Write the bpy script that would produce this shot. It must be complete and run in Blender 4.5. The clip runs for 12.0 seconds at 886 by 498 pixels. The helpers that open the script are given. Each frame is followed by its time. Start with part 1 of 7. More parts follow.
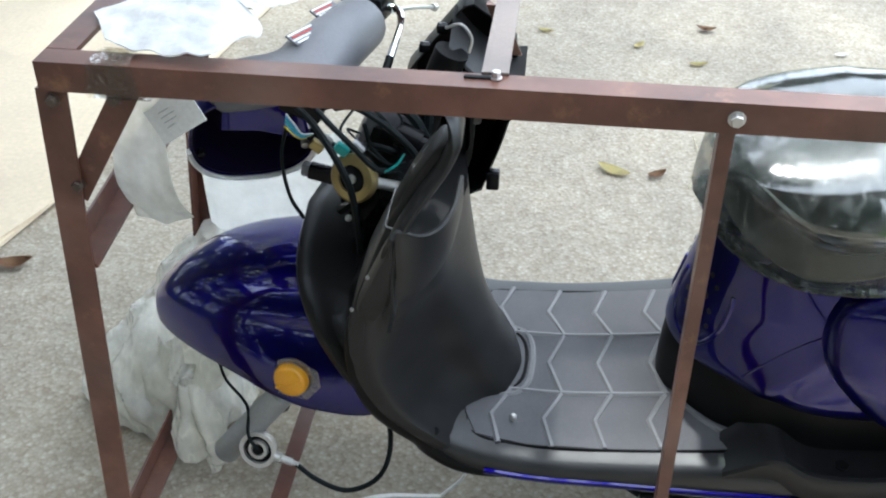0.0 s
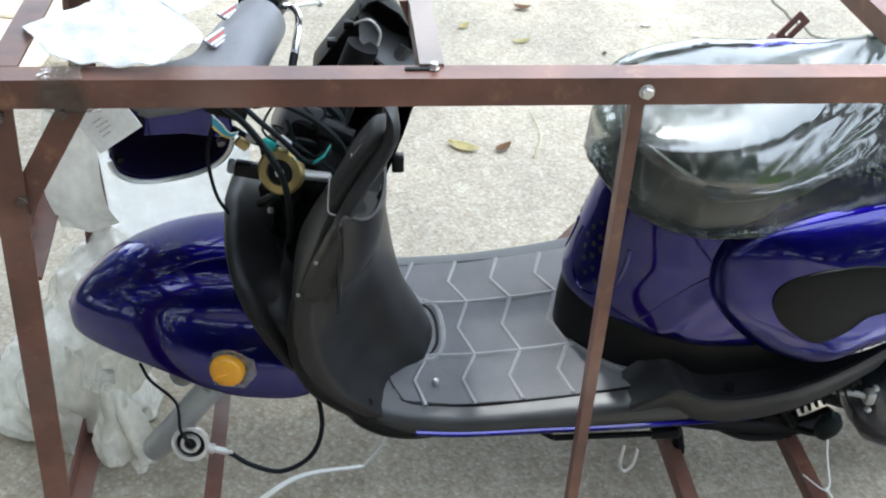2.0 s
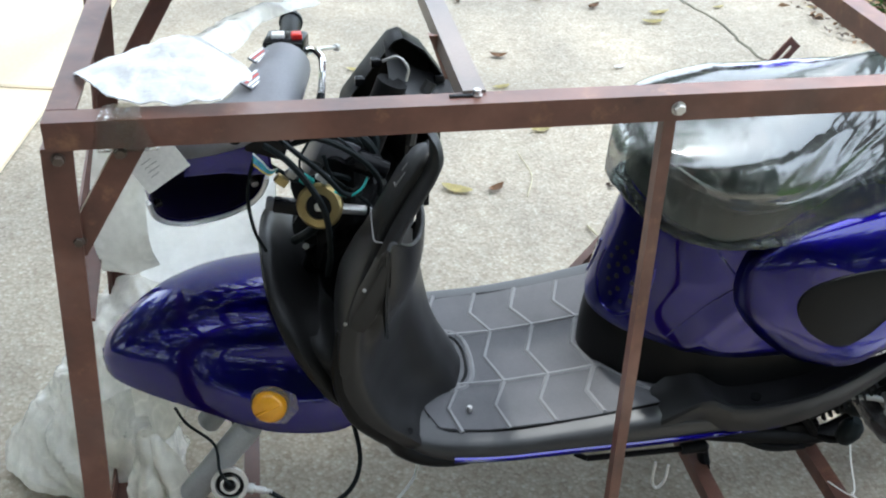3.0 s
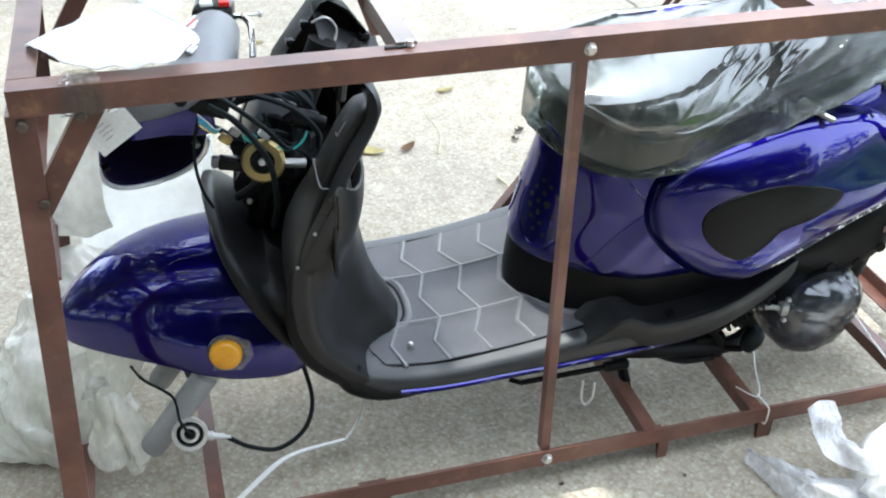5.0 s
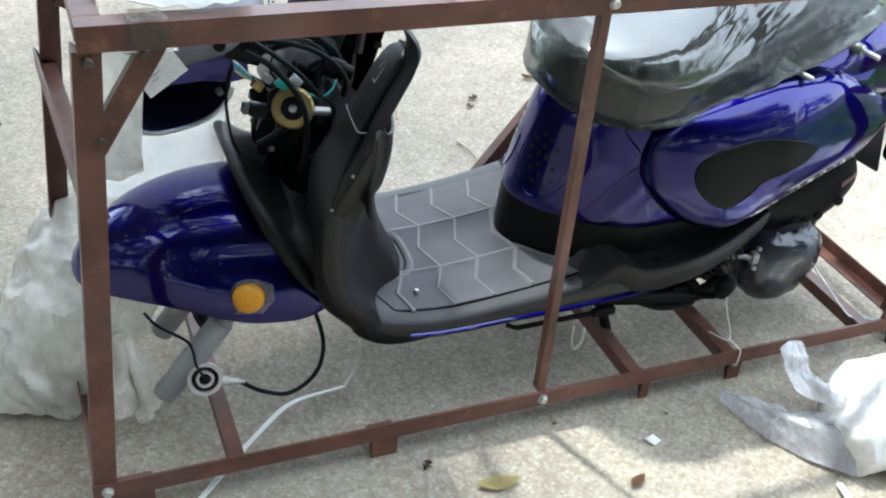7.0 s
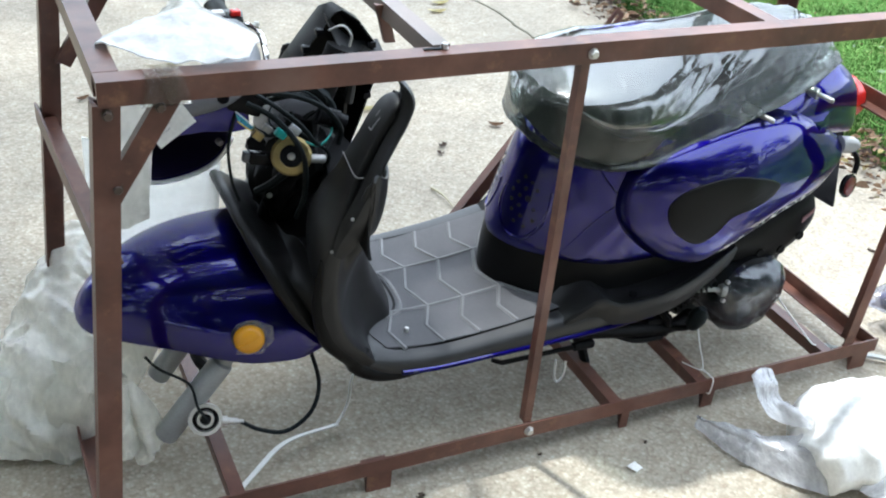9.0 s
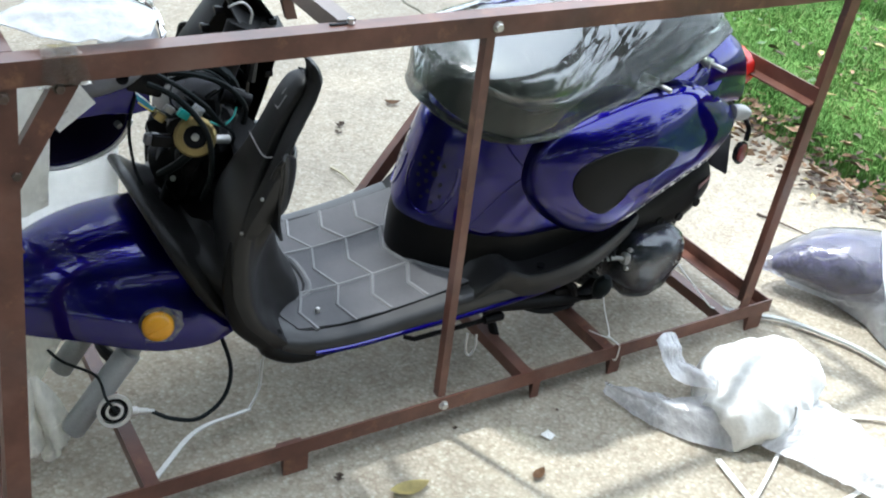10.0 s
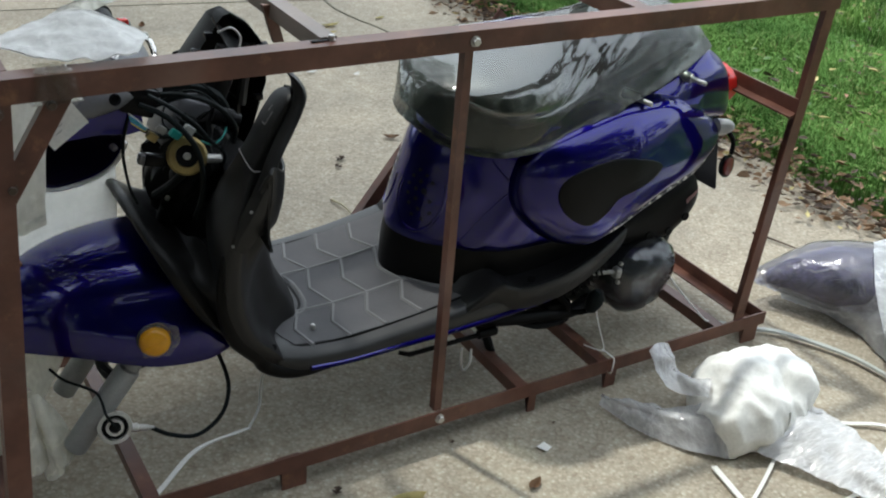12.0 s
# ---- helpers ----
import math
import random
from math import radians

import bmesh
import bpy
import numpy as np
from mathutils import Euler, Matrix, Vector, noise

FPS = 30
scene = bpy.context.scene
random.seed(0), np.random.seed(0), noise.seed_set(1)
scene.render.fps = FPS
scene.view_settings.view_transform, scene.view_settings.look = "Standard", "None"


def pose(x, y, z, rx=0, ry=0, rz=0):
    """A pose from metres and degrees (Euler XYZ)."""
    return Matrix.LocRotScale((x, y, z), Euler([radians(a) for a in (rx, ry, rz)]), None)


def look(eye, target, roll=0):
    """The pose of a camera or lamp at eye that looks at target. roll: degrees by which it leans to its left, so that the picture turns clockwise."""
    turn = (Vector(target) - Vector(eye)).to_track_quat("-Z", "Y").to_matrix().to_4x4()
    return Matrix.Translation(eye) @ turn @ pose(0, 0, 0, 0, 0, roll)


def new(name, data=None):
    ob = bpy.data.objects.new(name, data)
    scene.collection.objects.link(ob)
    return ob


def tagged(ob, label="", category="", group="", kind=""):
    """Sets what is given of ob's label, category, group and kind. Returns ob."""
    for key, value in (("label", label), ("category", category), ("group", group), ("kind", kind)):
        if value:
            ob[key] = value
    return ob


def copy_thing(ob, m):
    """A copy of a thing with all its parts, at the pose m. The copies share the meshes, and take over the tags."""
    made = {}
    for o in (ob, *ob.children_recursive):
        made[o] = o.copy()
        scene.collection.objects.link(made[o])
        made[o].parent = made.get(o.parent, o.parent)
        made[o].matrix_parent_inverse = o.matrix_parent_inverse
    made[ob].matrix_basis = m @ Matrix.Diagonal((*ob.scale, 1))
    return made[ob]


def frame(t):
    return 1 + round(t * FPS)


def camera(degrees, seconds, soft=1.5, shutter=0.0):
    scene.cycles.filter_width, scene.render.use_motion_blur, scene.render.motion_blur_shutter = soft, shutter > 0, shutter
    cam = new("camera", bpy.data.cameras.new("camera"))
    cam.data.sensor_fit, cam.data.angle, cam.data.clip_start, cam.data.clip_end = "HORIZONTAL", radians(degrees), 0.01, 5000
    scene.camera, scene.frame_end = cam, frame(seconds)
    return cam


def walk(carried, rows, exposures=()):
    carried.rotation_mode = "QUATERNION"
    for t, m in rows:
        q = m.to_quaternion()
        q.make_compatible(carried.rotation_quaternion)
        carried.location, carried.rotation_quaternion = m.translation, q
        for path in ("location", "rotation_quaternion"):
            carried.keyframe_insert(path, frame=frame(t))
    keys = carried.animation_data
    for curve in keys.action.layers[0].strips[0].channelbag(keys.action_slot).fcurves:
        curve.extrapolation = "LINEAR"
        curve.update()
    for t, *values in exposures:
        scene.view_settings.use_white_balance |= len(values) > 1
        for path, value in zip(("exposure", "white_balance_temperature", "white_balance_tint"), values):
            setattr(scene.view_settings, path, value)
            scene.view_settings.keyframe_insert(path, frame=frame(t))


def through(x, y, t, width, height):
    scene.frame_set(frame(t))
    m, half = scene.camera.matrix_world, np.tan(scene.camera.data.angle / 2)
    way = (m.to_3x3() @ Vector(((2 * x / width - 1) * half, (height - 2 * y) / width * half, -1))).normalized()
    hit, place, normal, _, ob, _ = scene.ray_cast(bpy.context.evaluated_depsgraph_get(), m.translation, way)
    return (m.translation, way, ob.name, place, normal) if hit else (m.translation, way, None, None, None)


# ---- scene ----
cam = camera(46.1, 12.0, soft=2.1)

PATH = [
    (0, (-0.194, -1.033, 1.421), (-0.389, 0.586, 0.265), 0.3),
    (0.5, (-0.243, -1.022, 1.408), (-0.357, 0.634, 0.292), -1.3),
    (1, (-0.376, -1.003, 1.428), (-0.236, 0.632, 0.286), 2.3),
    (1.5, (-0.406, -1.045, 1.437), (-0.104, 0.552, 0.271), 6.0),
    (2, (-0.382, -1.129, 1.475), (-0.182, 0.477, 0.301), 3.0),
    (2.5, (-0.42, -1.191, 1.455), (-0.227, 0.483, 0.378), 1.1),
    (3, (-0.508, -1.177, 1.455), (-0.219, 0.483, 0.377), 1.6),
    (3.5, (-0.621, -1.138, 1.449), (-0.126, 0.415, 0.288), 3.7),
    (3.7, (-0.599, -1.169, 1.468), (-0.102, 0.404, 0.337), 3.3),
    (5.3, (-0.607, -1.296, 1.479), (-0.115, 0.289, 0.364), 0.9),
    (5.5, (-0.667, -1.276, 1.468), (-0.142, 0.252, 0.289), 0.7),
    (6, (-0.785, -1.249, 1.482), (-0.121, 0.22, 0.299), 4.4),
    (6.5, (-0.838, -1.288, 1.452), (-0.136, 0.178, 0.287), 6.0),
    (7, (-0.851, -1.322, 1.456), (-0.161, 0.181, 0.332), 5.7),
    (7.2, (-0.787, -1.423, 1.46), (-0.192, 0.169, 0.406), 4.2),
    (8.8, (-0.932, -1.398, 1.488), (-0.267, 0.181, 0.457), 4.6),
    (9, (-0.95, -1.373, 1.486), (-0.162, 0.144, 0.447), 5.9),
    (9.5, (-0.97, -1.361, 1.473), (-0.089, 0.094, 0.42), 6.6),
    (10, (-0.982, -1.357, 1.473), (-0.015, 0.045, 0.424), 7.5),
    (10.5, (-0.973, -1.387, 1.476), (0.059, -0.031, 0.429), 7.7),
    (11, (-0.962, -1.385, 1.467), (0.102, -0.061, 0.412), 7.5),
    (11.5, (-0.961, -1.401, 1.454), (0.122, -0.068, 0.429), 6.9),
    (12, (-0.973, -1.456, 1.44), (-0.017, 0.01, 0.473), 5.1),
]
walk(cam, [(t, look(eye, target, roll)) for t, eye, target, roll in PATH],
     [(0.0, 0.20, 5730, 5), (1.0, 0.20, 5730, 5), (1.5, 0.18, 5680, 5), (2.0, 0.44, 5730, 5), (2.5, 0.38, 5730, 5), (3.0, 0.26, 5730, 5), (3.5, 0.30, 5680, 5), (5.5, 0.64, 5730, 5), (6.0, 0.34, 5730, 5), (7.0, 0.22, 5680, 5), (9.0, 0.25, 5680, 5), (9.5, 0.30, 5680, 5), (10.5, -0.06, 5820, 4), (11.0, -0.30, 5900, 4), (11.5, -0.64, 5950, 4), (12.0, -0.76, 6100, 4)])

# ---- world and light ----
world = bpy.data.worlds.new("sky")
scene.world = world
world.use_nodes = True
wn = world.node_tree
sky = wn.nodes.new("ShaderNodeTexSky")
sky.sky_type, sky.sun_disc = "NISHITA", False
SUN_ELEV, SUN_AZ = radians(69), radians(-21.3)
sky.sun_elevation, sky.sun_rotation = SUN_ELEV, SUN_AZ % (2 * math.pi)
sky.air_density, sky.dust_density = 1.0, 4.0
bg = wn.nodes["Background"]
bg.inputs["Strength"].default_value = 0.185
haze = wn.nodes.new("ShaderNodeMix")
haze.data_type = "RGBA"
haze.inputs[0].default_value = 0.50
haze.inputs[7].default_value = (30.0, 30.6, 31.5, 1)
wn.links.new(sky.outputs[0], haze.inputs[6])
wn.links.new(haze.outputs[2], bg.inputs[0])
sun = new("sun", bpy.data.lights.new("sun", "SUN"))
sun.data.energy, sun.data.angle, sun.data.color = 5.0, radians(2.0), (1.0, 0.94, 0.85)
SUN_DIR = Vector((math.sin(SUN_AZ) * math.cos(SUN_ELEV), math.cos(SUN_AZ) * math.cos(SUN_ELEV), math.sin(SUN_ELEV)))
sun.matrix_world = look(SUN_DIR * 30, (0, 0, 0))


# ---- materials ----
def mat(name):
    m = bpy.data.materials.new(name)
    m.use_nodes = True
    nt = m.node_tree
    return m, nt, nt.nodes["Principled BSDF"]


def node(nt, kind, **values):
    n = nt.nodes.new(kind)
    for k, v in values.items():
        n.inputs[k.replace("_", " ")].default_value = v
    return n


def ramp(nt, src, stops):
    r = nt.nodes.new("ShaderNodeValToRGB")
    while len(r.color_ramp.elements) < len(stops):
        r.color_ramp.elements.new(0.5)
    for e, (p, c) in zip(r.color_ramp.elements, stops):
        e.position = p
        e.color = (*c, 1) if len(c) == 3 else c
    nt.links.new(src, r.inputs[0])
    return r


def coords(nt, scale=(1, 1, 1)):
    tc = nt.nodes.new("ShaderNodeTexCoord")
    mp = nt.nodes.new("ShaderNodeMapping")
    mp.inputs["Scale"].default_value = scale
    nt.links.new(tc.outputs["Object"], mp.inputs[0])
    return mp.outputs[0]


def noise_tex(nt, vec, scale, detail=4.0, rough=0.6):
    n = node(nt, "ShaderNodeTexNoise", Scale=scale, Detail=detail, Roughness=rough)
    nt.links.new(vec, n.inputs["Vector"])
    return n.outputs[0]


def bump(nt, b, src, strength, dist):
    n = node(nt, "ShaderNodeBump", Strength=strength, Distance=dist)
    nt.links.new(src, n.inputs["Height"])
    nt.links.new(n.outputs[0], b.inputs["Normal"])
    return n


def mixc(nt, fac, a, b, mode="MIX"):
    m = nt.nodes.new("ShaderNodeMix")
    m.data_type, m.blend_type = "RGBA", mode
    for sock, v in ((m.inputs[0], fac), (m.inputs[6], a), (m.inputs[7], b)):
        if isinstance(v, bpy.types.NodeSocket):
            nt.links.new(v, sock)
        elif isinstance(v, (int, float)):
            sock.default_value = v
        else:
            sock.default_value = (*v, 1)
    return m.outputs[2]


def plain(name, col, rough=0.5, metal=0.0, vary=0.25, scale=30.0, bumps=0.15, bdist=0.001, coat=0.0):
    """A plain surface with stains at one scale and grain at another."""
    m, nt, b = mat(name)
    v = coords(nt)
    a = noise_tex(nt, v, scale * 0.2, 3)
    g = noise_tex(nt, v, scale * 6, 5)
    lo = tuple(c * (1 - vary) for c in col)
    hi = tuple(min(1, c * (1 + vary)) for c in col)
    r1 = ramp(nt, a, [(0.3, lo), (0.7, hi)])
    r2 = ramp(nt, g, [(0.3, (0.85, 0.85, 0.85)), (0.7, (1.1, 1.1, 1.1))])
    nt.links.new(mixc(nt, 0.6, r1.outputs[0], r2.outputs[0], "MULTIPLY"), b.inputs["Base Color"])
    rr = node(nt, "ShaderNodeMapRange", To_Min=max(0.03, rough - 0.08), To_Max=min(1, rough + 0.1))
    nt.links.new(a, rr.inputs[0])
    nt.links.new(rr.outputs[0], b.inputs["Roughness"])
    b.inputs["Metallic"].default_value = metal
    b.inputs["Coat Weight"].default_value = coat
    if max(col) < 0.015:
        b.inputs["Specular IOR Level"].default_value = 0.12
    b.inputs["Coat Roughness"].default_value = 0.04
    if bumps:
        bump(nt, b, g, bumps, bdist)
    return m


def make_crate_paint():
    m, nt, b = mat("brown_primer_steel")
    v = coords(nt)
    big = noise_tex(nt, v, 9, 5)
    fine = noise_tex(nt, v, 120, 4)
    r1 = ramp(nt, big, [(0.25, (0.048, 0.019, 0.014)), (0.5, (0.112, 0.045, 0.030)), (0.75, (0.175, 0.078, 0.052))])
    worn = ramp(nt, noise_tex(nt, v, 22, 6, 0.7), [(0.57, (0, 0, 0)), (0.72, (1, 1, 1))])
    c = mixc(nt, worn.outputs[0], r1.outputs[0], (0.185, 0.088, 0.046))
    dust = ramp(nt, noise_tex(nt, v, 5, 4), [(0.5, (0, 0, 0)), (0.8, (0.4, 0.4, 0.4))])
    nt.links.new(mixc(nt, dust.outputs[0], c, (0.21, 0.15, 0.125)), b.inputs["Base Color"])
    b.inputs["Roughness"].default_value = 0.42
    b.inputs["Specular IOR Level"].default_value = 0.5
    bump(nt, b, fine, 0.12, 0.0006)
    return m


def make_purple():
    m, nt, b = mat("purple_metallic_paint")
    v = coords(nt)
    flake = node(nt, "ShaderNodeTexVoronoi", Scale=1400.0)
    nt.links.new(v, flake.inputs["Vector"])
    r = ramp(nt, flake.outputs["Distance"], [(0.0, (0.0100, 0.0040, 0.255)), (0.6, (0.0042, 0.0017, 0.105))])
    haze = ramp(nt, noise_tex(nt, v, 6, 3), [(0.35, (0.9, 0.9, 0.9)), (0.7, (1.12, 1.1, 1.08))])
    nt.links.new(mixc(nt, 1.0, r.outputs[0], haze.outputs[0], "MULTIPLY"), b.inputs["Base Color"])
    b.inputs["Metallic"].default_value = 0.96
    b.inputs["Roughness"].default_value = 0.33
    b.inputs["Specular Tint"].default_value = (0.20, 0.16, 0.65, 1)
    b.inputs["Coat Weight"].default_value = 1.0
    b.inputs["Coat Roughness"].default_value = 0.035
    b.inputs["Coat IOR"].default_value = 1.55
    b.inputs["Specular IOR Level"].default_value = 0.1
    bump(nt, b, noise_tex(nt, v, 40, 2), 0.02, 0.001)
    return m


def make_film(name, tint, gloss, wrinkle, stretch=(1, 1, 1), milky=0.12, crease=0.7, shine=0.7, rough=0.08, through=0.55, lines=0.0):
    """Thin clear plastic: mostly see-through, with sharp wrinkled gloss and a little milky scatter."""
    m, nt, b = mat(name)
    out = nt.nodes["Material Output"]
    nt.nodes.remove(b)
    v = coords(nt, stretch)
    w = noise_tex(nt, v, wrinkle, 3, 0.5)
    fold = nt.nodes.new("ShaderNodeMath")
    fold.operation = "SUBTRACT"
    fold.inputs[1].default_value = 0.5
    nt.links.new(w, fold.inputs[0])
    crest = nt.nodes.new("ShaderNodeMath")
    crest.operation = "ABSOLUTE"
    nt.links.new(fold.outputs[0], crest.inputs[0])
    bp = node(nt, "ShaderNodeBump", Strength=crease, Distance=0.02)
    nt.links.new(crest.outputs[0], bp.inputs["Height"])
    tr = node(nt, "ShaderNodeBsdfTransparent")
    tr.inputs[0].default_value = (*tint, 1)
    gl = node(nt, "ShaderNodeBsdfGlossy", Roughness=rough)
    df = node(nt, "ShaderNodeBsdfDiffuse")
    tl = node(nt, "ShaderNodeBsdfTranslucent")
    df.inputs[0].default_value = tl.inputs[0].default_value = (0.96 * tint[0], 0.96 * tint[1], 0.96 * tint[2], 1)
    for n in (gl, df, tl):
        nt.links.new(bp.outputs[0], n.inputs["Normal"])
    soft = nt.nodes.new("ShaderNodeMixShader")
    soft.inputs[0].default_value = through
    nt.links.new(df.outputs[0], soft.inputs[1])
    nt.links.new(tl.outputs[0], soft.inputs[2])
    lw = node(nt, "ShaderNodeFresnel", IOR=1.33)
    nt.links.new(bp.outputs[0], lw.inputs["Normal"])
    gain = node(nt, "ShaderNodeMath")
    gain.operation = "MULTIPLY_ADD"
    gain.inputs[1].default_value, gain.inputs[2].default_value = shine, gloss
    gain.use_clamp = True
    nt.links.new(lw.outputs[0], gain.inputs[0])
    s1 = nt.nodes.new("ShaderNodeMixShader")
    cl = ramp(nt, noise_tex(nt, v, wrinkle * 1.5, 5), [(0.3, (milky * 0.75,) * 3), (0.75, (min(1, milky * 1.3),) * 3)])
    if lines:
        # thin whiter lines, strongest in random patches
        nl = nt.nodes.new("ShaderNodeMath")
        nl.operation = "SUBTRACT"
        nl.inputs[1].default_value = 0.5
        nt.links.new(noise_tex(nt, v, wrinkle * 1.2, 2, 0.45), nl.inputs[0])
        na = nt.nodes.new("ShaderNodeMath")
        na.operation = "ABSOLUTE"
        nt.links.new(nl.outputs[0], na.inputs[0])
        lr = ramp(nt, na.outputs[0], [(0.0, (lines,) * 3), (0.022, (lines * 0.35,) * 3), (0.06, (0, 0, 0))])
        mx = nt.nodes.new("ShaderNodeMath")
        mx.operation = "ADD"
        mx.use_clamp = True
        nt.links.new(cl.outputs[0], mx.inputs[0])
        where = ramp(nt, noise_tex(nt, coords(nt), 9, 3), [(0.42, (0.08,) * 3), (0.62, (1, 1, 1))])
        nt.links.new(mixc(nt, 1.0, lr.outputs[0], where.outputs[0], "MULTIPLY"), mx.inputs[1])
        nt.links.new(mx.outputs[0], s1.inputs[0])
    else:
        nt.links.new(cl.outputs[0], s1.inputs[0])
    nt.links.new(tr.outputs[0], s1.inputs[1])
    nt.links.new(soft.outputs[0], s1.inputs[2])
    s2 = nt.nodes.new("ShaderNodeMixShader")
    nt.links.new(gain.outputs[0], s2.inputs[0])
    nt.links.new(s1.outputs[0], s2.inputs[1])
    nt.links.new(gl.outputs[0], s2.inputs[2])
    nt.links.new(s2.outputs[0], out.inputs[0])
    return m


def make_concrete():
    m, nt, b = mat("exposed_aggregate_concrete")
    v = coords(nt)
    peb = node(nt, "ShaderNodeTexVoronoi", Scale=125.0)
    nt.links.new(v, peb.inputs["Vector"])
    sep = node(nt, "ShaderNodeSeparateColor")
    nt.links.new(peb.outputs["Color"], sep.inputs[0])
    pc = ramp(nt, sep.outputs[0], [(0.0, (0.21, 0.170, 0.122)), (0.3, (0.33, 0.292, 0.235)), (0.55, (0.37, 0.348, 0.285)), (0.8, (0.42, 0.375, 0.310)), (1.0, (0.52, 0.50, 0.43))])
    edge = ramp(nt, peb.outputs["Distance"], [(0.25, (1, 1, 1)), (0.7, (0.72, 0.70, 0.66))])
    c = mixc(nt, 1.0, pc.outputs[0], edge.outputs[0], "MULTIPLY")
    c = mixc(nt, 0.45, c, (0.362, 0.318, 0.250))
    stain = ramp(nt, noise_tex(nt, v, 1.6, 5), [(0.3, (0.84, 0.83, 0.82)), (0.7, (1.1, 1.09, 1.06))])
    c = mixc(nt, 1.0, c, stain.outputs[0], "MULTIPLY")
    mid = ramp(nt, noise_tex(nt, v, 14, 4), [(0.3, (0.86, 0.86, 0.86)), (0.7, (1.1, 1.1, 1.1))])
    c = mixc(nt, 1.0, c, mid.outputs[0], "MULTIPLY")
    moss = ramp(nt, noise_tex(nt, v, 0.9, 4), [(0.55, (0, 0, 0)), (0.8, (0.35, 0.35, 0.35))])
    nt.links.new(mixc(nt, moss.outputs[0], c, (0.27, 0.262, 0.205)), b.inputs["Base Color"])
    b.inputs["Roughness"].default_value = 0.85
    bump(nt, b, peb.outputs["Distance"], 0.35, 0.002)
    return m


CRATE = make_crate_paint()
PURPLE = make_purple()
BLACK = plain("black_textured_plastic", (0.0060, 0.0060, 0.0062), 0.42, vary=0.2, scale=60, bumps=0.25, bdist=0.0006)
SATIN = plain("dark_grey_grained_plastic", (0.0095, 0.0095, 0.0102), 0.40, vary=0.25, scale=60, bumps=0.3, bdist=0.0006)
SATIN.node_tree.nodes["Principled BSDF"].inputs["Specular IOR Level"].default_value = 0.38
COLLAR = plain("matt_black_collar_plastic", (0.0065, 0.0065, 0.0068), 0.46, vary=0.2, scale=60, bumps=0.3, bdist=0.0006)
COLLAR.node_tree.nodes["Principled BSDF"].inputs["Specular IOR Level"].default_value = 0.26
SHINYBLACK = plain("gloss_black_plastic", (0.007, 0.007, 0.008), 0.22, vary=0.2, scale=40, bumps=0.03)
DARK = plain("dark_engine_metal", (0.006, 0.006, 0.0065), 0.5, 0.1, vary=0.4, scale=50, bumps=0.3, bdist=0.001)
RUBBER = plain("black_rubber_hose", (0.007, 0.010, 0.011), 0.5, vary=0.3, scale=80)
MATGREY = plain("grey_rubber_mat", (0.082, 0.080, 0.086), 0.66, vary=0.22, scale=45, bumps=0.35, bdist=0.0008)
RIDGE = plain("pale_grey_rubber_ridge", (0.180, 0.178, 0.182), 0.65, vary=0.15, scale=60)
PANGREY = plain("charcoal_floor_plastic", (0.019, 0.019, 0.020), 0.42, vary=0.25, scale=50, bumps=0.25)
STEEL = plain("zinc_plated_steel", (0.60, 0.59, 0.57), 0.36, 0.75, vary=0.2, scale=60)
CHROME = plain("chrome", (0.90, 0.90, 0.92), 0.14, 1.0, vary=0.08, scale=40, bumps=0.0)
FORKGREY = plain("silver_grey_fork_paint", (0.36, 0.37, 0.37), 0.42, 0.3, vary=0.15, scale=40)
AMBER = plain("amber_lens_plastic", (0.68, 0.31, 0.012), 0.24, vary=0.12, scale=60, bumps=0.1)
REDLENS = plain("red_lens_plastic", (0.55, 0.02, 0.015), 0.2, vary=0.15, scale=60)
CLEARLENS = plain("frosted_clear_lens", (0.40, 0.41, 0.42), 0.12, vary=0.1, scale=60)
FOAM = plain("white_packing_foam", (0.86, 0.855, 0.82), 0.7, vary=0.06, scale=20, bumps=0.3, bdist=0.002)
PAPER = plain("white_paper", (0.80, 0.79, 0.76), 0.7, vary=0.05, scale=30)
CARD = plain("pale_corrugated_cardboard", (0.66, 0.55, 0.39), 0.75, vary=0.08, scale=12, bumps=0.2)
STRAP = plain("white_plastic_strap", (0.72, 0.71, 0.67), 0.4, vary=0.1, scale=30)
SEATBLACK = plain("black_vinyl", (0.014, 0.019, 0.017), 0.42, vary=0.25, scale=40, bumps=0.3, bdist=0.001)
GREYSCREW = plain("dull_grey_screw", (0.30, 0.30, 0.29), 0.4, 0.6, vary=0.2, scale=90)
CONCRETE = make_concrete()
DARKBOLT = plain("rusty_dark_bolt", (0.10, 0.075, 0.06), 0.5, 0.5, vary=0.4, scale=90)


# ---- mesh helpers ----
def part(name, bm, material, parent=None, label="", smooth=True, split=38):
    """Links a bmesh given in world space as one mesh object under parent."""
    bmesh.ops.recalc_face_normals(bm, faces=bm.faces)
    if smooth:
        for f in bm.faces:
            f.smooth = True
        for e in bm.edges:
            if len(e.link_faces) == 2 and e.calc_face_angle(0) > radians(split):
                e.smooth = False
    me = bpy.data.meshes.new(name)
    if parent is not None:
        o = Vector((0, 0, 0))
        p = parent
        while p is not None:
            o += p.location
            p = p.parent
        bmesh.ops.translate(bm, verts=bm.verts, vec=-o)
    bm.to_mesh(me)
    bm.free()
    me.materials.append(material)
    ob = new(name, me)
    if parent is not None:
        ob.parent = parent
    if label:
        ob["label"] = label
    return ob


def thing(name, at, label, category, group="", kind=""):
    e = new(name)
    e.location = at
    return tagged(e, label, category, group, kind)


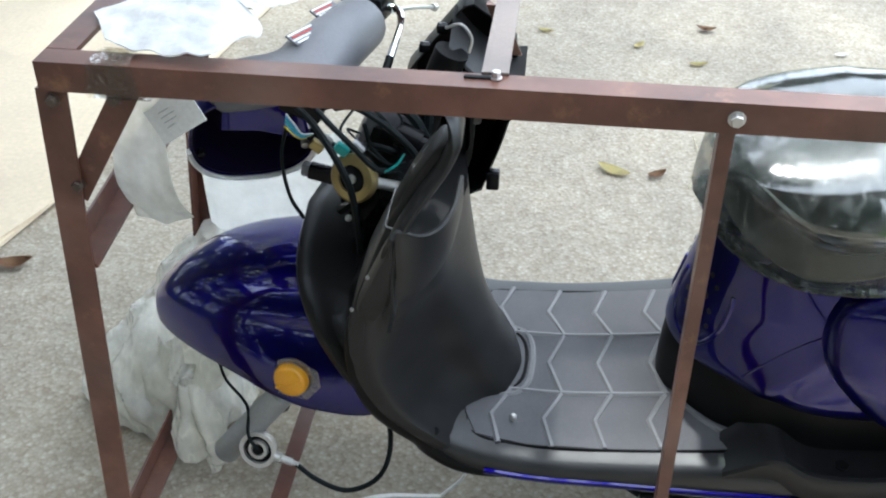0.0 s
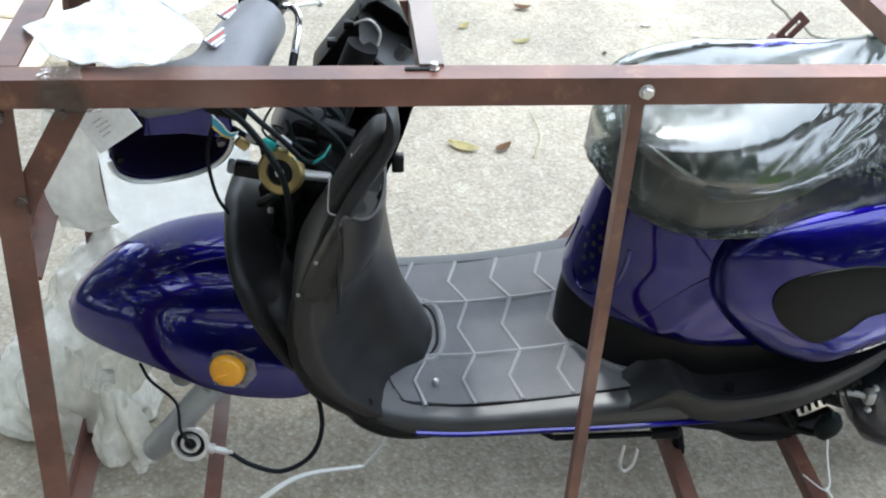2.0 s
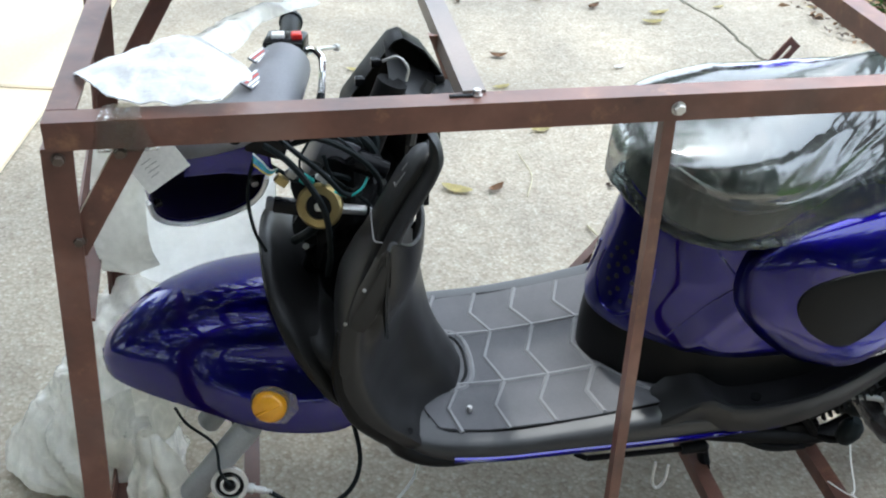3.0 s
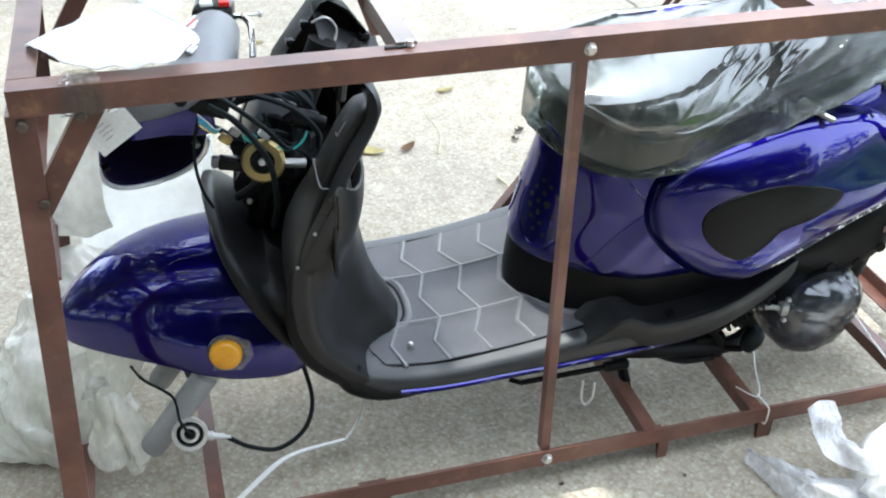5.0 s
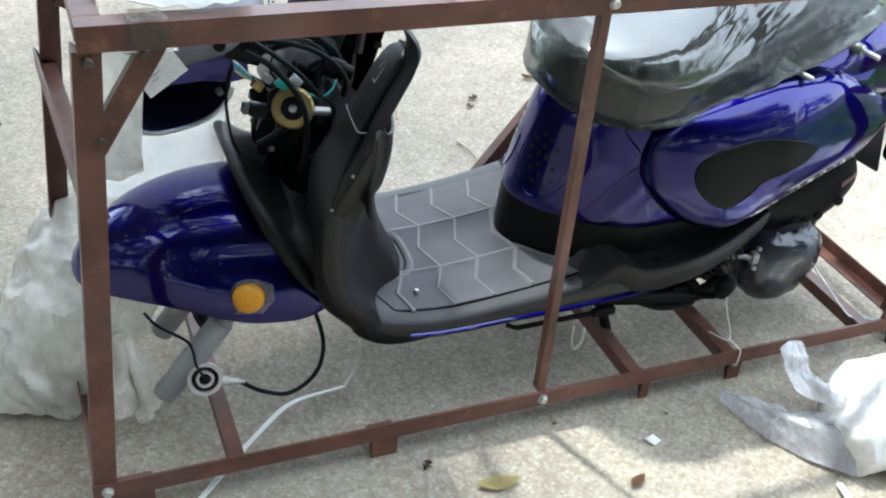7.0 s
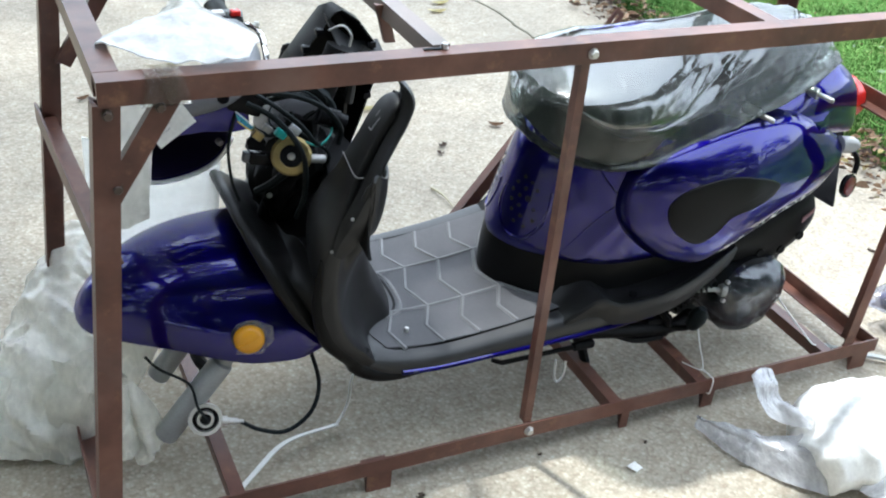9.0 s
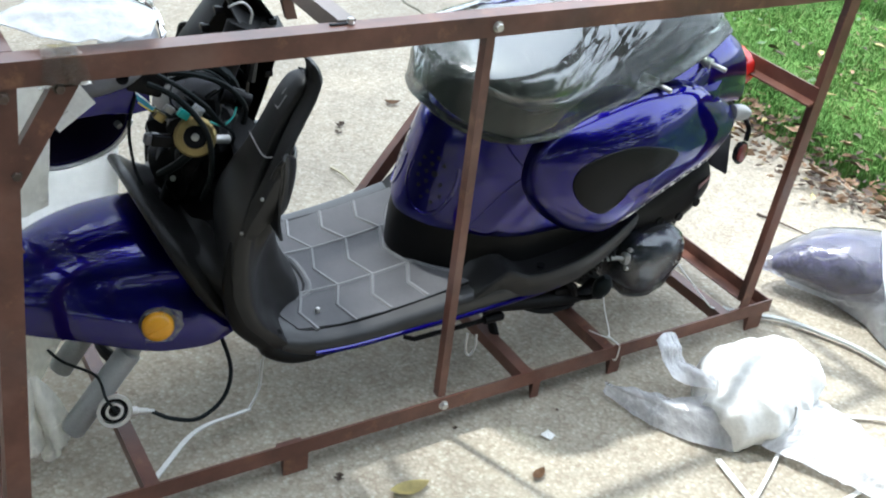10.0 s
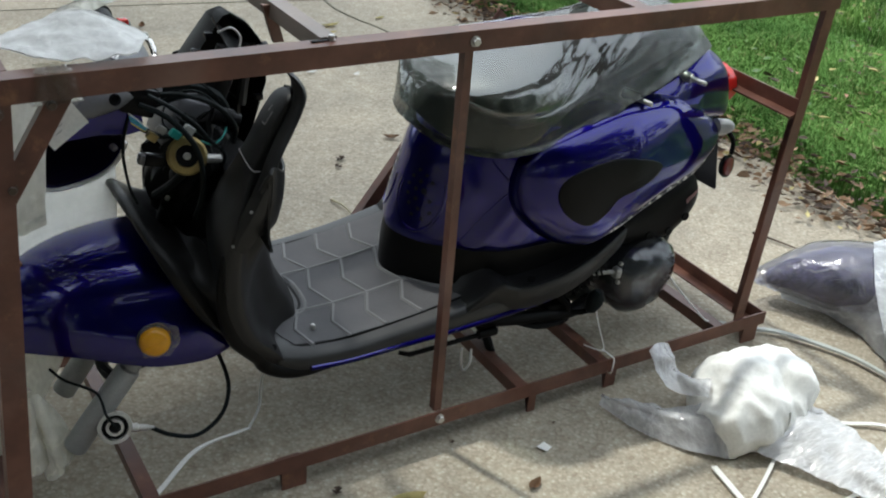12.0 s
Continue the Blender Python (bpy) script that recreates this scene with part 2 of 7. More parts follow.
def spline(pts, n=8):
    """Catmull-Rom through pts, n steps a span."""
    P = [Vector(p) for p in pts]
    P = [P[0] * 2 - P[1]] + P + [P[-1] * 2 - P[-2]]
    out = []
    for i in range(1, len(P) - 2):
        for k in range(n):
            t = k / n
            a, b, c, d = P[i - 1], P[i], P[i + 1], P[i + 2]
            out.append(0.5 * ((2 * b) + (c - a) * t + (2 * a - 5 * b + 4 * c - d) * t * t + (3 * b - a - 3 * c + d) * t ** 3))
    out.append(P[-2].copy())
    return out


def closed_spline(pts, n=6):
    P = [Vector(p) for p in pts]
    m = len(P)
    out = []
    for i in range(m):
        a, b, c, d = P[i - 1], P[i], P[(i + 1) % m], P[(i + 2) % m]
        for k in range(n):
            t = k / n
            out.append(0.5 * ((2 * b) + (c - a) * t + (2 * a - 5 * b + 4 * c - d) * t * t + (3 * b - a - 3 * c + d) * t ** 3))
    return out


def rings(bm, rows, closed=True, caps=True):
    """A skin over rows of points, each row as long as the others."""
    vs = [[bm.verts.new(p) for p in r] for r in rows]
    n = len(vs[0])
    for a, b in zip(vs, vs[1:]):
        for i in range(n if closed else n - 1):
            j = (i + 1) % n
            try:
                bm.faces.new((a[i], a[j], b[j], b[i]))
            except ValueError:
                pass
    if caps and closed:
        for r in (vs[0], vs[-1]):
            c = bm.verts.new(sum((v.co for v in r), Vector()) / n)
            for i in range(n):
                bm.faces.new((r[i], r[(i + 1) % n], c))
    return vs


def tube(bm, pts, r, n=8, smooth=6, r2=None, caps=True):
    path = spline(pts, smooth) if smooth and len(pts) > 2 else [Vector(p) for p in pts]
    rows = []
    side = None
    m = len(path)
    for i, p in enumerate(path):
        d = (path[min(i + 1, m - 1)] - path[max(i - 1, 0)]).normalized()
        if side is None:
            side = d.orthogonal().normalized()
        side = (side - d * side.dot(d)).normalized()
        up = d.cross(side)
        rad = r if r2 is None else r + (r2 - r) * i / (m - 1)
        rows.append([p + (side * math.cos(a) + up * math.sin(a)) * rad for a in (2 * math.pi * k / n for k in range(n))])
    rings(bm, rows, True, caps)


def disc_stack(bm, at, axis, prof, n=24):
    """A turned shape: prof holds (along, radius) pairs along axis from at."""
    at, axis = Vector(at), Vector(axis).normalized()
    u = axis.orthogonal().normalized()
    w = axis.cross(u)
    rings(bm, [[at + axis * h + (u * math.cos(a) + w * math.sin(a)) * max(r, 1e-4) for a in (2 * math.pi * k / n for k in range(n))] for h, r in prof])


def box(bm, lo, hi, bev=0.0, m=None):
    r = bmesh.ops.create_cube(bm, size=1)
    lo, hi = Vector(lo), Vector(hi)
    c, s = (lo + hi) / 2, hi - lo
    for v in r["verts"]:
        v.co = Vector((v.co.x * s.x, v.co.y * s.y, v.co.z * s.z)) + c
    if m is not None:
        bmesh.ops.transform(bm, matrix=m, verts=r["verts"])
    if bev:
        es = list({e for v in r["verts"] for e in v.link_edges})
        bmesh.ops.bevel(bm, geom=es, offset=bev, segments=2, profile=0.5, affect="EDGES")


def prism(bm, outline, extrude, bev=0.0):
    """A flat outline of 3D points, pushed along extrude."""
    ex = Vector(extrude)
    a = [bm.verts.new(Vector(p)) for p in outline]
    b = [bm.verts.new(Vector(p) + ex) for p in outline]
    n = len(a)
    fa, fb = bm.faces.new(a), bm.faces.new(b[::-1])
    for i in range(n):
        bm.faces.new((a[i], b[i], b[(i + 1) % n], a[(i + 1) % n]))
    if bev:
        es = list(set(fa.edges) | set(fb.edges))
        bmesh.ops.bevel(bm, geom=es, offset=bev, segments=2, profile=0.5, affect="EDGES")


def dome(bm, outline, centre, normal, depth, n=8, power=2.0, skirt=0.0, flat=0.0):
    """A pillow over a flat outline: rings shrink to the centre and rise along normal."""
    c, nv = Vector(centre), Vector(normal)
    rows = []
    if skirt:
        rows.append([Vector(p) - nv * skirt for p in outline])
    for k in range(n):
        r = math.cos(math.pi / 2 * k / n)
        h = depth * (1 - r ** power) ** (1 / power) if r < 1 else 0
        rr = flat + (1 - flat) * r
        rows.append([c + (Vector(p) - c) * rr + nv * h for p in outline])
    rings(bm, rows)


def angle_iron(bm, p0, p1, u, v, wu=0.036, wv=0.036, th=0.004):
    """L-section steel from p0 to p1; its flanges reach wu along u and wv along v."""
    p0, p1, u, v = Vector(p0), Vector(p1), Vector(u).normalized(), Vector(v).normalized()
    prof = [Vector((0, 0, 0)), u * wu, u * wu + v * th, u * th + v * th, u * th + v * wv, v * wv]
    rings(bm, [[p0 + q for q in prof], [p1 + q for q in prof]])


def bolt_mesh(bm, at, axis, r=0.0085, h=0.007):
    at, axis = Vector(at), Vector(axis).normalized()
    disc_stack(bm, at, axis, [(0, r * 1.25), (0.0015, r * 1.25), (0.0015, r)], 16)
    disc_stack(bm, at + axis * 0.0015, axis, [(0, r), (h * 0.8, r), (h, r * 0.85)], 6)


def bolt(at, axis, parent, r=0.0085, material=None):
    b = bmesh.new()
    bolt_mesh(b, at, axis, r)
    return part("bolt", b, material or STEEL, parent, split=25)


# ---- ground ----
def build_ground():
    b = bmesh.new()
    bmesh.ops.create_grid(b, x_segments=2, y_segments=2, size=400)
    for v in b.verts:
        v.co.z = -0.06
    g = part("ground", b, plain("lawn_soil", (0.06, 0.075, 0.025), 0.9, vary=0.4, scale=8, bumps=0.5, bdist=0.01))
    tagged(g, "dark green-brown lawn soil around the driveway", "ground", kind="structure")
    b = bmesh.new()
    box(b, (-3.35, -6.2, -0.1), (1.86, 4.4, 0.0))
    d = part("pavement", b, CONCRETE, None, smooth=False)
    tagged(d, "tan exposed-aggregate concrete driveway slab", "driveway", kind="structure")


build_ground()

# ---- crate ----
YF = 0.55
crate = thing("shipping_crate", (0.05, 0.27, 0.0), "open shipping crate frame of brown painted angle steel round a scooter", "crate")
TOP = 0.908


def iron(name, p0, p1, u, v, wu=0.036, wv=0.036, label=""):
    b = bmesh.new()
    angle_iron(b, p0, p1, u, v, wu, wv)
    return part(name, b, CRATE, crate, label, smooth=False)


iron("top_rail", (-0.79, -0.008, TOP), (0.935, -0.008, TOP), (0, 1, 0), (0, 0, -1), 0.036, 0.037)
iron("top_rail", (-0.79, YF, TOP), (0.935, YF, TOP), (0, -1, 0), (0, 0, -1))
iron("bottom_rail", (-0.852, -0.008, 0.052), (0.965, -0.008, 0.052), (0, 1, 0), (0, 0, 1), 0.036, 0.036)
iron("bottom_rail", (-0.872, YF, 0.052), (0.965, YF, 0.052), (0, -1, 0), (0, 0, 1))
iron("end_rail", (-0.79, 0.03, TOP), (-0.79, YF - 0.03, TOP), (1, 0, 0), (0, 0, -1))
iron("end_rail", (0.935, 0.03, TOP), (0.935, YF - 0.03, TOP), (-1, 0, 0), (0, 0, -1))
for x in (-0.850, 0.962):
    iron("end_rail", (x, -0.004, 0.05), (x, YF - 0.004, 0.05), (1 if x < 0 else -1, 0, 0), (0, 0, 1))
iron("corner_post", (-0.851, -0.004, 0.056), (-0.797, -0.004, 0.872), (1, 0, 0), (0, 1, 0), 0.038, 0.036)
iron("corner_post", (-0.872, YF - 0.004, 0.056), (-0.808, YF - 0.004, 0.905), (1, 0, 0), (0, -1, 0), 0.038, 0.036)
iron("corner_post", (0.885, -0.004, 0.088), (0.93, -0.004, 0.872), (-1, 0, 0), (0, 1, 0), 0.030, 0.036)
iron("corner_post", (0.955, YF - 0.004, 0.056), (0.932, YF - 0.004, 0.905), (-1, 0, 0), (0, -1, 0))
iron("mid_post", (-0.011, -0.002, 0.088), (-0.015, -0.002, 0.872), (1, 0, 0), (0, 1, 0), 0.017, 0.020)
b = bmesh.new()
angle_iron(b, (-0.279, 0.024, TOP + 0.004), (-0.279, YF, TOP + 0.004), (1, 0, 0), (0, 0, -1), 0.030, 0.03)
strut = part("strut", b, plain("dusty_grey_primer_steel", (0.165, 0.130, 0.112), 0.4, vary=0.25, scale=30), crate, "strut faded to dusty grey", smooth=False)
b = bmesh.new()
box(b, (-0.298, 0.012, TOP + 0.0005), (-0.262, 0.020, TOP + 0.0025), 0.001)
part("bolt_slot", b, DARK, strut)
iron("strut", (0.395, 0.028, TOP - 0.004), (0.395, YF - 0.01, TOP - 0.004), (1, 0, 0), (0, 0, -1), 0.036, 0.036)
iron("strut_hanger", (-0.292, 0.232, 0.906), (-0.264, 0.250, 0.830), (1, 0, 0), (0, 1, 0), 0.020, 0.012)
iron("end_rail", (-0.808, 0.0, 0.612), (-0.838, YF - 0.01, 0.612), (1, 0, 0), (0, 0, 1))
iron("end_rail", (0.91, 0.0, 0.622), (0.925, YF, 0.622), (-1, 0, 0), (0, 0, 1))
for y, s in ((0.004, 1), (YF - 0.012, -1)):
    iron("gusset", (-0.795, y, 0.73), (-0.700, y, 0.885), (0.85, 0, -0.52), (0, s, 0), 0.032, 0.018)
for x in (-0.60, 0.225, 0.455, 0.82):
    iron("cross_beam", (x - 0.018, 0.0, 0.077), (x - 0.018, YF - 0.037, 0.077), (1, 0, 0), (0, 0, -1), 0.028, 0.030)
for x, w in ((-0.785, 0.035), (-0.325, 0.026), (0.250, 0.010), (0.475, 0.016), (0.93, 0.025)):
    b = bmesh.new()
    angle_iron(b, (x - w, 0.0, 0.051), (x + w, 0.0, 0.051), (0, 1, 0), (0, 0, -1), 0.04, 0.05)
    part("foot", b, CRATE, crate, smooth=False)
bolt((0.0, -0.008, 0.889), (0, -1, 0), crate, 0.0078)
bolt((0.0, -0.008, 0.070), (0, -1, 0), crate)
bolt((-0.828, -0.008, 0.070), (0, -1, 0), crate)
bolt((-0.262, 0.016, TOP + 0.001), (0, 0, 1), crate, 0.0055)
bolt((-0.778, -0.004, 0.858), (0, -1, 0), crate, 0.007, DARKBOLT)
bolt((-0.772, 0.0, 0.740), (0, -1, 0), crate, 0.007, DARKBOLT)
bolt((-0.705, 0.0, 0.862), (0, -1, 0), crate, 0.007, DARKBOLT)

loose = thing("loose_post", (0.15, 0.5, 0.0), "unbolted brown crate post leaning against the scooter seat", "crate post")
b = bmesh.new()
angle_iron(b, (-0.12, 0.512, 0.05), (0.435, 0.592, 0.685), (1, 0, -0.86), (0, 1, 0), 0.03, 0.026)
part("bar", b, CRATE, loose, smooth=False)
b = bmesh.new()
tabm = Matrix.Translation((0.462, 0.600, 0.700)) @ Matrix.Rotation(radians(8), 4, "Z") @ Matrix.Rotation(radians(-49), 4, "Y")
for lo, hi in (((-0.030, -0.002, -0.016), (0.032, 0.002, -0.004)), ((-0.030, -0.002, 0.004), (0.032, 0.002, 0.016)), ((-0.030, -0.002, -0.0041), (-0.016, 0.002, 0.0041)), ((0.020, -0.002, -0.0041), (0.032, 0.002, 0.0041))):
    box(b, lo, hi, 0.0, tabm)
part("slotted_tab", b, CRATE, loose, smooth=False)

# ---- scooter ----
YM = 0.272
scooter = thing("scooter", (0.1, YM, 0.05), "part-assembled purple and black motor scooter without its front wheel", "scooter")


# the scooter leans a little towards its side stand
LEAN = 0.095


def leaned(x, s, h):
    """World place of a point s to the far side of the scooter's middle plane, h above the ground when upright."""
    return Vector((x, YM + s - LEAN * (h - 0.27), h + LEAN * s))


def lerp_table(table, x):
    """Row of numbers at x, on smooth curves through the rows of a table sorted by its first column."""
    n = len(table)
    if x <= table[0][0]:
        return table[0][1:]
    if x >= table[-1][0]:
        return table[-1][1:]
    i = max(k for k in range(n - 1) if table[k][0] <= x)
    a, b_ = table[i], table[i + 1]
    h = b_[0] - a[0]
    t = (x - a[0]) / h
    out = []
    for c in range(1, len(a)):
        d = (b_[c] - a[c]) / h
        d0 = (a[c] - table[i - 1][c]) / (a[0] - table[i - 1][0]) if i else d
        d1 = (table[i + 2][c] - b_[c]) / (table[i + 2][0] - b_[0]) if i + 2 < n else d
        m0 = 0 if d0 * d <= 0 else 2 * d0 * d / (d0 + d)
        m1 = 0 if d1 * d <= 0 else 2 * d1 * d / (d1 + d)
        out.append((2 * t ** 3 - 3 * t * t + 1) * a[c] + (t ** 3 - 2 * t * t + t) * h * m0 + (3 * t * t - 2 * t ** 3) * b_[c] + (t ** 3 - t * t) * h * m1)
    return tuple(out)


def hooped(bm, table, section, steps, refine=0):
    """A skin of section(x, *row) rings along x."""
    x0, x1 = table[0][0], table[-1][0]
    rows = []
    for i in range(steps + 1):
        x = x0 + (x1 - x0) * i / steps
        row = section(x, *lerp_table(table, x))
        rows.append(closed_spline(row, refine) if refine else row)
    rings(bm, rows)


def both(half):
    """Mirror a half profile of (side, z) pairs, running from the keel to the crown."""
    return [(-s, z) for s, z in half] + [(s, z) for s, z in half[::-1] if s > 1e-6]


# front shell: x, crown z, hem z, half width, step of the hood
def shell_section(x, zt, zb, w, step):
    h = zt - zb
    half = [(0.0, zb + 0.02), (w * 0.80, zb + 0.012), (w * 0.97, zb), (w, zb + 0.010), (w * 1.0, zb + h * 0.18), (w * (0.985 - 0.05 * step), zb + h * 0.34),
            (w * (0.95 - 0.22 * step), zb + h * 0.48), (w * (0.90 - 0.26 * step), zb + h * 0.60), (w * (0.80 - 0.15 * step), zb + h * 0.735),
            (w * (0.62 - 0.07 * step), zb + h * 0.87), (w * 0.34, zb + h * 0.965), (0.0, zt)]
    return [Vector((x, YM + s, z)) for s, z in both(half)]


b = bmesh.new()
hooped(b, [(-0.830, 0.358, 0.342, 0.010, 0), (-0.822, 0.378, 0.334, 0.032, 0), (-0.80, 0.405, 0.331, 0.058, 0), (-0.76, 0.438, 0.331, 0.090, 0.0), (-0.71, 0.466, 0.329, 0.120, 0.1),
           (-0.65, 0.484, 0.319, 0.146, 0.25), (-0.60, 0.491, 0.306, 0.164, 0.42), (-0.54, 0.494, 0.293, 0.175, 0.5), (-0.49, 0.490, 0.287, 0.176, 0.45), (-0.455, 0.482, 0.284, 0.172, 0.4), (-0.40, 0.46, 0.290, 0.155, 0.3)],
       shell_section, 70, 3)
part("front_shell", b, PURPLE, scooter, "glossy purple front apron shell")
# amber indicator with its taped base
ax_i = Vector((-0.18, -1, 0.12)).normalized()
b = bmesh.new()
disc_stack(b, Vector((-0.556, 0.098, 0.358)) - ax_i * 0.004, ax_i, [(0, 0.031), (0.006, 0.031), (0.008, 0.029)], 28)
ind = part("turn_signal", b, PANGREY, scooter, "amber front indicator stuck on with clear tape")
b = bmesh.new()
disc_stack(b, Vector((-0.556, 0.098, 0.358)) + ax_i * 0.003, ax_i, [(0, 0.0275), (0.010, 0.0268), (0.015, 0.023), (0.018, 0.015), (0.019, 0.004)], 28)
part("lens", b, AMBER, ind, "amber plastic lens")
b = bmesh.new()
box(b, (-0.021, -0.003, -0.0022), (0.021, 0.003, 0.0022), 0.001, Matrix.Translation(Vector((-0.556, 0.098, 0.358)) + ax_i * 0.020) @ Matrix.Rotation(radians(-25), 4, "Y"))
part("rib", b, AMBER, ind)
TAPE = make_film("clear_tape", (0.97, 0.96, 0.95), 0.0, 60, milky=0.12)
b = bmesh.new()
prism(b, [(-0.580, 0.092, 0.328), (-0.534, 0.0885, 0.322), (-0.512, 0.088, 0.350), (-0.515, 0.089, 0.380), (-0.545, 0.094, 0.396), (-0.578, 0.098, 0.390)], (0, -0.001, 0))
part("tape", b, TAPE, ind, "clear adhesive tape")

# fork legs, hub cup and speedometer cable
for p0, p1 in (((-0.560, 0.150, 0.315), (-0.706, 0.150, 0.122)), ((-0.535, 0.345, 0.315), (-0.684, 0.335, 0.118))):
    b = bmesh.new()
    d = (Vector(p1) - Vector(p0))
    L = d.length
    disc_stack(b, p0, d, [(0, 0.017), (0.05, 0.017), (0.055, 0.0225), (L - 0.006, 0.0225), (L, 0.019)], 22)
    part("fork_leg", b, FORKGREY, scooter, "silver-grey fork tube")
b = bmesh.new()
hub_at, hub_ax = Vector((-0.634, 0.122, 0.170)), Vector((-0.12, -1, 0.35)).normalized()
disc_stack(b, hub_at - hub_ax * 0.012, hub_ax, [(0, 0.026), (0.014, 0.0315), (0.020, 0.0315), (0.020, 0.0245), (0.012, 0.0238), (0.012, 0.017), (0.020, 0.016), (0.020, 0.011), (0.010, 0.010)], 32)
hub = part("speedometer_drive", b, STEEL, scooter, "round silver speedometer drive on a cable", split=30)
b = bmesh.new()
disc_stack(b, hub_at + hub_ax * 0.002, hub_ax, [(0, 0.0085), (0.007, 0.0080), (0.008, 0.004)], 16)
part("bore", b, DARK, hub)
# flat dark ring stands in for the shade inside the cup
b = bmesh.new()
disc_stack(b, hub_at + hub_ax * 0.0005, hub_ax, [(0, 0.0240), (0.0012, 0.0240), (0.0013, 0.0170)], 28)
part("cup_shadow_ring", b, DARK, hub, "dark ring painted as shade in the drive cup")
b = bmesh.new()
disc_stack(b, (-0.606, 0.112, 0.166), (0.95, -0.1, -0.25), [(0, 0.008), (0.010, 0.009), (0.012, 0.006), (0.030, 0.006), (0.032, 0.004), (0.042, 0.004)], 14)
part("cable_nut", b, STEEL, scooter)
b = bmesh.new()
tube(b, [(-0.570, 0.108, 0.156), (-0.535, 0.100, 0.133), (-0.485, 0.095, 0.120), (-0.435, 0.10, 0.150), (-0.415, 0.115, 0.205), (-0.425, 0.15, 0.27), (-0.44, 0.18, 0.33)], 0.0042, 8)
part("speedometer_cable", b, RUBBER, scooter)
b = bmesh.new()
tube(b, [(-0.634, 0.112, 0.176), (-0.648, 0.118, 0.205), (-0.655, 0.15, 0.235), (-0.70, 0.19, 0.25), (-0.72, 0.22, 0.262)], 0.0028, 6)
part("wire", b, RUBBER, scooter)
b = bmesh.new()
tube(b, [(-0.60, 0.16, 0.23), (-0.62, 0.24, 0.225), (-0.60, 0.33, 0.23)], 0.012, 8)
box(b, (-0.60, 0.18, 0.24), (-0.55, 0.31, 0.30), 0.008)
part("fork_bridge", b, DARK, scooter)

# black collar behind the shell
def collar_row(t, push):
    """One arch of the collar: t runs from its front lip to its back edge."""
    front = [(-0.424, -0.155, 0.335), (-0.438, -0.166, 0.352), (-0.472, -0.174, 0.390), (-0.512, -0.166, 0.455), (-0.537, -0.138, 0.503), (-0.550, -0.086, 0.528), (-0.556, 0.0, 0.537)]
    back = [(-0.382, -0.178, 0.318), (-0.384, -0.192, 0.34), (-0.392, -0.204, 0.39), (-0.420, -0.202, 0.455), (-0.448, -0.165, 0.498), (-0.468, -0.095, 0.512), (-0.474, 0.0, 0.516)]
    row = []
    for f, k in zip(front, back):
        p = Vector(f).lerp(Vector(k), t)
        out = Vector((0, p.y, (p.z - 0.40) * 0.6))
        if out.length > 1e-5:
            p += out.normalized() * (push if push > 0 else push * (1.0 + 3.6 * max(0.0, p.z - 0.47) / 0.16))
        row.append(p)
    row = spline(row, 5)
    full = row + [Vector((p.x, -p.y, p.z)) for p in row[-2::-1]]
    return [Vector((p.x, YM + p.y, p.z)) for p in full]


b = bmesh.new()
rows = [collar_row(t, s) for t, s in ((0.10, 0.000), (0.02, 0.006), (-0.03, 0.013), (-0.04, 0.020), (0.00, 0.027), (0.07, 0.030), (0.16, 0.030), (0.25, 0.025), (0.34, 0.017), (0.43, 0.008), (0.55, 0.000), (0.75, -0.008), (1.0, -0.012), (1.0, -0.020), (0.75, -0.016), (0.5, -0.010), (0.25, -0.002), (0.12, 0.000))]
rings(b, rows + [rows[0]], closed=False)
part("leg_shield_front", b, COLLAR, scooter, "black plastic flared collar behind the purple apron")

# leg shield: upright height, front x, back x, half width, column half width
def shield_section(z, xf, xr, w, wc):
    low = min(1.0, max(0.0, (0.42 - z) / 0.12))
    fat = min(1.0, max(0.0, (z - 0.42) / 0.15)) ** 1.5
    half = [(xf + 0.05, 0.0), (xf + 0.045, w * 0.55), (xf + 0.012, w * 0.93), (xf - 0.002, w - 0.003), (xf + 0.004, w), (xf + 0.022, w), (xf + 0.036, w * 0.95),
            (xf + (xr - xf) * (0.42 - 0.08 * low + 0.04 * fat), wc + (w - wc) * (0.45 - 0.06 * low + 0.47 * fat)), (xf + (xr - xf) * (0.62 - 0.06 * low + 0.06 * fat), wc + 0.012 + 0.028 * fat), (xf + (xr - xf) * 0.82, wc * 0.93 + 0.016 * fat), (xr - 0.012, wc * 0.62), (xr, 0.0)]
    near = [leaned(x, -s, z) for x, s in half]
    far = [leaned(x, s, z) for x, s in half[-2:0:-1]]
    return closed_spline(near + far, 3)


tab = [(0.255, -0.318, -0.205, 0.186, 0.082), (0.275, -0.345, -0.218, 0.194, 0.080), (0.31, -0.372, -0.234, 0.204, 0.080), (0.35, -0.405, -0.256, 0.212, 0.084), (0.40, -0.428, -0.276, 0.220, 0.095),
       (0.46, -0.442, -0.290, 0.226, 0.105), (0.52, -0.445, -0.300, 0.228, 0.120), (0.58, -0.438, -0.308, 0.226, 0.132), (0.63, -0.422, -0.312, 0.220, 0.135)]
b = bmesh.new()
n = 64
rows = []
for i in range(n + 1):
    z = tab[0][0] + (tab[-1][0] - tab[0][0]) * i / n
    rows.append(shield_section(z, *lerp_table(tab, z)))
rings(b, rows)
shield = part("leg_shield", b, SATIN, scooter, "black plastic leg shield with steering column cover")
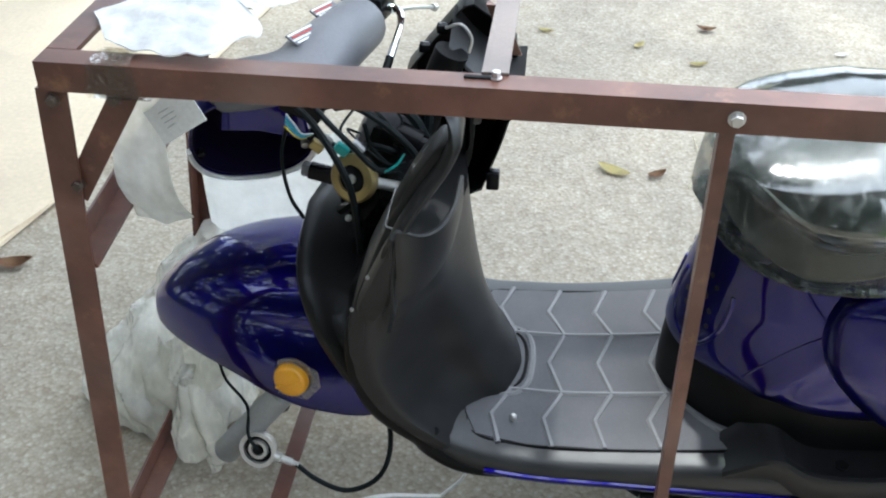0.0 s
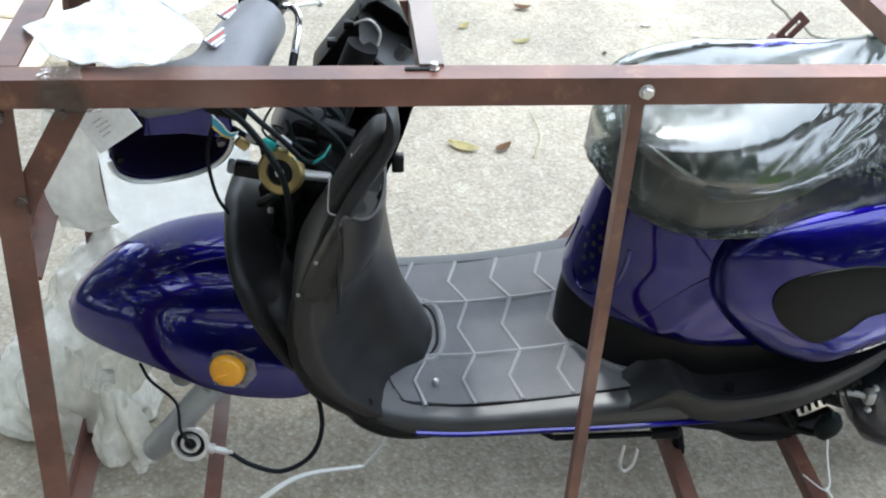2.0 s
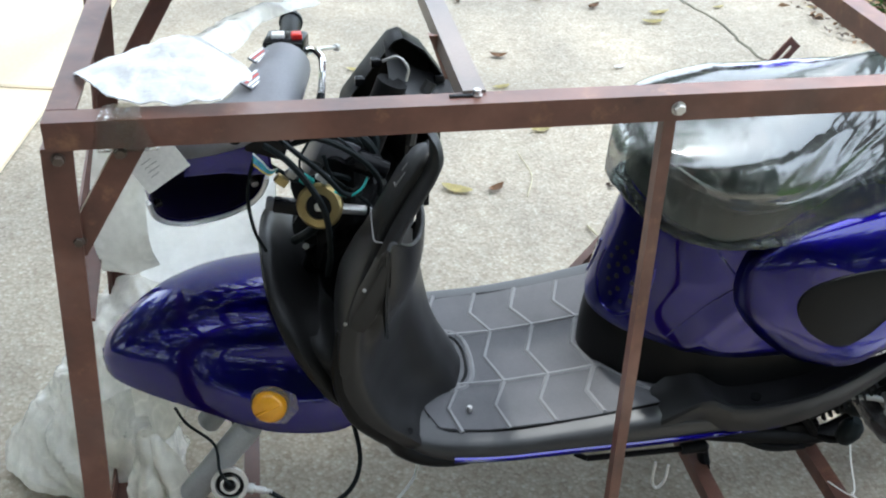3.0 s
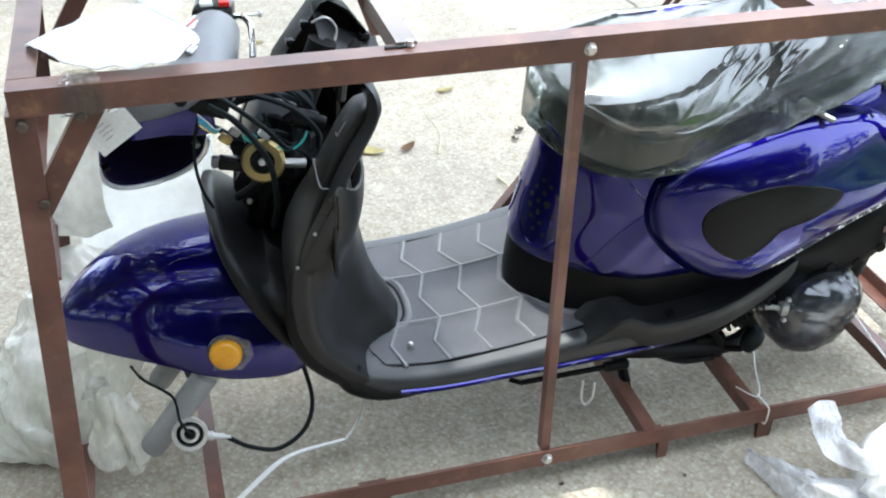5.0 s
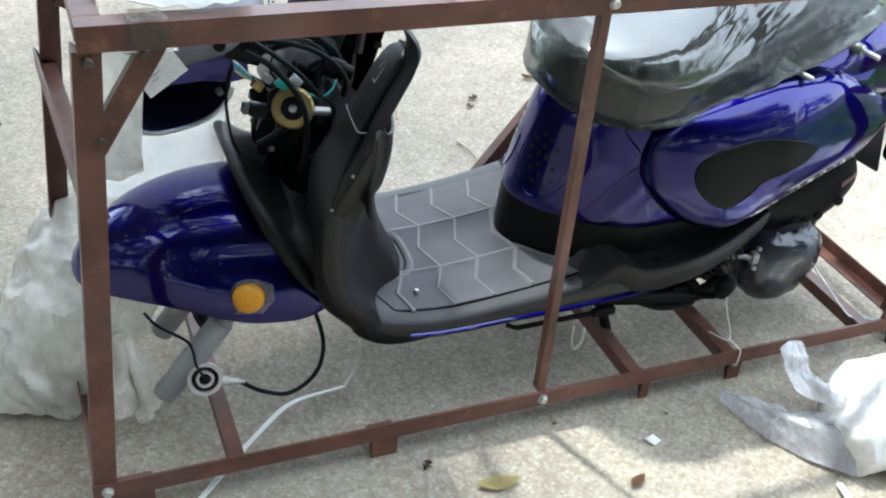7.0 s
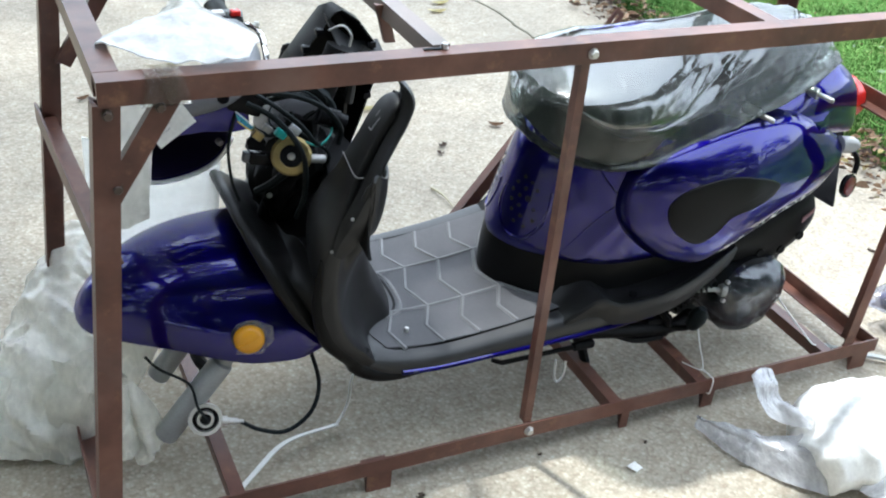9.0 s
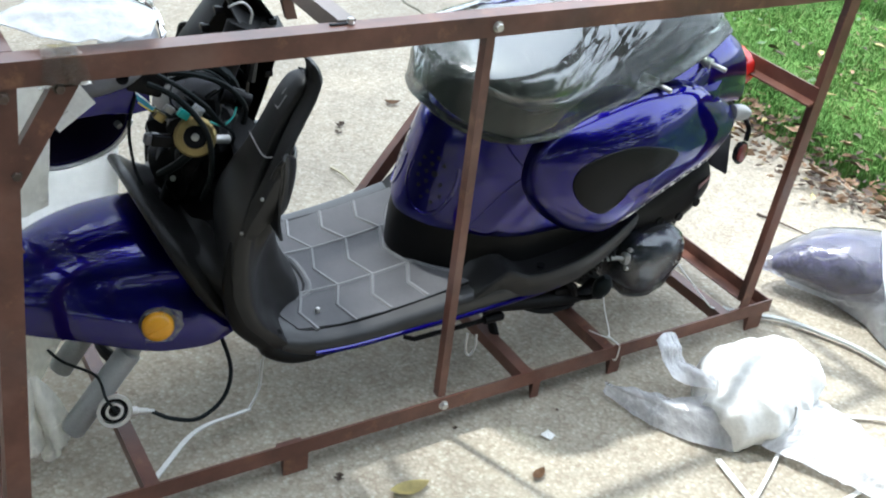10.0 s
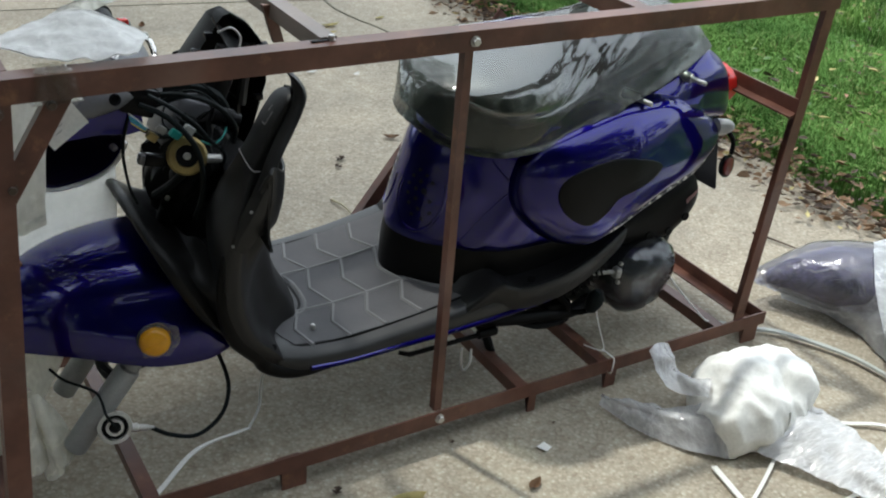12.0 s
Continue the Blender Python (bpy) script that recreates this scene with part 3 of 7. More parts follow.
# hollow web between the collar and the shield
b = bmesh.new()
lip_row = collar_row(0.34, 0.014)
edge = [leaned(lerp_table(tab, z)[0] + 0.006, -(lerp_table(tab, z)[2] - 0.010), z) for z in (0.33, 0.39, 0.45, 0.505)] + [Vector((-0.452, 0.135, 0.520)), Vector((-0.462, 0.19, 0.505)), Vector((-0.466, YM, 0.500))]
edge = spline(edge, 5)
edge = edge + [Vector((p.x, 2 * YM - p.y, p.z)) for p in edge[-2::-1]]
rows = []
for k in range(9):
    t = k / 8
    rows.append([p.lerp(q, t) + Vector((0.3, 0, -1)) * 0.020 * math.sin(math.pi * t) for p, q in zip(lip_row, edge)])
rings(b, rows + [[p + Vector((0.004, 0, -0.004)) for p in r] for r in rows[::-1]], closed=False)
part("collar_web", b, COLLAR, shield, "hollow black inside of the collar")


# black roll put in as shade under the leg shield and the floor's front
for sg in (-1, 1):
    b = bmesh.new()
    pts = [leaned(lerp_table(tab, z)[0] - 0.002, sg * (lerp_table(tab, z)[2] - 0.014), z) for z in (0.56, 0.50, 0.45, 0.40, 0.36, 0.32, 0.29)]
    pts += [leaned(x, sg * w, z) for x, w, z in ((-0.345, 0.182, 0.262), (-0.31, 0.190, 0.243), (-0.27, 0.196, 0.236), (-0.22, 0.200, 0.236))]
    line = spline(pts, 5)
    rows = []
    for i, p in enumerate(line):
        d = (line[min(i + 1, len(line) - 1)] - line[max(i - 1, 0)]).normalized()
        r = 0.007 + 0.013 * math.sin(math.pi * min(1.0, i / (len(line) - 1) * 1.02)) ** 0.7
        u = d.cross(Vector((0, 1, 0))).normalized()
        v = d.cross(u)
        rows.append([p + u * r * math.cos(a) + v * r * 0.8 * math.sin(a) for a in (2 * math.pi * k / 12 for k in range(12))])
    rings(b, rows)
    part("under_shade_roll", b, BLACK, shield, "black roll added as shade under the leg shield edge")


# glove pockets: a bulging wall round the back of either shoulder, open at the top
POCKET = [(-0.438, 0.215, 0.590, 0.605), (-0.423, 0.231, 0.588, 0.625), (-0.402, 0.2385, 0.588, 0.665), (-0.386, 0.2405, 0.590, 0.712), (-0.372, 0.240, 0.593, 0.731), (-0.350, 0.222, 0.600, 0.712), (-0.334, 0.196, 0.606, 0.698), (-0.322, 0.166, 0.610, 0.692), (-0.314, 0.130, 0.612, 0.692), (-0.311, 0.070, 0.600, 0.695)]


def pocket(sg):
    line = spline([(x, w, 0) for x, w, z0, z1 in POCKET], 4)
    low = spline([(z0, z1, 0) for x, w, z0, z1 in POCKET], 4)
    outer, inner = [], []
    for i, (p, q) in enumerate(zip(line, low)):
        d = line[min(i + 1, len(line) - 1)] - line[max(i - 1, 0)]
        nrm = Vector((-d.y, d.x, 0)).normalized()
        if nrm.y < 0 and i < 13:
            nrm = -nrm
        if nrm.x < 0 and i >= 13:
            nrm = -nrm
        col_o, col_i = [], []
        for k in range(9):
            t = k / 8
            bulge = 0.004 * math.sin(math.pi * t) + (-0.014 if k == 0 else 0.0)
            h = q.x + (q.y - q.x) * t
            taper = -0.10 * (0.69 - h) if h < 0.69 else 0.0
            o = p + nrm * (bulge + taper)
            col_o.append(leaned(o.x, sg * o.y, h))
            o = p + nrm * (bulge + taper - 0.005)
            col_i.append(leaned(o.x, sg * o.y, h))
        outer.append(col_o)
        inner.append(col_i[::-1])
    b = bmesh.new()
    rings(b, [a + c for a, c in zip(outer, inner)])
    ob = part("glove_pocket", b, SATIN, shield, "black moulded glove pocket, open at the top")
    b = bmesh.new()
    tube(b, [(a[-1] + c[0]) / 2 + Vector((0, 0, 0.001)) for a, c in zip(outer[10:], inner[10:])], 0.0036, 8, 0)
    part("pocket_rim", b, SATIN, ob)
    return ob


for sg in (-1, 1):
    pocket(sg)


# upright shoulders of the leg shield: a front plate, and behind a gap the taller side wall
def shoulder(sg):
    # height, front x, outer side, inner side
    plate = [(0.470, -0.446, 0.226, 0.190), (0.500, -0.450, 0.230, 0.160), (0.545, -0.449, 0.231, 0.128), (0.60, -0.438, 0.228, 0.104), (0.65, -0.419, 0.216, 0.110), (0.70, -0.399, 0.202, 0.128), (0.75, -0.376, 0.194, 0.134), (0.785, -0.357, 0.190, 0.131), (0.805, -0.344, 0.188, 0.130), (0.818, -0.334, 0.186, 0.131), (0.827, -0.324, 0.178, 0.138), (0.830, -0.317, 0.168, 0.148)]
    zs = [plate[0][0] + (plate[-1][0] - plate[0][0]) * (1 - (1 - i / 44) ** 1.6) for i in range(45)]
    b = bmesh.new()
    rows = []
    for z in zs:
        xf, so, si = lerp_table(plate, z)
        th = 0.022 if z < 0.80 else 0.022 - 0.012 * ((z - 0.80) / 0.030) ** 2
        r = min(0.007, (so - si) * 0.2)
        rows.append([leaned(x, sg * v, z) for x, v in ((xf + r, so), (xf + r * 0.3, so - r * 0.3), (xf, so - r), (xf - 0.001, (so + si) / 2), (xf, si + r), (xf + r * 0.3, si + r * 0.3), (xf + r, si), (xf + th, si + 0.002), (xf + th, so - 0.002))])
    rings(b, rows)
    ob = part("shoulder", b, SATIN, scooter, "tall black plastic shoulder of the leg shield")
    # side wall: height, front x, back x, outer side
    wall = [(0.560, -0.440, -0.408, 0.224), (0.600, -0.434, -0.390, 0.237), (0.66, -0.410, -0.374, 0.2445), (0.70, -0.392, -0.366, 0.2435), (0.735, -0.375, -0.356, 0.236), (0.78, -0.346, -0.326, 0.219), (0.81, -0.327, -0.308, 0.211), (0.835, -0.318, -0.300, 0.206), (0.850, -0.318, -0.303, 0.199), (0.859, -0.321, -0.309, 0.190), (0.864, -0.325, -0.316, 0.180)]
    b = bmesh.new()
    rows = []
    for i in range(45):
        z = wall[0][0] + (wall[-1][0] - wall[0][0]) * i / 44
        xf, xr, so = lerp_table(wall, z)
        rows.append([leaned(x, sg * v, z) for x, v in ((xf, so - 0.026), (xf + 0.002, so - 0.006), (xf + 0.006, so - 0.001), ((xf + xr) / 2, so), (xr - 0.006, so - 0.002), (xr - 0.001, so - 0.010), (xr, so - 0.022), (xr - 0.001, so - 0.060), (xr - 0.006, so - 0.064), (xr - 0.007, so - 0.020), ((xf + xr) / 2, so - 0.012))])
    rings(b, rows)
    part("side_wall", b, SATIN, ob)
    b = bmesh.new()
    rows = []
    for i in range(21):
        z = 0.61 + 0.22 * i / 20
        xf, xr, so = lerp_table(wall, z)
        x0 = lerp_table(plate, min(z, 0.82))[0] + 0.016
        rows.append([leaned(x, sg * v, z) for x, v in ((x0, so - 0.034), (x0, so - 0.070), (xr - 0.006, so - 0.060), (xr - 0.008, so - 0.024))])
    rings(b, rows)
    part("inner_rib", b, DARK, ob)
    b = bmesh.new()
    pts = []
    for z, f in ((0.718, 0.99), (0.716, 0.8), (0.714, 0.5), (0.712, 0.2), (0.712, 0.02)):
        xf, so, si = lerp_table(plate, z)
        pts.append(leaned(xf - 0.0008, sg * (so + (si - so) * f), z))
    pts += [leaned(-0.392, sg * 0.206, 0.713), leaned(-0.384, sg * 0.212, 0.716)]
    tube(b, pts, 0.0013, 6, 0)
    part("panel_joint", b, RIDGE, ob)
    for x, h, out in ((-0.412, 0.662, 0.2450), (-0.4385, 0.592, 0.2330)):
        b = bmesh.new()
        bolt_mesh(b, leaned(x, sg * out, h), (-0.3, sg, 0.1), 0.0024, 0.0016)
        part("screw", b, GREYSCREW, ob, split=25)
    b = bmesh.new()
    for q, z0, z1 in ((0.170, 0.800, 0.778), (0.158, 0.806, 0.796)):
        tube(b, [leaned(lerp_table(plate, z)[0] - 0.0008, sg * q, z) for z in (z0, z1)], 0.0014, 5, 0)
    tube(b, [leaned(lerp_table(plate, 0.778)[0] - 0.0008, sg * v, 0.778) for v in (0.170, 0.160)], 0.0014, 5, 0)
    part("clip_slot", b, RIDGE, ob)


shoulder(-1)
# far side of the cowl: a hollow black shell whose inside shows
b = bmesh.new()
corner = [Vector(p) for p in ((-0.412, 0.345, 0.760), (-0.372, 0.348, 0.812), (-0.332, 0.350, 0.862), (-0.318, 0.350, 0.866), (-0.285, 0.348, 0.845), (-0.256, 0.344, 0.806), (-0.250, 0.344, 0.730), (-0.274, 0.352, 0.640), (-0.300, 0.358, 0.56), (-0.35, 0.365, 0.53), (-0.400, 0.365, 0.60), (-0.420, 0.355, 0.70))]
ol = []
for p, q in zip(corner, corner[1:] + corner[:1]):
    ol += [p.lerp(q, k / 3) for k in range(3)]
cc = sum(ol, Vector()) / len(ol)
nv = Vector((0.05, -1, 0.0))
rings(b, [[p + nv * 0.020 for p in ol], [cc + (p - cc) * 1.015 for p in ol], [p - nv * 0.03 for p in ol], [cc + (p - cc) * 0.9 - nv * 0.06 for p in ol], [cc + (p - cc) * 0.5 - nv * 0.07 for p in ol], [cc + (p - cc) * 0.48 - nv * 0.065 for p in ol], [cc + (p - cc) * 0.88 - nv * 0.053 for p in ol], [cc + (p - cc) * 0.96 - nv * 0.028 for p in ol], [cc + (p - cc) * 0.965 + nv * 0.016 for p in ol], [p + nv * 0.020 for p in ol]], True, False)
rings(b, [[cc + (p - cc) * 0.5 - nv * 0.067 for p in ol], [cc + (p - cc) * 0.02 - nv * 0.068 for p in ol]])
cowl = part("dash_cowl", b, BLACK, scooter, "hollow black dashboard cowl, inside showing")
b = bmesh.new()
rows = []
for k in range(9):
    t = k / 8
    p = Vector((-0.345, 0.33, 0.845)).lerp(Vector((-0.240, 0.325, 0.79)), t) + Vector((0, 0, -0.022 * math.sin(math.pi * t)))
    rows.append([p + Vector((0, 0.02, 0.012)), p + Vector((0, -0.055, -0.018)), p + Vector((0.0, -0.057, -0.023)), p + Vector((0, 0.018, 0.006))])
rings(b, rows)
part("visor", b, PANGREY, cowl, "grey curved visor strip")
for k, (x, z) in enumerate(((-0.385, 0.80), (-0.36, 0.83), (-0.26, 0.80), (-0.265, 0.70))):
    b = bmesh.new()
    box(b, (x - 0.008, 0.318, z - 0.006), (x + 0.008, 0.334, z + 0.006), 0.002)
    part("clip", b, SHINYBLACK, cowl)
b = bmesh.new()
tube(b, [(-0.352, 0.30, 0.842), (-0.33, 0.29, 0.852), (-0.315, 0.285, 0.836), (-0.318, 0.283, 0.815)], 0.0024, 6)
part("bracket_wire", b, STEEL, cowl)
b = bmesh.new()
tube(b, [(-0.275, 0.31, 0.80), (-0.30, 0.30, 0.76), (-0.31, 0.30, 0.70)], 0.010, 8)
part("latch_arm", b, PANGREY, cowl)
b = bmesh.new()
box(b, (-0.292, 0.325, 0.568), (-0.272, 0.345, 0.598), 0.003)
part("side_clip", b, SHINYBLACK, cowl)

# steering stem
b = bmesh.new()
disc_stack(b, (-0.50, YM, 0.40), (0.38, 0, 1), [(0, 0.028), (0.25, 0.028), (0.26, 0.036), (0.30, 0.036), (0.31, 0.024), (0.45, 0.024)], 20)
part("steering_stem", b, DARK, scooter)

# floor pan: x, floor z, hem z, half width

def pan_section(x, zf, zl, w):
    half = [(0.0, zl + 0.004), (w * 0.9, zl), (w - 0.004, zl), (w, zl + 0.010), (w + 0.001, zf - 0.012), (w - 0.004, zf - 0.002), (w - 0.014, zf + 0.003), (w - 0.045, zf + 0.002), (w * 0.5, zf + 0.001), (0.0, zf + 0.001)]
    return [Vector((x, YM + s, z + (max(0, s) + s) * 0.5 * LEAN if z < zl + 0.011 else z + s * LEAN)) for s, z in both(half)]


b = bmesh.new()
hooped(b, [(-0.405, 0.335, 0.318, 0.150), (-0.385, 0.324, 0.302, 0.166), (-0.36, 0.304, 0.276, 0.180), (-0.32, 0.284, 0.242, 0.194), (-0.26, 0.272, 0.224, 0.202), (-0.18, 0.270, 0.224, 0.208), (-0.06, 0.280, 0.230, 0.212), (0.04, 0.295, 0.235, 0.216),
           (0.12, 0.308, 0.244, 0.222), (0.22, 0.318, 0.258, 0.230), (0.30, 0.326, 0.270, 0.232), (0.38, 0.338, 0.290, 0.222), (0.45, 0.350, 0.324, 0.205), (0.52, 0.376, 0.356, 0.182)], pan_section, 46)
pan = part("floor_pan", b, PANGREY, scooter, "charcoal plastic foot floor")
# purple hem stripe under each edge
for sg in (-1, 1):
    b = bmesh.new()
    pts = [(-0.262, 0.205, 0.228), (-0.18, 0.2095, 0.226), (-0.06, 0.2135, 0.232), (0.04, 0.2175, 0.237), (0.12, 0.2235, 0.246), (0.22, 0.2315, 0.260), (0.30, 0.2335, 0.272), (0.38, 0.2235, 0.292), (0.45, 0.2065, 0.325), (0.505, 0.188, 0.350)]
    tube(b, [(x, YM + sg * s, z) for x, s, z in pts], 0.0052, 8)
    part("hem_stripe", b, PURPLE, pan, "purple trim strip")

# rubber mat with chevron ridges
def matz(x, y):
    return lerp_table([(-0.40, 0.315), (-0.32, 0.2825), (-0.26, 0.2735), (-0.18, 0.2725), (-0.06, 0.2825), (0.04, 0.2975), (0.12, 0.3115), (0.14, 0.314)], x)[0] + LEAN * (y - YM)


near = [(-0.305, 0.080), (-0.298, 0.125), (-0.280, 0.162), (-0.20, 0.172), (-0.05, 0.175), (0.07, 0.178), (0.112, 0.178), (0.112, 0.168), (0.068, 0.128), (0.036, 0.088), (0.014, 0.045), (0.006, 0.0)]
front = [(-0.200, 0.0), (-0.205, 0.045), (-0.225, 0.072), (-0.265, 0.078)]
b = bmesh.new()
half = front + near
out = half + [(x, -s) for x, s in half[-2:0:-1]]
out = [(x, YM - s) for x, s in out]
bot = [b.verts.new((x, y, matz(x, y) - 0.004)) for x, y in out]
top = [b.verts.new((x, y, matz(x, y) + 0.003)) for x, y in out]
for i in range(len(out)):
    j = (i + 1) % len(out)
    b.faces.new((bot[i], bot[j], top[j], top[i]))
b.faces.new(top)
bmesh.ops.triangulate(b, faces=b.faces)
bmesh.ops.subdivide_edges(b, edges=[e for e in b.edges if e.calc_length() > 0.06], cuts=2)
bmesh.ops.triangulate(b, faces=b.faces)
for v in b.verts:
    if v.co.z > matz(v.co.x, v.co.y):
        v.co.z = matz(v.co.x, v.co.y) + 0.003
part("floor_mat", b, MATGREY, pan, "grey rubber mat with raised chevron lines")
b = bmesh.new()
tube(b, [(x, YM - s, matz(x, YM - s) - 0.001) for x, s in near[:9]], 0.0035, 6, 4)
tube(b, [(x, YM + s, matz(x, YM + s) - 0.001) for x, s in near[:9]], 0.0035, 6, 4)
part("mat_groove", b, DARK, pan)
b = bmesh.new()
gap = [(x - 0.011, q * 0.90) for x, q in front[::-1]]
gap = spline([(x, YM - q, matz(x, YM - q) + 0.001) for x, q in gap + [(x, -q) for x, q in gap[-2::-1]]], 4)
tube(b, gap, 0.0042, 6, 0)
part("column_gap", b, DARK, pan, "dark gap round the steering column cover")
b = bmesh.new()
def ridge(flat):
    pts = [(x, YM - q, matz(x, YM - q) + 0.0015) for x, q in flat]
    tube(b, pts, 0.0050, 6, 0)


for q in (0.065, -0.065):
    ridge([(-0.285 + 0.033 * k, q * (0.98 + 0.04 * k / 10)) for k in range(11)])
for xc in (-0.236, -0.154, -0.075, 0.008):
    for s0, s1, sag in ((-0.174, -0.065, 0.027), (-0.065, 0.065, 0.021), (0.065, 0.174, 0.024)):
        if xc < -0.2 and abs(s0 + s1) < 0.01:
            continue
        ridge([(xc - 0.008 if abs(s0) > 0.1 else xc + 0.003, s0), (xc - sag, (s0 + s1) / 2), (xc - 0.008 if abs(s1) > 0.1 else xc + 0.003, s1)])
rear = spline([(x, q * 0.985, 0) for x, q in near[6:]], 3)
rear = [(p.x, p.y) for p in rear]
ridge(rear + [(x, -q) for x, q in rear[-2::-1]])
fr = spline([(x, q, 0) for x, q in front[::-1]], 3)
fr = [(p.x, p.y) for p in fr]
ridge(fr + [(x, -q) for x, q in fr[-2::-1]])
part("chevron_relief", b, RIDGE, pan, "pale raised chevron lines")["kind"] = "stuff"
b = bmesh.new()
disc_stack(b, (-0.224, 0.146, 0.258), (0, -0.05, 1), [(0, 0.008), (0.003, 0.008), (0.003, 0.0055), (0.014, 0.005), (0.016, 0.003)], 10)
part("stud", b, STEEL, pan)
b = bmesh.new()
disc_stack(b, (-0.337, 0.076, 0.293), (-0.1, -0.6, 0.8), [(0, 0.006), (0.002, 0.006), (0.002, 0.001)], 12)
part("screw_hole", b, DARK, pan)

# passenger foot trays
for sg in (-1, 1):
    b = bmesh.new()
    rows = []
    for x, zt, w0, w1, wall in ((0.085, 0.302, 0.166, 0.212, 0.0), (0.115, 0.326, 0.160, 0.216, 0.0), (0.140, 0.350, 0.156, 0.222, 0.0), (0.160, 0.356, 0.153, 0.227, 0.001), (0.180, 0.345, 0.150, 0.233, 0.005), (0.205, 0.334, 0.146, 0.238, 0.009), (0.26, 0.336, 0.142, 0.242, 0.010), (0.33, 0.345, 0.138, 0.238, 0.010), (0.40, 0.360, 0.136, 0.224, 0.010), (0.46, 0.378, 0.136, 0.206, 0.008), (0.51, 0.394, 0.138, 0.188, 0.005)):
        rows.append([leaned(x, sg * s, z) for s, z in ((w0 - 0.02, zt - 0.06), (w0 - 0.02, zt + 0.012), (w0 - 0.004, zt + 0.004), (w0 + 0.010, zt), (w1 - 0.020, zt), (w1 - 0.012, zt + wall * 0.5), (w1 - 0.007, zt + wall), (w1, zt + wall), (w1 + 0.004, zt + wall - 0.006), (w1 + 0.003, zt - 0.02), (w1 - 0.006, zt - 0.052))])
    rows = [[spline([r[i] for r in rows], 4)[k] for i in range(11)] for k in range(4 * (len(rows) - 1) + 1)]
    rings(b, rows)
    tray = part("foot_tray", b, SATIN, scooter, "black plastic passenger foot tray")
    b = bmesh.new()
    disc_stack(b, leaned(0.246, sg * 0.209, 0.3385), (-0.03, sg * 0.02, 0.99), [(-0.002, 0.0095), (0.0015, 0.0095), (0.0015, 0.007)], 16)
    part("tray_hole", b, DARK, tray)

# rear body: z, front x, back x, half width
def body_section(z, xf, xr, w, wt, crease=0.009):
    out = []
    n = 44
    ridge_a = 0.85 + (z - 0.36) / 0.17 * 0.5 if z < 0.53 else 1.35 - (z - 0.53) / 0.1 * 0.4
    for i in range(n + 1):
        a = math.pi / 2 * i / n
        d = min(1.0, max(0.0, (ridge_a - a) / 0.55))
        e = min(1.0, max(0.0, (a - ridge_a) / 0.25))
        w_ = w - crease * (math.sin(math.pi * d) + 0.25 * math.sin(math.pi * e))
        out.append((xf + 0.24 * (1 - math.cos(a)) ** 0.74, w_ * math.sin(a) ** 0.85))
    out.append((xf + 0.24 + (xr - xf - 0.24) * 0.35, w))
    out.append((xf + 0.24 + (xr - xf - 0.24) * 0.65, w * 0.94 + wt * 0.06))
    out.append((xr - 0.07, wt * 1.15))
    out.append((xr - 0.02, wt * 0.85))
    out.append((xr, wt * 0.4))
    out.append((xr + 0.003, 0.0))
    pts = [leaned(x, -s, z) for x, s in out]
    return pts + [leaned(x, s, z) for x, s in out[-2:0:-1]]


def body_part(name, tab, steps, material, label):
    b = bmesh.new()
    rows = [body_section(z, *lerp_table(tab, z)) for z in (tab[0][0] + (tab[-1][0] - tab[0][0]) * i / steps for i in range(steps + 1))]
    rings(b, rows)
    return part(name, b, material, scooter, label)


body_part("body_base", [(0.262, -0.004, 0.50, 0.176, 0.08), (0.33, -0.004, 0.52, 0.178, 0.08), (0.40, 0.000, 0.56, 0.176, 0.08), (0.418, 0.006, 0.57, 0.171, 0.08)], 6, BLACK, "black plastic lower body")
HULL = [(0.385, 0.004, 0.58, 0.168, 0.07), (0.412, -0.003, 0.66, 0.180, 0.07), (0.45, 0.001, 0.72, 0.179, 0.07), (0.50, 0.010, 0.80, 0.176, 0.07), (0.55, 0.022, 0.85, 0.172, 0.068), (0.60, 0.034, 0.86, 0.166, 0.065), (0.64, 0.055, 0.86, 0.160, 0.062), (0.665, 0.10, 0.85, 0.15, 0.06)]
hull = body_part("rear_body", HULL, 28, PURPLE, "glossy purple rear body shell")
VENT = plain("deep_purple_vent", (0.002, 0.001, 0.016), 0.4, vary=0.2)
# vent holes in an oval dish on both front quarters of the hump
def hull_point(z, a, sg):
    xf, xr, w, wt = lerp_table(HULL, z)
    ridge_a = 0.85 + (z - 0.36) / 0.17 * 0.5 if z < 0.53 else 1.35 - (z - 0.53) / 0.1 * 0.4
    w -= 0.009 * math.sin(math.pi * min(1.0, max(0.0, (ridge_a - a) / 0.55)))
    return leaned(xf + 0.24 * (1 - math.cos(a)) ** 0.74, sg * w * math.sin(a) ** 0.85, z)


def hull_normal(z, a, sg):
    u = hull_point(z, a + 0.02, sg) - hull_point(z, a - 0.02, sg)
    v = hull_point(z + 0.004, a, sg) - hull_point(z - 0.004, a, sg)
    q = u.cross(v).normalized()
    return q if q.x < 0 else -q


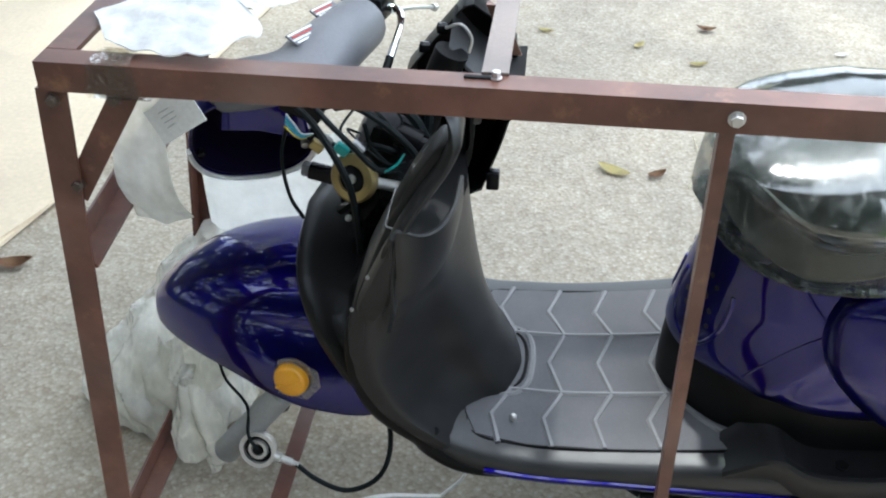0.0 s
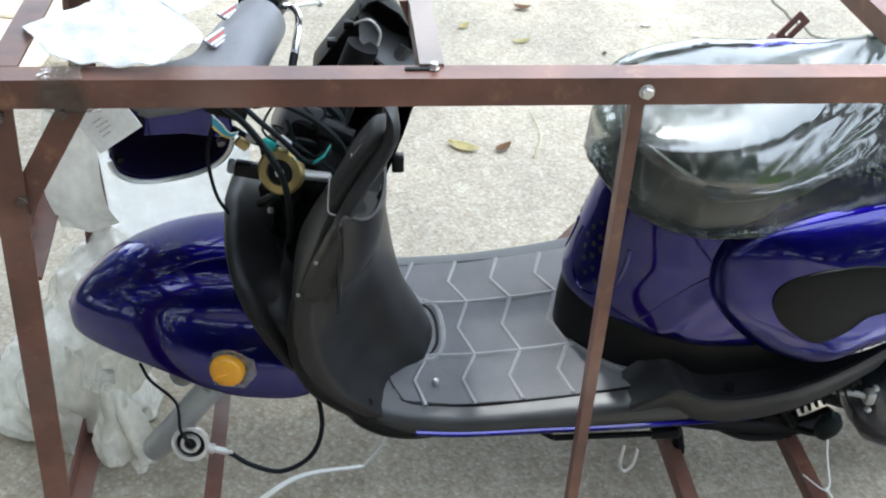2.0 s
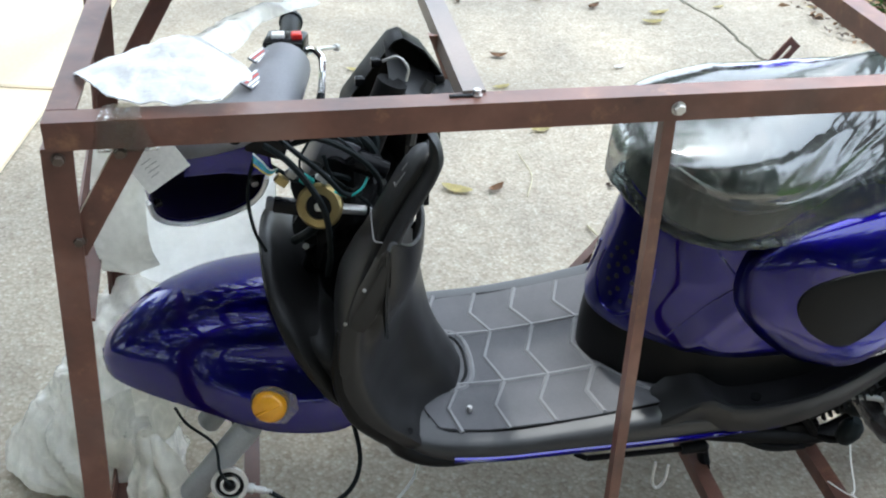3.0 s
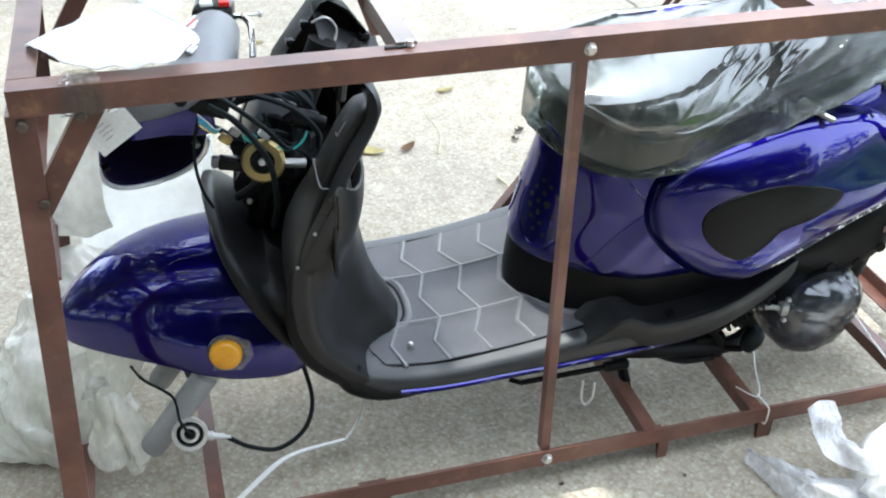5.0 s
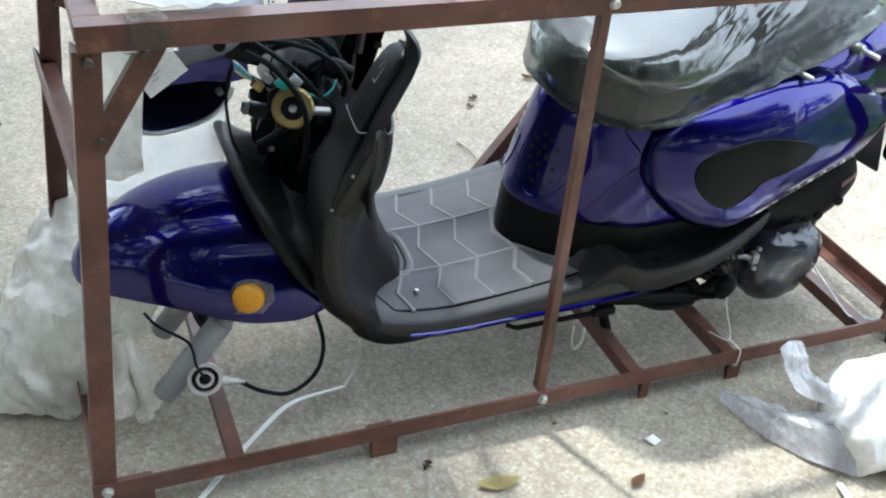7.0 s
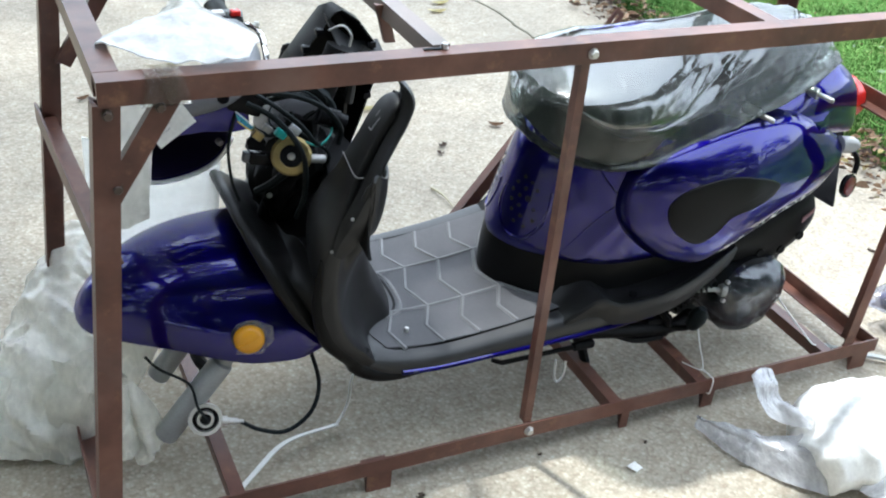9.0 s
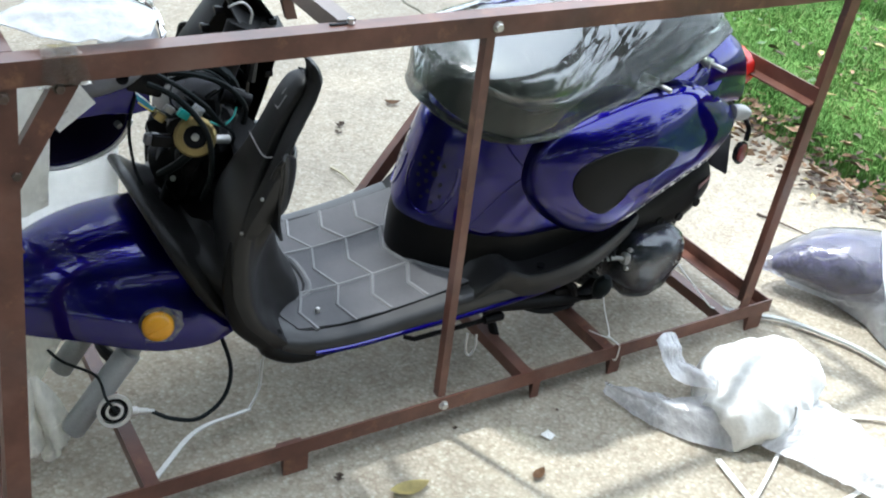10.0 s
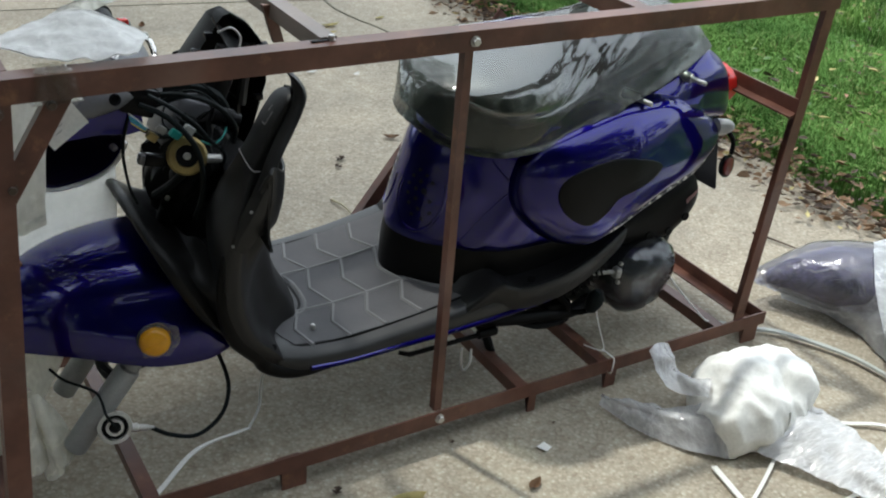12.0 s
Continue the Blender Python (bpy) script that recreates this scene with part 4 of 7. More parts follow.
for sg in (1, -1):
    for z, a, r in ((0.552, 0.20, 0.0040), (0.546, 0.29, 0.0042), (0.536, 0.15, 0.0042), (0.530, 0.25, 0.0048), (0.534, 0.37, 0.0042), (0.518, 0.13, 0.0044), (0.512, 0.31, 0.0072), (0.512, 0.22, 0.0046), (0.498, 0.15, 0.0044), (0.492, 0.25, 0.0048), (0.494, 0.40, 0.0044), (0.478, 0.19, 0.0044), (0.472, 0.30, 0.0046), (0.470, 0.43, 0.0042), (0.456, 0.25, 0.0042), (0.452, 0.36, 0.0042)):
        b = bmesh.new()
        disc_stack(b, hull_point(z, a, sg), hull_normal(z, a, sg), [(-0.004, r), (0.0005, r), (0.0007, r * 0.8), (0.0001, r * 0.74)], 10)
        part("vent_hole", b, VENT, hull)
    b = bmesh.new()
    tube(b, [hull_point(0.500 + 0.078 * math.sin(q), 0.29 + 0.25 * math.cos(q), sg) - hull_normal(0.500 + 0.078 * math.sin(q), 0.29 + 0.25 * math.cos(q), sg) * 0.0015 for q in (2 * math.pi * (0.46 + 0.62 * k / 30) for k in range(31))], 0.0042, 8, 0)
    part("vent_rim", b, PURPLE, hull, "raised purple rim under the vent holes")
    # pressed seams that meet beside the side panel
    b = bmesh.new()
    for line in (((0.640, 0.75), (0.60, 0.90), (0.565, 1.10), (0.545, 1.22)), ((0.545, 1.22), (0.50, 1.05), (0.46, 0.93), (0.42, 0.82)), ((0.545, 1.22), (0.570, 1.32), (0.600, 1.38), (0.64, 1.42))):
        tube(b, [hull_point(z, a, sg) - hull_normal(z, a, sg) * 0.0008 for z, a in line], 0.0022, 6, 5)
    part("pressed_seam", b, PURPLE, hull)
# tail hump behind the seat
b = bmesh.new()


def tail_section(x, zt, zb, w):
    half = [(0, zb), (w * 0.8, zb), (w, zb + 0.02), (w * 0.97, zb + (zt - zb) * 0.45), (w * 0.82, zb + (zt - zb) * 0.78), (w * 0.5, zt - 0.006), (0, zt)]
    return [leaned(x, s, z) for s, z in both(half)]


hooped(b, [(0.44, 0.672, 0.60, 0.150), (0.52, 0.702, 0.60, 0.148), (0.60, 0.732, 0.60, 0.138), (0.68, 0.748, 0.60, 0.124), (0.75, 0.746, 0.59, 0.106), (0.80, 0.728, 0.58, 0.09), (0.84, 0.698, 0.57, 0.075), (0.87, 0.650, 0.56, 0.06), (0.885, 0.60, 0.56, 0.05)], tail_section, 36, 3)
part("tail_cowl", b, PURPLE, scooter, "purple tail cowl")

# bulging side panels with their black insert: edge as x, y and z on the near side
SIDE = [(0.183, 0.080, 0.521), (0.188, 0.073, 0.580), (0.217, 0.065, 0.616), (0.262, 0.062, 0.640), (0.373, 0.070, 0.670), (0.467, 0.080, 0.686), (0.594, 0.092, 0.674), (0.672, 0.104, 0.640), (0.760, 0.120, 0.590), (0.782, 0.116, 0.545), (0.714, 0.092, 0.498), (0.599, 0.072, 0.468), (0.491, 0.054, 0.436), (0.424, 0.045, 0.412), (0.382, 0.043, 0.390), (0.345, 0.046, 0.388), (0.285, 0.058, 0.403), (0.238, 0.070, 0.432), (0.198, 0.080, 0.475)]
RECESS = [(0.255, 0.524), (0.264, 0.561), (0.313, 0.586), (0.388, 0.597), (0.462, 0.586), (0.514, 0.567), (0.529, 0.553), (0.500, 0.531), (0.450, 0.520), (0.402, 0.506), (0.376, 0.477), (0.335, 0.453), (0.282, 0.482)]
SIDE_C = Vector((0.44, 0.0, 0.535))
SIDE_EDGE = closed_spline(SIDE, 6)


def side_point(x, z, lift=0.0):
    """Point on the near side panel's bulge, and how far towards its edge it lies."""
    d = Vector((x - SIDE_C.x, 0, z - SIDE_C.z))
    ang = math.atan2(d.z, d.x)
    angs = [math.atan2(o.z - SIDE_C.z, o.x - SIDE_C.x) for o in SIDE_EDGE]
    reach = float(np.interp(ang, angs, [math.hypot(o.x - SIDE_C.x, o.z - SIDE_C.z) for o in SIDE_EDGE], period=2 * math.pi))
    ye = float(np.interp(ang, angs, [o.y for o in SIDE_EDGE], period=2 * math.pi))
    r = min(0.9995, d.length / reach)
    crown = 0.002 + max(0.0, x - 0.45) * 0.20
    up = min(1.0, max(0.0, 0.5 + d.z / 0.10))
    return Vector((x, ye + (crown - ye) * (1 - r ** (3.6 - 1.5 * up)) ** 0.5 - lift, z))


def side_panel(sg):
    def flip(p):
        """Across the leaning middle plane for the far panel."""
        return p if sg < 0 else Vector((p.x, 2 * (YM - LEAN * (p.z - 0.27)) - p.y, p.z + 2 * LEAN * 0.2))
    b = bmesh.new()
    rows = [[flip(p + Vector((0, 0.06, 0))) for p in SIDE_EDGE], [flip(p) for p in SIDE_EDGE]]
    for k in range(1, 16):
        r = math.cos(math.pi / 2 * k / 16) ** 0.8
        rows.append([flip(side_point(SIDE_C.x + (p.x - SIDE_C.x) * r, SIDE_C.z + (p.z - SIDE_C.z) * r)) for p in SIDE_EDGE])
    rings(b, rows)
    ob = part("side_panel", b, PURPLE, scooter, "bulging purple side panel with black insert")
    b = bmesh.new()
    rec = closed_spline([(x, 0, z) for x, z in RECESS], 5)
    rc = Vector((0.40, 0, 0.53))
    rings(b, [[flip(side_point(rc.x + (p.x - rc.x) * rr, rc.z + (p.z - rc.z) * rr, lift)) for p in rec] for rr, lift in ((1.0, -0.003), (0.985, 0.0030), (0.95, 0.0036), (0.8, 0.0028), (0.62, 0.0024), (0.45, 0.0022), (0.28, 0.0022), (0.12, 0.0022))])
    part("insert", b, BLACK, ob, "matt black textured insert")


side_panel(-1)
side_panel(1)
for x, y, z in ((0.478, 0.082, 0.692), (0.655, 0.112, 0.705)):
    b = bmesh.new()
    disc_stack(b, (x, y, z), (0.35, -0.85, -0.10), [(-0.03, 0.011), (0.004, 0.011), (0.004, 0.0055), (0.036, 0.0055), (0.039, 0.004)], 12)
    part("rack_stud", b, STEEL, scooter, "bare bolt for the rear rack")

# seat and its plastic wrap: x, top, cushion edge, hem, half width (upright heights)
SEAT = [(0.002, 0.676, 0.670, 0.662, 0.008), (0.010, 0.706, 0.700, 0.656, 0.028), (0.024, 0.734, 0.726, 0.646, 0.060), (0.045, 0.752, 0.734, 0.638, 0.098), (0.09, 0.768, 0.723, 0.633, 0.142), (0.15, 0.780, 0.712, 0.634, 0.167), (0.22, 0.796, 0.709, 0.640, 0.172), (0.29, 0.820, 0.716, 0.655, 0.168), (0.36, 0.844, 0.738, 0.676, 0.162), (0.44, 0.860, 0.775, 0.700, 0.154),
        (0.52, 0.864, 0.812, 0.724, 0.145), (0.60, 0.855, 0.822, 0.748, 0.130), (0.67, 0.834, 0.812, 0.764, 0.106), (0.72, 0.802, 0.786, 0.770, 0.08), (0.745, 0.782, 0.778, 0.770, 0.045)]


def base_half(w, ze, zb):
    return [(0, zb + 0.006), (w * 0.9, zb + 0.003), (w * 0.985, zb), (w, zb + (ze - zb) * 0.25), (w * 0.996, zb + (ze - zb) * 0.7), (w * 0.985, ze)]


def pad_half(w, zt, ze):
    h = zt - ze
    return [(w * 0.980, ze - 0.002), (w * 0.992, ze + h * 0.10), (w * 0.965, ze + h * 0.30), (w * 0.90, ze + h * 0.56), (w * 0.74, ze + h * 0.80), (w * 0.44, ze + h * 0.95), (0, zt)]


def base_section(x, zt, ze, zb, w):
    return [leaned(x, s, z) for s, z in both(base_half(w, ze, zb) + [(0, ze)])]


def pad_section(x, zt, ze, zb, w):
    return [leaned(x, s, z) for s, z in both([(0, ze - 0.003)] + pad_half(w, zt, ze))]


# the film is drawn to a point ahead of the seat itself
INNER = []
for x, zt, ze, zb, w in SEAT:
    rear = min(1.0, max(0.0, (x - 0.18) / 0.2))
    fore = max(0.0, 1 - x / 0.15)
    INNER.append((x + 0.030 * fore, zt - 0.003 - 0.026 * rear, ze - 0.030 * rear, zb + 0.004, w * (1 - 0.40 * rear) * (1 - 0.22 * fore)))
b = bmesh.new()
hooped(b, INNER, base_section, 60, 2)
seat = part("seat", b, SEATBLACK, scooter, "black seat base under clear plastic wrap")
b = bmesh.new()
hooped(b, INNER, pad_section, 60, 2)
part("cushion", b, SEATBLACK, seat, "black vinyl cushion under clear plastic wrap")
FILM = make_film("clear_seat_wrap", (0.80, 0.86, 0.82), 0.03, 30, (1.8, 1.4, 0.22), 0.030, 0.30, 1.0, 0.13, 0.5, 0.26)


def wrap_section(x, zt, ze, zb, w):
    g = 0.006
    half = [(s + g, z) for s, z in base_half(w, ze, zb - g * 0.3)[2:]] + [(s + g * (1 if s else 0), z + g) for s, z in pad_half(w, zt, ze)]
    # towards the back the film hangs from the crown to the hem like a tent
    tent = min(1.0, max(0.0, (x - 0.20) / 0.20)) * 0.85
    for i, (s, z) in enumerate(half):
        t = i / (len(half) - 1)
        ts, tz = (w + g) * math.cos(math.pi / 2 * t ** 0.8) ** 1.1, zb + (zt + g - zb) * t ** 1.05
        half[i] = (s + (ts - s) * tent, z + (tz - z) * tent)
    return [leaned(x, s, z) for s, z in both([(0, zb - 0.002)] + half)]


def on_pad_by(p):
    """1 on the cushion, 0 on the band below it."""
    zt, ze, zb, w = lerp_table(SEAT, p.x)
    return min(1.0, max(0.0, (p.z - LEAN * (p.y - YM) - ze) / 0.012 + 0.5))


b = bmesh.new()
hooped(b, SEAT, wrap_section, 260, 7)
for v in b.verts:
    d = v.co - Vector((v.co.x, YM - 0.04, 0.70))
    rearw = min(1.0, max(0.0, (v.co.x - 0.16) / 0.30))
    frontw = min(1.0, max(0.0, (0.10 - v.co.x) / 0.08))
    x, y, z = v.co
    along, across = x * 0.85 + z * 0.53, z * 0.85 - x * 0.53
    fold = max(0.0, 1 - 3.0 * abs(noise.noise(Vector((along * 6, y * 6, across * 34)))))
    fine = max(0.0, 1 - 3.2 * abs(noise.noise(Vector((along * 10 + 3, y * 14, across * 75)))))
    hem = max(0.0, 1 - 3.4 * abs(noise.noise(Vector((x * 60 + z * 26, y * 60, z * 7)))))
    low = 1 - on_pad_by(v.co)
    v.co += d.normalized() * (0.0010 * noise.noise(v.co * 7) + 0.0048 * rearw * fold - 0.0020 * rearw + 0.0013 * (0.15 + rearw) * fine + (0.0007 * low + 0.0018 * frontw) * hem)
LOOSE = make_film("loose_seat_film", (0.84, 0.89, 0.86), 0.13, 13, (2.0, 0.8, 1.2), 0.03, 0.10, 1.5, 0.11, 0.5, 0.30)
top = b.copy()


def on_pad(f):
    p = f.calc_center_median()
    zt, ze, zb, w = lerp_table(SEAT, p.x)
    return p.z - LEAN * (p.y - YM) > ze + 0.004


bmesh.ops.delete(b, geom=[f for f in b.faces if on_pad(f)], context="FACES")
bmesh.ops.delete(top, geom=[f for f in top.faces if not on_pad(f)], context="FACES")
part("seat_wrap", b, FILM, scooter, "clear plastic stretched tight round the seat base", split=180)
part("seat_wrap", top, LOOSE, scooter, "loose creased clear plastic over the seat", split=180)
for x, y, z in ((0.742, 0.215, 0.752), (0.760, 0.195, 0.735), (0.750, 0.24, 0.765)):
    b = bmesh.new()
    disc_stack(b, (x, y, z), (0.5, -0.6, 0.5), [(-0.012, 0.010), (0.006, 0.011), (0.010, 0.008), (0.012, 0.003)], 14)
    part("seat_catch", b, CHROME, scooter, "chrome seat catch")

def make_scuff():
    m, nt, p = mat("scuffed_edge_strip")
    v = coords(nt, (1, 1, 1))
    r = ramp(nt, noise_tex(nt, v, 46, 5, 0.75), [(0.52, (0.012, 0.010, 0.03)), (0.58, (0.75, 0.74, 0.72))])
    nt.links.new(r.outputs[0], p.inputs["Base Color"])
    p.inputs["Roughness"].default_value = 0.35
    return m


SCUFF = make_scuff()
# tail lamp, rear indicators, plate bracket
b = bmesh.new()
hooped(b, [(0.862, 0.682, 0.600, 0.055), (0.885, 0.676, 0.595, 0.052), (0.905, 0.658, 0.595, 0.044), (0.917, 0.632, 0.600, 0.03)], tail_section, 10)
part("tail_lamp", b, REDLENS, scooter, "red tail lamp lens")
b = bmesh.new()
dome(b, [(0.785, 0.112 + 0.017 * math.cos(a), 0.572 + 0.020 * math.sin(a)) for a in (2 * math.pi * k / 20 for k in range(20))], (0.785, 0.112, 0.570), (0.93, -0.35, 0.05), 0.032, 6, 2.0, 0.014)
part("rear_indicator", b, CLEARLENS, scooter, "clear bullet shaped rear indicator")
b = bmesh.new()
dome(b, [(0.745, YM + 0.185 + 0.025 * math.cos(a), 0.60 + 0.028 * math.sin(a)) for a in (2 * math.pi * k / 20 for k in range(20))], (0.745, YM + 0.185, 0.60), (1, 0.3, 0.1), 0.05, 6, 2.0, 0.03)
part("rear_indicator", b, CLEARLENS, scooter, "clear bullet shaped rear indicator")
b = bmesh.new()
prism(b, [(0.845, YM - 0.085, 0.57), (0.905, YM - 0.075, 0.350), (0.905, YM + 0.070, 0.360), (0.845, YM + 0.075, 0.58)], (0.006, 0, 0.003))
prism(b, [(0.845, YM - 0.085, 0.57), (0.905, YM - 0.077, 0.350), (0.825, YM - 0.080, 0.395), (0.78, YM - 0.088, 0.56)], (0, 0.006, 0))
plate = part("plate_holder", b, SHINYBLACK, scooter, "black mudguard and number plate holder", smooth=False)
b = bmesh.new()
tube(b, [(0.78, 0.15, 0.560), (0.815, 0.125, 0.555), (0.832, 0.108, 0.53), (0.826, 0.100, 0.50)], 0.006, 8)
part("reflector_stalk", b, SHINYBLACK, plate)
b = bmesh.new()
disc_stack(b, (0.818, 0.108, 0.470), (0.25, -0.95, 0.1), [(0, 0.024), (0.008, 0.028), (0.012, 0.027)], 24)
refl = part("reflector", b, SHINYBLACK, plate, "round red side reflector in a black ring")
b = bmesh.new()
disc_stack(b, Vector((0.818, 0.108, 0.470)) + Vector((0.25, -0.95, 0.1)) * 0.011, (0.25, -0.95, 0.1), [(0, 0.0225), (0.004, 0.022), (0.006, 0.015)], 24)
part("lens", b, plain("brown_red_reflector", (0.16, 0.03, 0.03), 0.25, vary=0.2), refl)
b = bmesh.new()
tube(b, [(0.415, 0.042, 0.400), (0.45, 0.043, 0.412), (0.50, 0.049, 0.431), (0.60, 0.066, 0.462), (0.70, 0.086, 0.490), (0.775, 0.112, 0.535)], 0.0055, 8)
part("hem_trim", b, SCUFF, scooter, "dark strip with bright scuffs under the side panel")

# engine, gear case, shock and stand
b = bmesh.new()
out = closed_spline([(0.50, 0.150, 0.345), (0.58, 0.150, 0.385), (0.66, 0.150, 0.420), (0.745, 0.150, 0.450), (0.775, 0.150, 0.425), (0.785, 0.150, 0.375), (0.755, 0.150, 0.325), (0.70, 0.150, 0.290), (0.62, 0.150, 0.285), (0.54, 0.150, 0.30)], 5)
dome(b, out, (0.65, 0.150, 0.36), (0, -1, 0), 0.035, 5, 3.0, 0.16)
case = part("air_box", b, BLACK, scooter, "black plastic air filter box")
for x, z in ((0.735, 0.345), (0.69, 0.315), (0.63, 0.315)):
    b = bmesh.new()
    disc_stack(b, (x, 0.117, z), (0, -1, 0), [(0, 0.011), (0.003, 0.011), (0.003, 0.008)], 12)
    part("case_hole", b, DARK, case)
b = bmesh.new()
prism(b, [(0.728, 0.117, 0.392), (0.765, 0.122, 0.412), (0.763, 0.122, 0.400), (0.731, 0.117, 0.380)], (0, -0.002, 0))
part("red_mark", b, plain("dull_pink_sticker", (0.20, 0.11, 0.11), 0.5), case)
b = bmesh.new()
disc_stack(b, (0.62, 0.235, 0.215), (0, -1, 0.05), [(0, 0.095), (0.09, 0.095), (0.13, 0.088), (0.145, 0.07), (0.155, 0.03)], 26)
part("crankcase", b, DARK, scooter, "black engine crankcase under plastic film")
b = bmesh.new()
rows = []
for h, r in ((0.0, 0.092), (0.06, 0.097), (0.10, 0.101), (0.14, 0.094), (0.165, 0.072), (0.178, 0.03)):
    rows.append([Vector((0.612 + r * math.copysign(abs(math.cos(a)) ** 0.75, math.cos(a)), 0.235 - h, 0.217 + r * 0.92 * math.copysign(abs(math.sin(a)) ** 0.75, math.sin(a)) + 0.12 * r * math.cos(a))) for a in (2 * math.pi * k / 40 for k in range(40))])
rings(b, rows)
bmesh.ops.subdivide_edges(b, edges=b.edges[:], cuts=1, use_grid_fill=True)
for v in b.verts:
    v.co += (v.co - Vector((0.615, 0.16, 0.215))).normalized() * (0.010 * noise.noise(v.co * 11) - 0.004 * abs(noise.noise(v.co * 30)))
BAGFILM = make_film("clear_engine_bag", (0.62, 0.66, 0.78), 0.07, 16, (1, 1, 1), 0.06, 0.6, 1.1, 0.10, 0.5, 0.25)
part("engine_bag", b, BAGFILM, scooter, "clear plastic bag over the engine", split=180)
b = bmesh.new()
prof = []
for k in range(60):
    a = k * 0.9
    prof.append(Vector((0.400 + 0.0016 * k, 0.105, 0.225 + 0.0009 * k)) + Vector((-0.3 * math.sin(a) * 0.018, math.cos(a) * 0.018, math.sin(a) * 0.018)))
tube(b, prof, 0.0032, 5, 0)
part("shock_spring", b, DARK, scooter, "black coil spring")
b = bmesh.new()
tube(b, [(0.385, 0.105, 0.218), (0.50, 0.105, 0.282)], 0.010, 10, 0)
part("shock_rod", b, DARK, scooter)
b = bmesh.new()
tube(b, [(0.455, 0.10, 0.258), (0.49, 0.088, 0.262), (0.515, 0.08, 0.258)], 0.0055, 10)
box(b, (0.505, 0.072, 0.246), (0.522, 0.092, 0.272), 0.004)
for q in (0.236, 0.262, 0.285):
    disc_stack(b, (0.515, 0.078, q), (0, -1, 0.1), [(0, 0.0050), (0.007, 0.0050), (0.008, 0.003)], 12)
part("brake_arm", b, GREYSCREW, scooter, "silver brake lever fitting")
b = bmesh.new()
disc_stack(b, (0.452, 0.075, 0.196), (0.15, -0.2, 0.9), [(-0.026, 0.009), (-0.018, 0.016), (0.006, 0.021), (0.022, 0.019), (0.036, 0.009)], 18)
part("rubber_boot", b, RUBBER, scooter, "black rubber kick lever boot")
b = bmesh.new()
tube(b, [(0.475, 0.085, 0.175), (0.44, 0.10, 0.158), (0.40, 0.13, 0.158), (0.35, 0.15, 0.172), (0.28, 0.15, 0.185)], 0.0065, 8)
tube(b, [(0.42, 0.12, 0.15), (0.40, 0.11, 0.185), (0.38, 0.12, 0.21)], 0.008, 8)
part("kick_lever", b, DARK, scooter, "black kick start lever")
b = bmesh.new()
tube(b, [(-0.02, 0.10, 0.170), (0.17, 0.095, 0.176)], 0.0055, 10, 0)
disc_stack(b, (0.15, 0.095, 0.176), (1, 0, 0.02), [(0, 0.010), (0.045, 0.011), (0.05, 0.006)], 14)
tube(b, [(-0.02, 0.10, 0.17), (-0.04, 0.11, 0.175)], 0.005, 6, 0)
part("side_stand", b, DARK, scooter, "black side stand bar")
b = bmesh.new()
tube(b, [(0.10, 0.08, 0.165), (0.095, 0.07, 0.130), (0.105, 0.07, 0.112), (0.118, 0.07, 0.128), (0.125, 0.08, 0.155)], 0.0028, 6)
part("stand_hook", b, STEEL, scooter, "bent wire hook")
b = bmesh.new()
tube(b, [(-0.10, YM - 0.12, 0.215), (0.10, YM - 0.10, 0.20), (0.35, YM - 0.06, 0.22), (0.55, YM - 0.02, 0.28)], 0.016, 10)
tube(b, [(-0.10, YM + 0.12, 0.215), (0.10, YM + 0.10, 0.20), (0.35, YM + 0.06, 0.22), (0.55, YM + 0.02, 0.28)], 0.016, 10)
box(b, (0.20, YM - 0.10, 0.14), (0.42, YM + 0.10, 0.25), 0.02)
part("frame_tubes", b, DARK, scooter)
b = bmesh.new()
rows = []
for x, z0, z1, w in ((-0.16, 0.205, 0.235, 0.10), (-0.06, 0.165, 0.24, 0.13), (0.08, 0.150, 0.25, 0.14), (0.22, 0.150, 0.26, 0.14), (0.36, 0.165, 0.28, 0.13), (0.50, 0.20, 0.31, 0.11)):
    rows.append([Vector((x, YM + s, z)) for s, z in ((-w, z1), (-w, z0 + 0.02), (-w * 0.8, z0), (w * 0.8, z0), (w, z0 + 0.02), (w, z1))])
rings(b, rows)
part("underbelly", b, DARK, scooter, "black engine underside")
b = bmesh.new()
tube(b, [(0.10, 0.14, 0.205), (0.22, 0.125, 0.180), (0.33, 0.12, 0.165), (0.43, 0.125, 0.150), (0.50, 0.15, 0.15)], 0.016, 12)
tube(b, [(0.26, 0.13, 0.165), (0.33, 0.115, 0.140), (0.40, 0.115, 0.135)], 0.008, 8)
box(b, (0.355, 0.115, 0.125), (0.425, 0.20, 0.185), 0.008)
box(b, (0.20, 0.13, 0.150), (0.27, 0.22, 0.20), 0.010)
part("exhaust_pipe", b, DARK, scooter, "black exhaust pipe under the engine")
b = bmesh.new()
for s in (-0.09, 0.09):
    tube(b, [(0.16, YM + s, 0.20), (0.22, YM + s * 1.1, 0.12), (0.235, YM + s * 1.3, 0.07)], 0.011, 8)
tube(b, [(0.235, YM - 0.12, 0.062), (0.235, YM + 0.12, 0.062)], 0.011, 8, 0)
part("centre_stand", b, DARK, scooter, "black centre stand resting on the crate beam")
